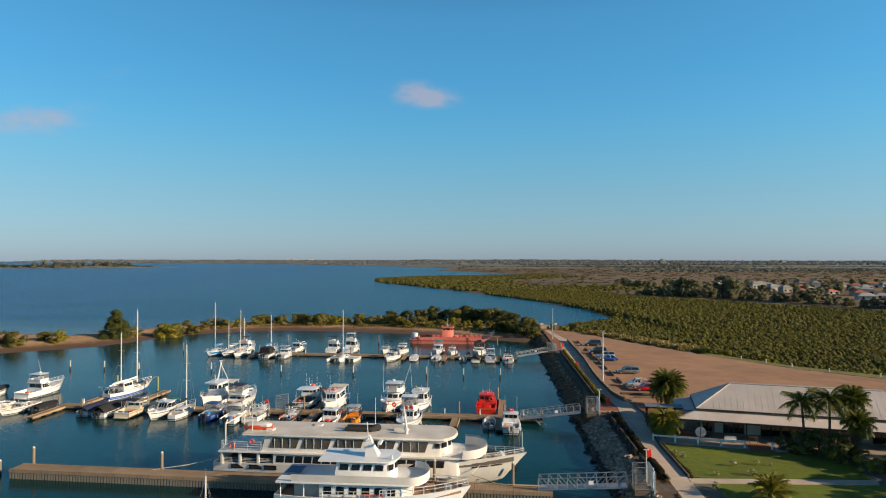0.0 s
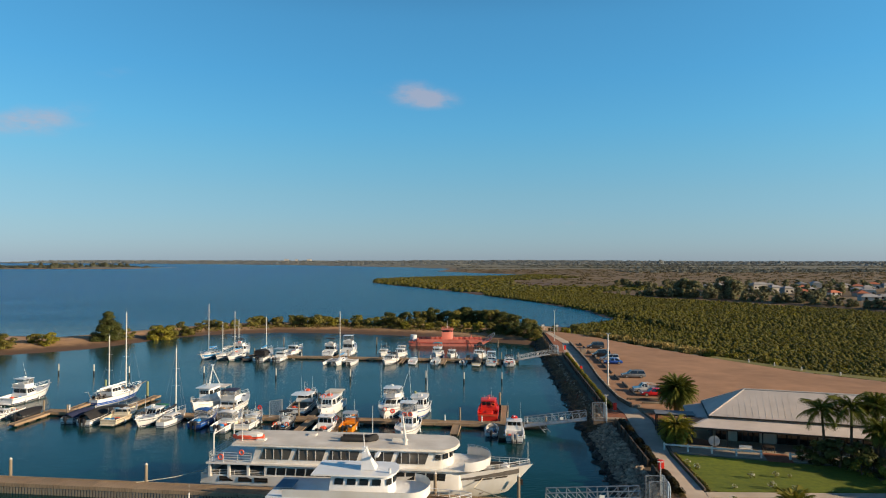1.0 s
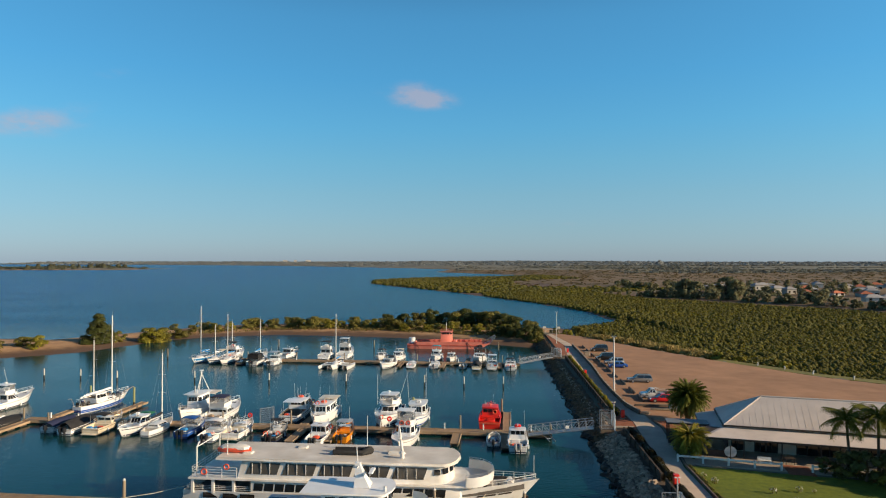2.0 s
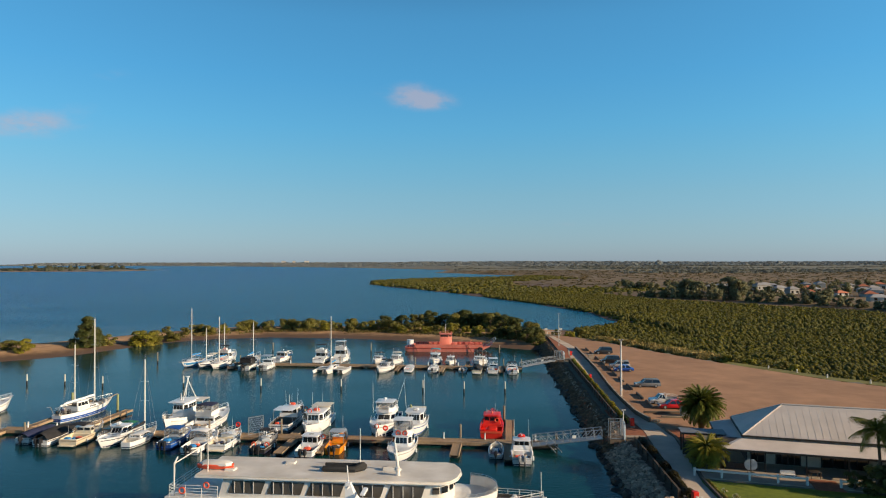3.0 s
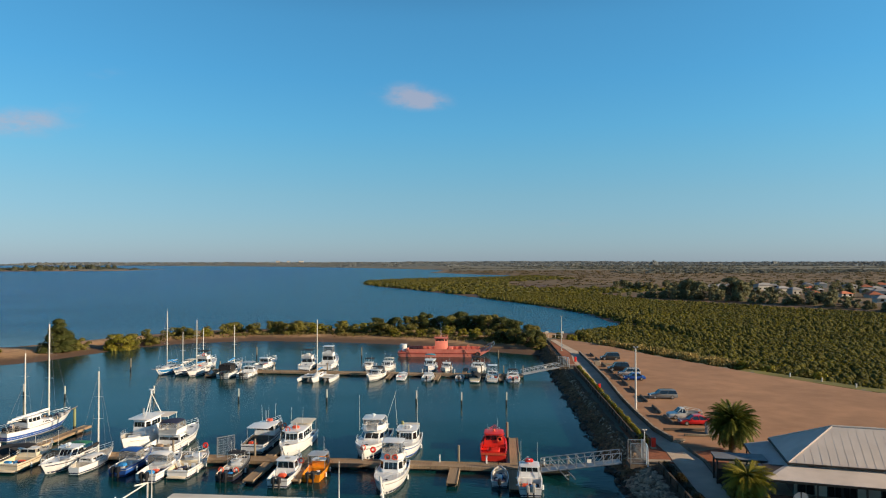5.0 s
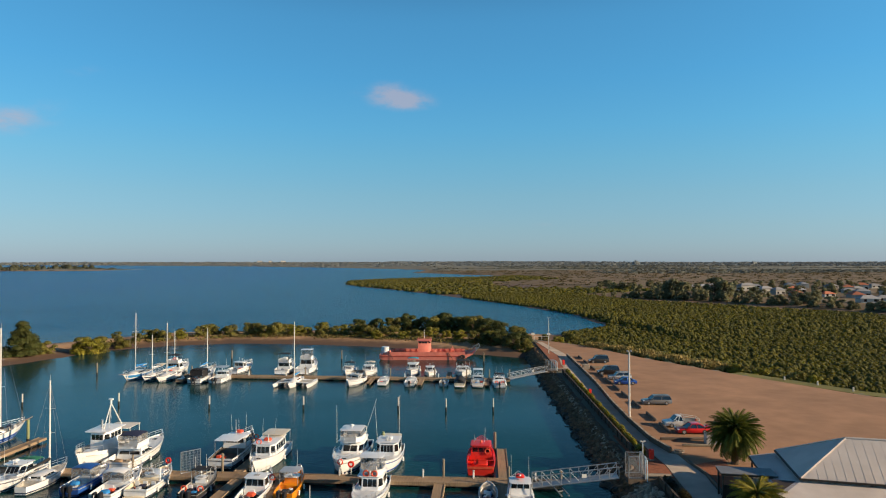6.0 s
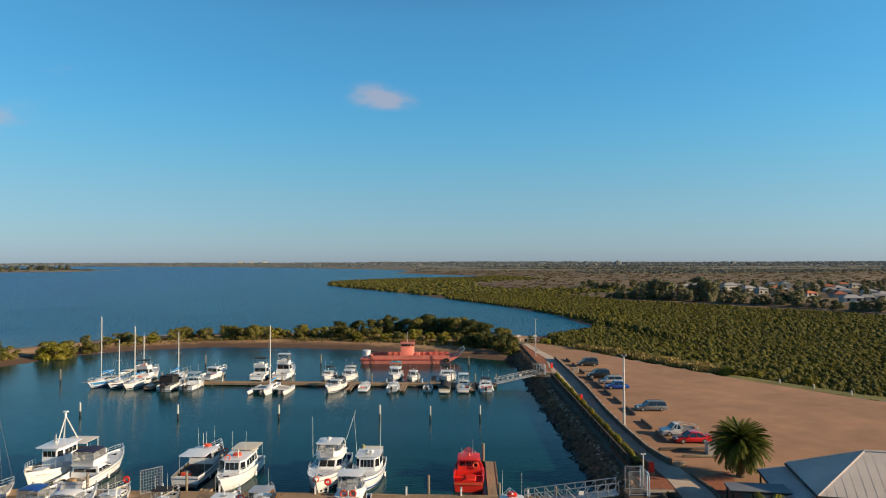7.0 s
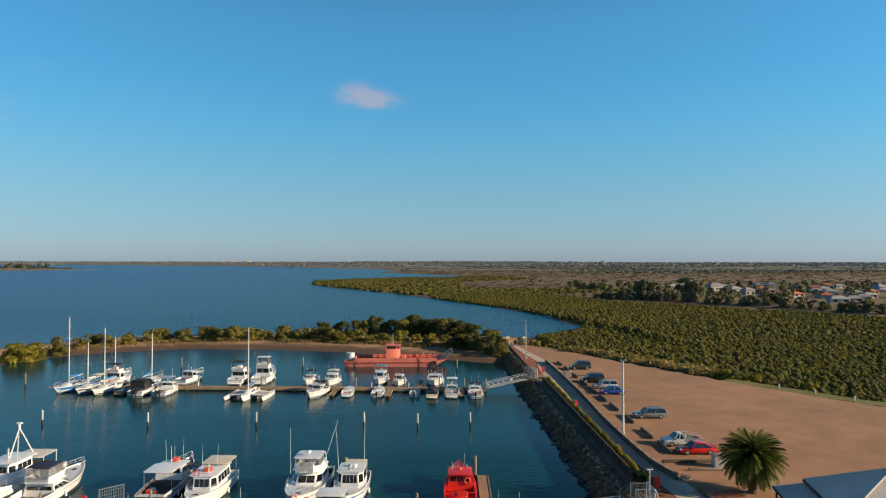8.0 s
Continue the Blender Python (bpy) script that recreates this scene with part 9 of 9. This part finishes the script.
disc = thing("round_sign", pose(34.1, 86.0, 1.75, 0, 0, -12) @ Matrix.Diagonal((0.72, 0.72, 0.72, 1)), "large white disc sign split by a dark bar", "sign")
for s in (-1, 1):
    ring = [(s * 0.08, 0, -0.85)] + [(s * (0.08 + 0.85 * math.sin(math.pi * i / 12)), 0, -0.87 * math.cos(math.pi * i / 12)) for i in range(1, 12)] + [(s * 0.08, 0, 0.85)]
    pts = [(x, -0.05, z + 1.25) for x, _, z in ring]
    k = len(pts)
    part("half_disc", Shape().add(pts + [(x, 0.05, z) for x, _, z in pts], [tuple(range(k)), tuple(range(2 * k - 1, k - 1, -1))] + [(i, (i + 1) % k, k + (i + 1) % k, k + i) for i in range(k)]), M_GREYMET, disc, smooth=0)
part("stand", Shape().box(-0.06, 0.06, -0.04, 0.04, 0, 2.2).box(-0.5, 0.5, -0.15, 0.15, 0, 0.12), M_FASCIA, disc, smooth=0)

bench = thing("bench", pose(37.3, 84.4, 1.765, 0, 0, -14) @ Matrix.Diagonal((0.8, 0.8, 0.8, 1)), "white slatted garden bench on the terrace", "bench")
part("seat", Shape().box(-0.9, 0.9, -0.25, 0.25, 0.42, 0.48), M_WHITE, bench, smooth=0)
part("backrest", Shape().box(-0.9, 0.9, 0.22, 0.27, 0.5, 0.9), M_WHITE, bench, smooth=0)
for x in (-0.75, 0.75):
    part("leg", Shape().box(x - 0.04, x + 0.04, -0.22, 0.25, 0, 0.42), M_WHITE, bench, smooth=0)
for x, y, tx in ((40.0, 84.2, 0), (34.6, 87.0, 20), (43.5, 83.6, 50)):
    t_ = thing("patio_table", pose(x, y, 1.765, 0, 0, tx), "small dark timber table on the verandah", "table", "verandah tables")
    part("tabletop", Shape().rbox(-0.6, 0.6, -0.4, 0.4, 0.70, 0.75, 0.05), M_FASCIA, t_)
    for sx in (-0.5, 0.5):
        for sy in (-0.3, 0.3):
            part("leg", Shape().box(sx - 0.03, sx + 0.03, sy - 0.03, sy + 0.03, 0, 0.70), M_FASCIA, t_, smooth=0)


# ---- along the footpath ----
def hose_box(x, y, size):
    p = thing("fire_hose_box", pose(x, y, 1.755) @ Matrix.Diagonal((size, size, size, 1)), "bright red fire hose cabinet on a post", "hose cabinet", "red hose cabinets")
    part("cabinet", Shape().rbox(-0.34, 0.34, -0.28, 0.28, 0.25, 1.75, 0.06), M_RED, p)
    part("door", Shape().box(-0.28, 0.28, -0.30, -0.275, 0.35, 1.62), M_RED, p, smooth=0)
    part("plinth", Shape().box(-0.4, 0.4, -0.34, 0.34, -0.05, 0.26), M_CONCRETE, p, smooth=0)


for x, y, size in ((24.2, 76.2, 0.86), (26.85, 105.4, 0.74), (29.1, 140.9, 0.66), (31.6, 172.6, 0.70)):
    hose_box(x, y, size)


def flood_pole(x, y, h, label, big=True):
    p = thing("floodlight_pole", pose(x, y, 1.74), label, "lamp post", "lamp posts")
    part("pole", Shape().tube((0, 0, 0), (0, 0, h), 0.17 if big else 0.09, 0.11 if big else 0.06, 10), M_ALLOY, p)
    part("base_plate", Shape().rbox(-0.3, 0.3, -0.3, 0.3, 0, 0.15, 0.05), M_CONCRETE, p)
    part("cross_arm", Shape().tube((-0.3, 0, h), (0.3, 0, h), 0.04), M_METAL, p)
    for s in (-1, 1):
        part("floodlight", Shape().rbox(s * 0.26 - 0.13, s * 0.26 + 0.13, -0.2, 0.15, h + 0.02, h + 0.2, 0.04), M_METAL, p)
    part("junction_box", Shape().box(0.1, 0.24, -0.1, 0.1, 1.2, 1.7), M_METAL, p, smooth=0)


flood_pole(30.9, 125.6, 9.6, "tall white floodlight pole beside the footpath")
flood_pole(32.0, 191.0, 8.8, "slender grey lamp post near the end of the sea wall", False)
for x, y, h in ((21.9, 69.4, 3.4), (24.6, 101.8, 3.2)):
    p_ = thing("path_lamp", pose(x, y, 1.74), "white gate lamp post with a double head", "lamp post", "lamp posts")
    part("pole", Shape().tube((0, 0, 0), (0, 0, h), 0.07, 0.06, 8), M_ALLOY, p_)
    part("lamp_head", Shape().rbox(-0.3, -0.03, -0.08, 0.08, h, h + 0.08, 0.03).rbox(0.03, 0.3, -0.08, 0.08, h, h + 0.08, 0.03), M_ALLOY, p_)
for k, (a, y) in enumerate(((1.0, 219.5), (5.6, 219.0))):
    x, yy = SW(a, y)
    s_ = thing("notice_board", pose(x, yy, 1.74), "small white notice board at the end of the wall", "sign", "notice boards")
    part("post", Shape().tube((0, 0, 0), (0, 0, 1.6), 0.05), M_METAL, s_)
    part("board", Shape().box(-0.45, 0.45, -0.03, 0.03, 1.3, 1.9), M_WHITE, s_, smooth=0)
bar = thing("boom_barrier", pose(*SW(1.4, 219.2), 1.74), "pale pipe barrier across the end of the path", "barrier")
part("rail", Shape().tube((0, 0, 0.9), (4.2, -0.2, 0.9), 0.05), M_ALLOY, bar)
for x in (0, 2.1, 4.2):
    part("post", Shape().tube((x, -0.05 * x, 0), (x, -0.05 * x, 1.0), 0.06), M_ALLOY, bar)

# concrete benches where the path meets the landing
for a, y in ((1.2, 99.0), (1.4, 166.0)):
    s_ = thing("concrete_bench", pose(*SW(a, y), 1.78, 0, 0, -4), "pale concrete slab seat beside the path", "bench", "concrete seats")
    part("slab", Shape().rbox(-1.5, 1.5, -0.28, 0.28, 0.38, 0.5, 0.05), M_CONCRETE, s_)
    for x in (-1.1, 1.1):
        part("leg", Shape().box(x - 0.12, x + 0.12, -0.2, 0.2, 0, 0.38), M_CONCRETE, s_, smooth=0)

# ---- car park ----
for i, y in enumerate((119.0, 125.4, 133.2, 140.6, 147.0, 153.6, 160.2, 168.0, 176.0, 183.0)):
    st = thing("wheel_stop", pose(*SW(8.3, y), 1.74, 0, 0, -3.8), "low dark timber wheel-stop log in the car park", "wheel stop", "wheel stops")
    part("log", Shape().rbox(-0.16, 0.16, -2.3, 2.3, 0.06, 0.42, 0.08), M_TIMBER, st)
    for yy in (-1.9, 1.9):
        part("support", Shape().box(-0.12, 0.12, yy - 0.12, yy + 0.12, -0.05, 0.12), M_TIMBER, st, smooth=0)
lg = thing("barrier_log", pose(34.0, 113.6, 1.74, 0, 0, 88), "long dark timber barrier log on the gravel", "barrier")
part("log", Shape().rbox(-0.16, 0.16, -3.0, 3.0, 0.05, 0.34, 0.08), M_TIMBER, lg)
part("support", Shape().box(-0.12, 0.12, -2.5, -2.3, -0.05, 0.15).box(-0.12, 0.12, 2.3, 2.5, -0.05, 0.15), M_TIMBER, lg, smooth=0)
lg = thing("barrier_log", pose(34.6, 110.7, 1.74, 0, 0, 84), "short brown timber barrier log on the gravel", "barrier")
part("log", Shape().rbox(-0.16, 0.16, -1.9, 1.9, 0.05, 0.3, 0.08), M_PILE, lg)
part("support", Shape().box(-0.12, 0.12, -1.6, -1.4, -0.05, 0.15).box(-0.12, 0.12, 1.4, 1.6, -0.05, 0.15), M_PILE, lg, smooth=0)
pl = thing("concrete_block", pose(*SW(6.7, 167.4), 1.74, 0, 0, -4), "square pale concrete block at the gap in the wall", "block")
part("body", Shape().rbox(-0.65, 0.65, -0.5, 0.5, -0.04, 1.0, 0.06), M_CONCRETE, pl)
part("cap", Shape().rbox(-0.7, 0.7, -0.55, 0.55, 1.0, 1.1, 0.04), M_CONCRETE, pl)
lg = thing("barrier_log", pose(39.2, 168.6, 1.74, 0, 0, 92), "long weathered brown barrier log behind the parked cars", "barrier")
part("log", Shape().rbox(-0.16, 0.16, -2.5, 2.5, 0.12, 0.46, 0.08), M_PILE, lg)
for k in (-2.0, 0.0, 2.0):
    part("support", Shape().box(-0.12, 0.12, k - 0.12, k + 0.12, -0.05, 0.2), M_PILE, lg, smooth=0)
bx = thing("utility_box", pose(37.0, 112.0, 1.74, 0, 0, -5), "pale grey utility cabinet beside the palm", "utility box")
part("cabinet", Shape().rbox(-0.9, 0.9, -0.5, 0.5, 0, 1.25, 0.06), M_GREYMET, bx)
part("lid", Shape().rbox(-0.95, 0.95, -0.55, 0.55, 1.25, 1.33, 0.05), M_CONCRETE, bx)
sc = thing("scrap_heap", pose(30.9, 108.2, 1.74, 0, 0, 20), "small heap of pale pipes and rubble by the wall", "rubble")
rs = random.Random(9)
for i in range(9):
    part("pipe", Shape().tube((rs.uniform(-1, 1), rs.uniform(-0.5, 0.5), rs.uniform(0.05, 0.5)), (rs.uniform(-1, 1), rs.uniform(-0.5, 0.5), rs.uniform(0.05, 0.5)), 0.06), M_CONCRETE, sc)
part("rubble", Shape().dome((0, 0, -0.05), 1.0, 0.5, 0.35, 9, 3), M_CONCRETE, sc)
for x, y in ((70.3, 153.9), (73.6, 148.8), (76.4, 143.0), (81.0, 137.0), (88.0, 131.5)):
    solid("marker_post", Shape().rbox(-0.12, 0.12, -0.12, 0.12, 0, 0.75, 0.04), M_PILEWHITE, "short white marker block at the car park edge", "bollard", "marker posts", m=pose(x, y, 1.70))


M_TYRE, M_RIM = M_RUBBER, surface("alloy_wheel", (0.45, 0.46, 0.47), (0.38, 0.39, 0.40), scale=3, rough=0.35, metal=0.6)
M_LAMPGLASS = surface("headlamp_glass", (0.75, 0.76, 0.78), (0.65, 0.66, 0.68), scale=3, rough=0.12)
M_TAIL = surface("tail_lamp", (0.45, 0.02, 0.015), (0.38, 0.015, 0.012), scale=3, rough=0.2)


def car(m, label, colour, L=4.6, W=1.8, kind="sedan", metal=0.25):
    """Nose along -x."""
    paint = surface("car_paint", colour, tuple(c * 0.86 for c in colour), scale=1, rough=0.3, metal=metal, coat=0.5, big=0.05)
    c = thing("car", m @ Matrix.Diagonal((0.91, 0.93, 0.93, 1)), label, "car", "parked cars")
    h = {"sedan": 1.42, "wagon": 1.5, "suv": 1.78, "ute": 1.65, "coupe": 1.40}[kind]
    belt = h * 0.60
    x = lambda f: -L / 2 + f * L
    prof = [(0.0, 0.42), (0.01, 0.62), (0.06, 0.70), (0.26, belt * 0.98), (0.30, belt), (0.97, belt * 1.02), (1.0, belt * 0.85), (1.0, 0.36), (0.96, 0.26), (0.04, 0.24)]
    if kind == "ute":
        prof = [(0.0, 0.45), (0.01, 0.75), (0.05, 0.82), (0.24, belt * 0.98), (0.28, belt), (0.52, belt), (0.525, 0.62), (1.0, 0.62), (1.0, 0.4), (0.04, 0.3)]
    rings = []
    for s, k in ((-1, 0.96), (-0.98, 1.0), (0.98, 1.0), (1, 0.96)):
        rings.append([(x(f) * (1 if abs(s) < 1 else 0.985), s * W / 2, lerp(0.6, z, k)) for f, z in prof])
    part("body", Shape().rings(rings), paint, c)
    roofs = {"sedan": (0.26, 0.40, 0.70, 0.86), "wagon": (0.26, 0.40, 0.92, 0.985), "suv": (0.24, 0.35, 0.93, 0.99), "ute": (0.24, 0.36, 0.47, 0.52), "coupe": (0.27, 0.44, 0.66, 0.90)}[kind]
    a, b_, d, e = roofs
    w0, w1 = W / 2 * 0.95, W / 2 * 0.76
    cor = [(x(a), -w0, belt - 0.03), (x(e), -w0, belt - 0.03), (x(e), w0, belt - 0.03), (x(a), w0, belt - 0.03), (x(b_), -w1, h), (x(d), -w1, h), (x(d), w1, h), (x(b_), w1, h)]
    green = part("glasshouse", Shape().add(cor, [(3, 2, 1, 0), (4, 5, 6, 7), (0, 1, 5, 4), (1, 2, 6, 5), (2, 3, 7, 6), (3, 0, 4, 7)]), M_WINDOW, c, "dark car windows", smooth=0)
    part("roof", Shape().rbox(x(b_) - 0.05, x(d) + 0.08, -w1 - 0.02, w1 + 0.02, h - 0.03, h + 0.05, 0.12), paint, green)
    pil = Shape()
    for s in (-1, 1):
        for p0, p1 in ((a, b_), (e, d), ((a + e) / 2, (b_ + d) / 2)):
            pil.tube((x(p0), s * w0 * 1.0, belt), (x(p1), s * w1 * 1.02, h), 0.045, None, 5)
    part("pillar", pil, paint, green)
    r = 0.33 if kind != "suv" else 0.38
    for f in (0.18, 0.80):
        for s in (-1, 1):
            w_ = part("wheel", Shape().tube((x(f), s * (W / 2 - 0.2), r), (x(f), s * (W / 2 + 0.02), r), r, None, 16), M_TYRE, c)
            part("rim", Shape().tube((x(f), s * (W / 2), r), (x(f), s * (W / 2 + 0.035), r), r * 0.62, None, 12), M_RIM, w_)
    for s in (-1, 1):
        part("headlight", Shape().rbox(x(0.0) - 0.02, x(0.05), s * W * 0.36 - 0.2, s * W * 0.36 + 0.2, 0.58, 0.72, 0.04), M_LAMPGLASS, c)
        part("tail_light", Shape().rbox(x(0.965), x(1.0) + 0.015, s * W * 0.40 - 0.14, s * W * 0.40 + 0.14, belt * 0.66, belt * 0.9, 0.03), M_TAIL, c)
        part("mirror", Shape().rbox(x(a + 0.06), x(a + 0.06) + 0.14, s * (W / 2 + 0.08) - 0.09, s * (W / 2 + 0.08) + 0.09, belt, belt + 0.15, 0.03), paint, c)
    part("bumper", Shape().rbox(x(0) - 0.04, x(0.05), -W / 2 * 0.96, W / 2 * 0.96, 0.25, 0.5, 0.05), paint, c)
    part("grille", Shape().box(x(0) - 0.05, x(0) + 0.02, -0.45, 0.45, 0.5, 0.64), M_RUBBER, c, smooth=0)
    part("number_plate", Shape().box(x(0) - 0.06, x(0) - 0.035, -0.2, 0.2, 0.36, 0.47), M_WHITE, c, smooth=0)
    if kind == "ute":
        tray = part("tray", Shape().box(x(0.53), x(1.0), -W / 2, W / 2, 0.62, 0.70), M_METAL, c, "alloy drop-side tray", smooth=0)
        for s in (-1, 1):
            part("side_board", Shape().box(x(0.53), x(1.0), s * W / 2 - 0.03, s * W / 2 + 0.03, 0.70, 1.02), M_METAL, tray, smooth=0)
        part("rack", Shape().path([(x(0.54), -w0, 0.7), (x(0.54), -w1, 1.7), (x(0.54), w1, 1.7), (x(0.54), w0, 0.7)], 0.035).path([(x(0.98), -w0, 0.7), (x(0.98), -w1, 1.35), (x(0.98), w1, 1.35), (x(0.98), w0, 0.7)], 0.035).tube((x(0.54), -w1, 1.7), (x(0.98), -w1, 1.35), 0.03).tube((x(0.54), w1, 1.7), (x(0.98), w1, 1.35), 0.03), M_ALLOY, tray)
    if kind == "coupe":
        part("spoiler", Shape().rbox(x(0.93), x(1.0), -W / 2 * 0.9, W / 2 * 0.9, belt + 0.16, belt + 0.21, 0.04).box(x(0.95), x(0.98), -0.6, -0.55, belt, belt + 0.17).box(x(0.95), x(0.98), 0.55, 0.6, belt, belt + 0.17), paint, c)
    if kind in ("wagon", "suv"):
        part("roof_rack", Shape().tube((x(0.42), -w1 * 0.85, h + 0.1), (x(0.88), -w1 * 0.85, h + 0.1), 0.025).tube((x(0.42), w1 * 0.85, h + 0.1), (x(0.88), w1 * 0.85, h + 0.1), 0.025), M_RUBBER, c)
    return c


car(pose(40.4, 176.2, 1.74, 0, 0, -4), "dark grey off-road wagon parked on gravel", (0.035, 0.04, 0.042), 4.7, 1.88, "suv")
car(pose(38.3, 161.6, 1.74, 0, 0, -4), "black off-road wagon parked on gravel", (0.018, 0.018, 0.02), 4.7, 1.88, "suv")
car(pose(38.9, 156.0, 1.74, 0, 0, -5), "silver-white station wagon parked on gravel", (0.55, 0.56, 0.57), 4.7, 1.8, "wagon")
car(pose(38.4, 151.0, 1.74, 0, 0, -4), "bright blue sedan parked on gravel", (0.015, 0.09, 0.42), 4.4, 1.78, "sedan")
car(pose(38.1, 134.3, 1.74, 0, 0, -4), "grey station wagon parked on gravel", (0.21, 0.22, 0.23), 5.0, 1.86, "wagon")
car(pose(36.4, 120.4, 1.74, 0, 0, -4), "white utility truck with an alloy tray", (0.72, 0.72, 0.71), 5.2, 1.85, "ute", 0.0)
car(pose(36.6, 117.0, 1.74, 0, 0, -3), "bright red sports sedan with a rear spoiler", (0.62, 0.012, 0.018), 4.8, 1.86, "coupe", 0.0)


# ---- the town behind the mangroves ----
def town_house(x, y, w, d, h, tile, turn):
    z = zat(x, y) - 0.2
    hs = thing("house", pose(x, y, z, 0, 0, turn), "terracotta-roofed suburban house among trees" if tile else "pale suburban house with a grey roof among trees", "house", "houses in the town")
    part("wall", Shape().box(-w / 2, w / 2, -d / 2, d / 2, 0, h), M_HOUSEWALL, hs, smooth=0)
    o = 0.6
    r = min(d / 2, w / 2)
    rf = [(-w / 2 - o, -d / 2 - o, h), (w / 2 + o, -d / 2 - o, h), (w / 2 + o, d / 2 + o, h), (-w / 2 - o, d / 2 + o, h), (-w / 2 + r * 0.9, 0, h + r * 0.55), (w / 2 - r * 0.9, 0, h + r * 0.55)]
    part("roof", Shape().add(rf, [(0, 1, 5, 4), (2, 3, 4, 5), (1, 2, 5), (3, 0, 4), (3, 2, 1, 0)]), M_HOUSETILE if tile else M_HOUSEROOF, hs, smooth=0)
    n = max(2, int(w / 3.2))
    for lvl in range(2 if h > 4 else 1):
        for i in range(n):
            xx = -w / 2 + w * (i + 0.5) / n
            part("window", Shape().box(xx - 0.7, xx + 0.7, -d / 2 - 0.04, -d / 2 + 0.05, 0.9 + lvl * 2.8, 2.2 + lvl * 2.8), M_WINDOW, hs, smooth=0)
    part("door", Shape().box(w * 0.3, w * 0.3 + 1.0, -d / 2 - 0.04, -d / 2 + 0.05, 0, 2.1), M_FASCIA, hs, smooth=0)


rt = random.Random(21)
TOWN = [(214, 527, 13, 8, 3, 0), (226, 540, 12, 8, 3, 0), (243, 507, 15, 9, 5.2, 0), (252, 520, 12, 8, 5.2, 0), (232, 459, 12, 8, 5, 0), (240, 470, 12, 8, 3, 0), (233, 445, 10, 8, 4.8, 0), (233, 425, 13, 9, 3.4, 1), (262, 470, 11, 8, 3, 0),
        (308, 542, 16, 9, 5, 0), (290, 530, 13, 8, 5, 0), (275, 500, 13, 8, 3, 1), (303, 480, 10, 9, 5, 1), (292, 462, 12, 8, 3, 0), (318, 492, 12, 9, 3, 0), (258, 406, 15, 10, 3.2, 1), (247, 416, 11, 8, 3, 1), (272, 420, 11, 8, 5, 0),
        (235, 363, 14, 9, 3.4, 0), (250, 372, 12, 8, 3, 0), (268, 388, 12, 8, 3, 0), (342, 521, 12, 9, 5, 1), (330, 540, 12, 9, 3, 0), (357, 484, 14, 9, 5, 0), (345, 470, 12, 8, 3, 0), (322, 450, 12, 8, 3, 1), (300, 436, 12, 8, 3, 0), (285, 405, 12, 8, 3, 0),
        (372, 505, 12, 9, 5, 0), (365, 540, 13, 9, 3, 0), (262, 350, 13, 9, 3, 0), (282, 372, 12, 8, 3, 1), (310, 410, 12, 8, 5, 0), (335, 425, 12, 8, 3, 0), (270, 545, 13, 8, 3, 0), (242, 556, 12, 8, 3, 0)]
for x, y, w, d, h, tile in TOWN:
    town_house(x, y, w * 0.68, d * 0.68, h * 0.74, tile, rt.choice((-20, -12, 0, 8, 75)))
gums = [make_tree("gum_tree", "tall spreading gum tree at the edge of town", 200 + i, 11.0, 6.0, M_TOWNTREE, 17, 46, 0.55, 0.12) for i in range(3)]
TREES = [(158, 432, 1.22), (163, 428, 1.05), (181, 424, 1.2), (186, 419, 1.05), (190, 428, 1.0), (150, 430, 0.6), (144, 437, 0.55), (171, 416, 0.6), (139, 446, 0.5), (134, 452, 0.42), (130, 462, 0.4), (126, 472, 0.36), (123, 483, 0.3)]
for i in range(62):           # the leafy front row
    x = 136 + i * 1.42
    TREES.append((x + rt.uniform(-1, 1), float(belt_end(x)) + 12 + rt.uniform(0, 9), rt.uniform(0.26, 0.6)))
for i in range(520):
    x, y = rt.uniform(150, 420), rt.uniform(320, 600)
    if y > belt_end(x) + 18 and all(abs(x - h_[0]) > h_[2] * 0.62 or not (-26 < y - h_[1] < 9) for h_ in TOWN):
        TREES.append((x, y, rt.uniform(0.28, 0.62)))
TREES = TREES[:290]
for k in range(3):
    plant(gums[k], [(x, y, zat(x, y) - 0.3, rt.uniform(0, 360), s) for i, (x, y, s) in enumerate(TREES) if i % 3 == k], "trees round the town")
for p in gums:
    remove_proto(p)
# pale far buildings on the horizon
for x, y, w in ((-1120, 4550, 30), (-1050, 4560, 20), (-960, 4560, 34)):
    hb = thing("far_building", pose(x, y, zat(x, y) + 6, 0, 0, 10), "pale building far off on the wooded shore", "building", "far buildings")
    part("wall", Shape().box(-w / 2, w / 2, -8, 8, -10, 9), M_HOUSEWALL, hb, smooth=0)
    part("roof", Shape().box(-w / 2 - 1, w / 2 + 1, -9, 9, 9, 10), M_HOUSEROOF, hb, smooth=0)
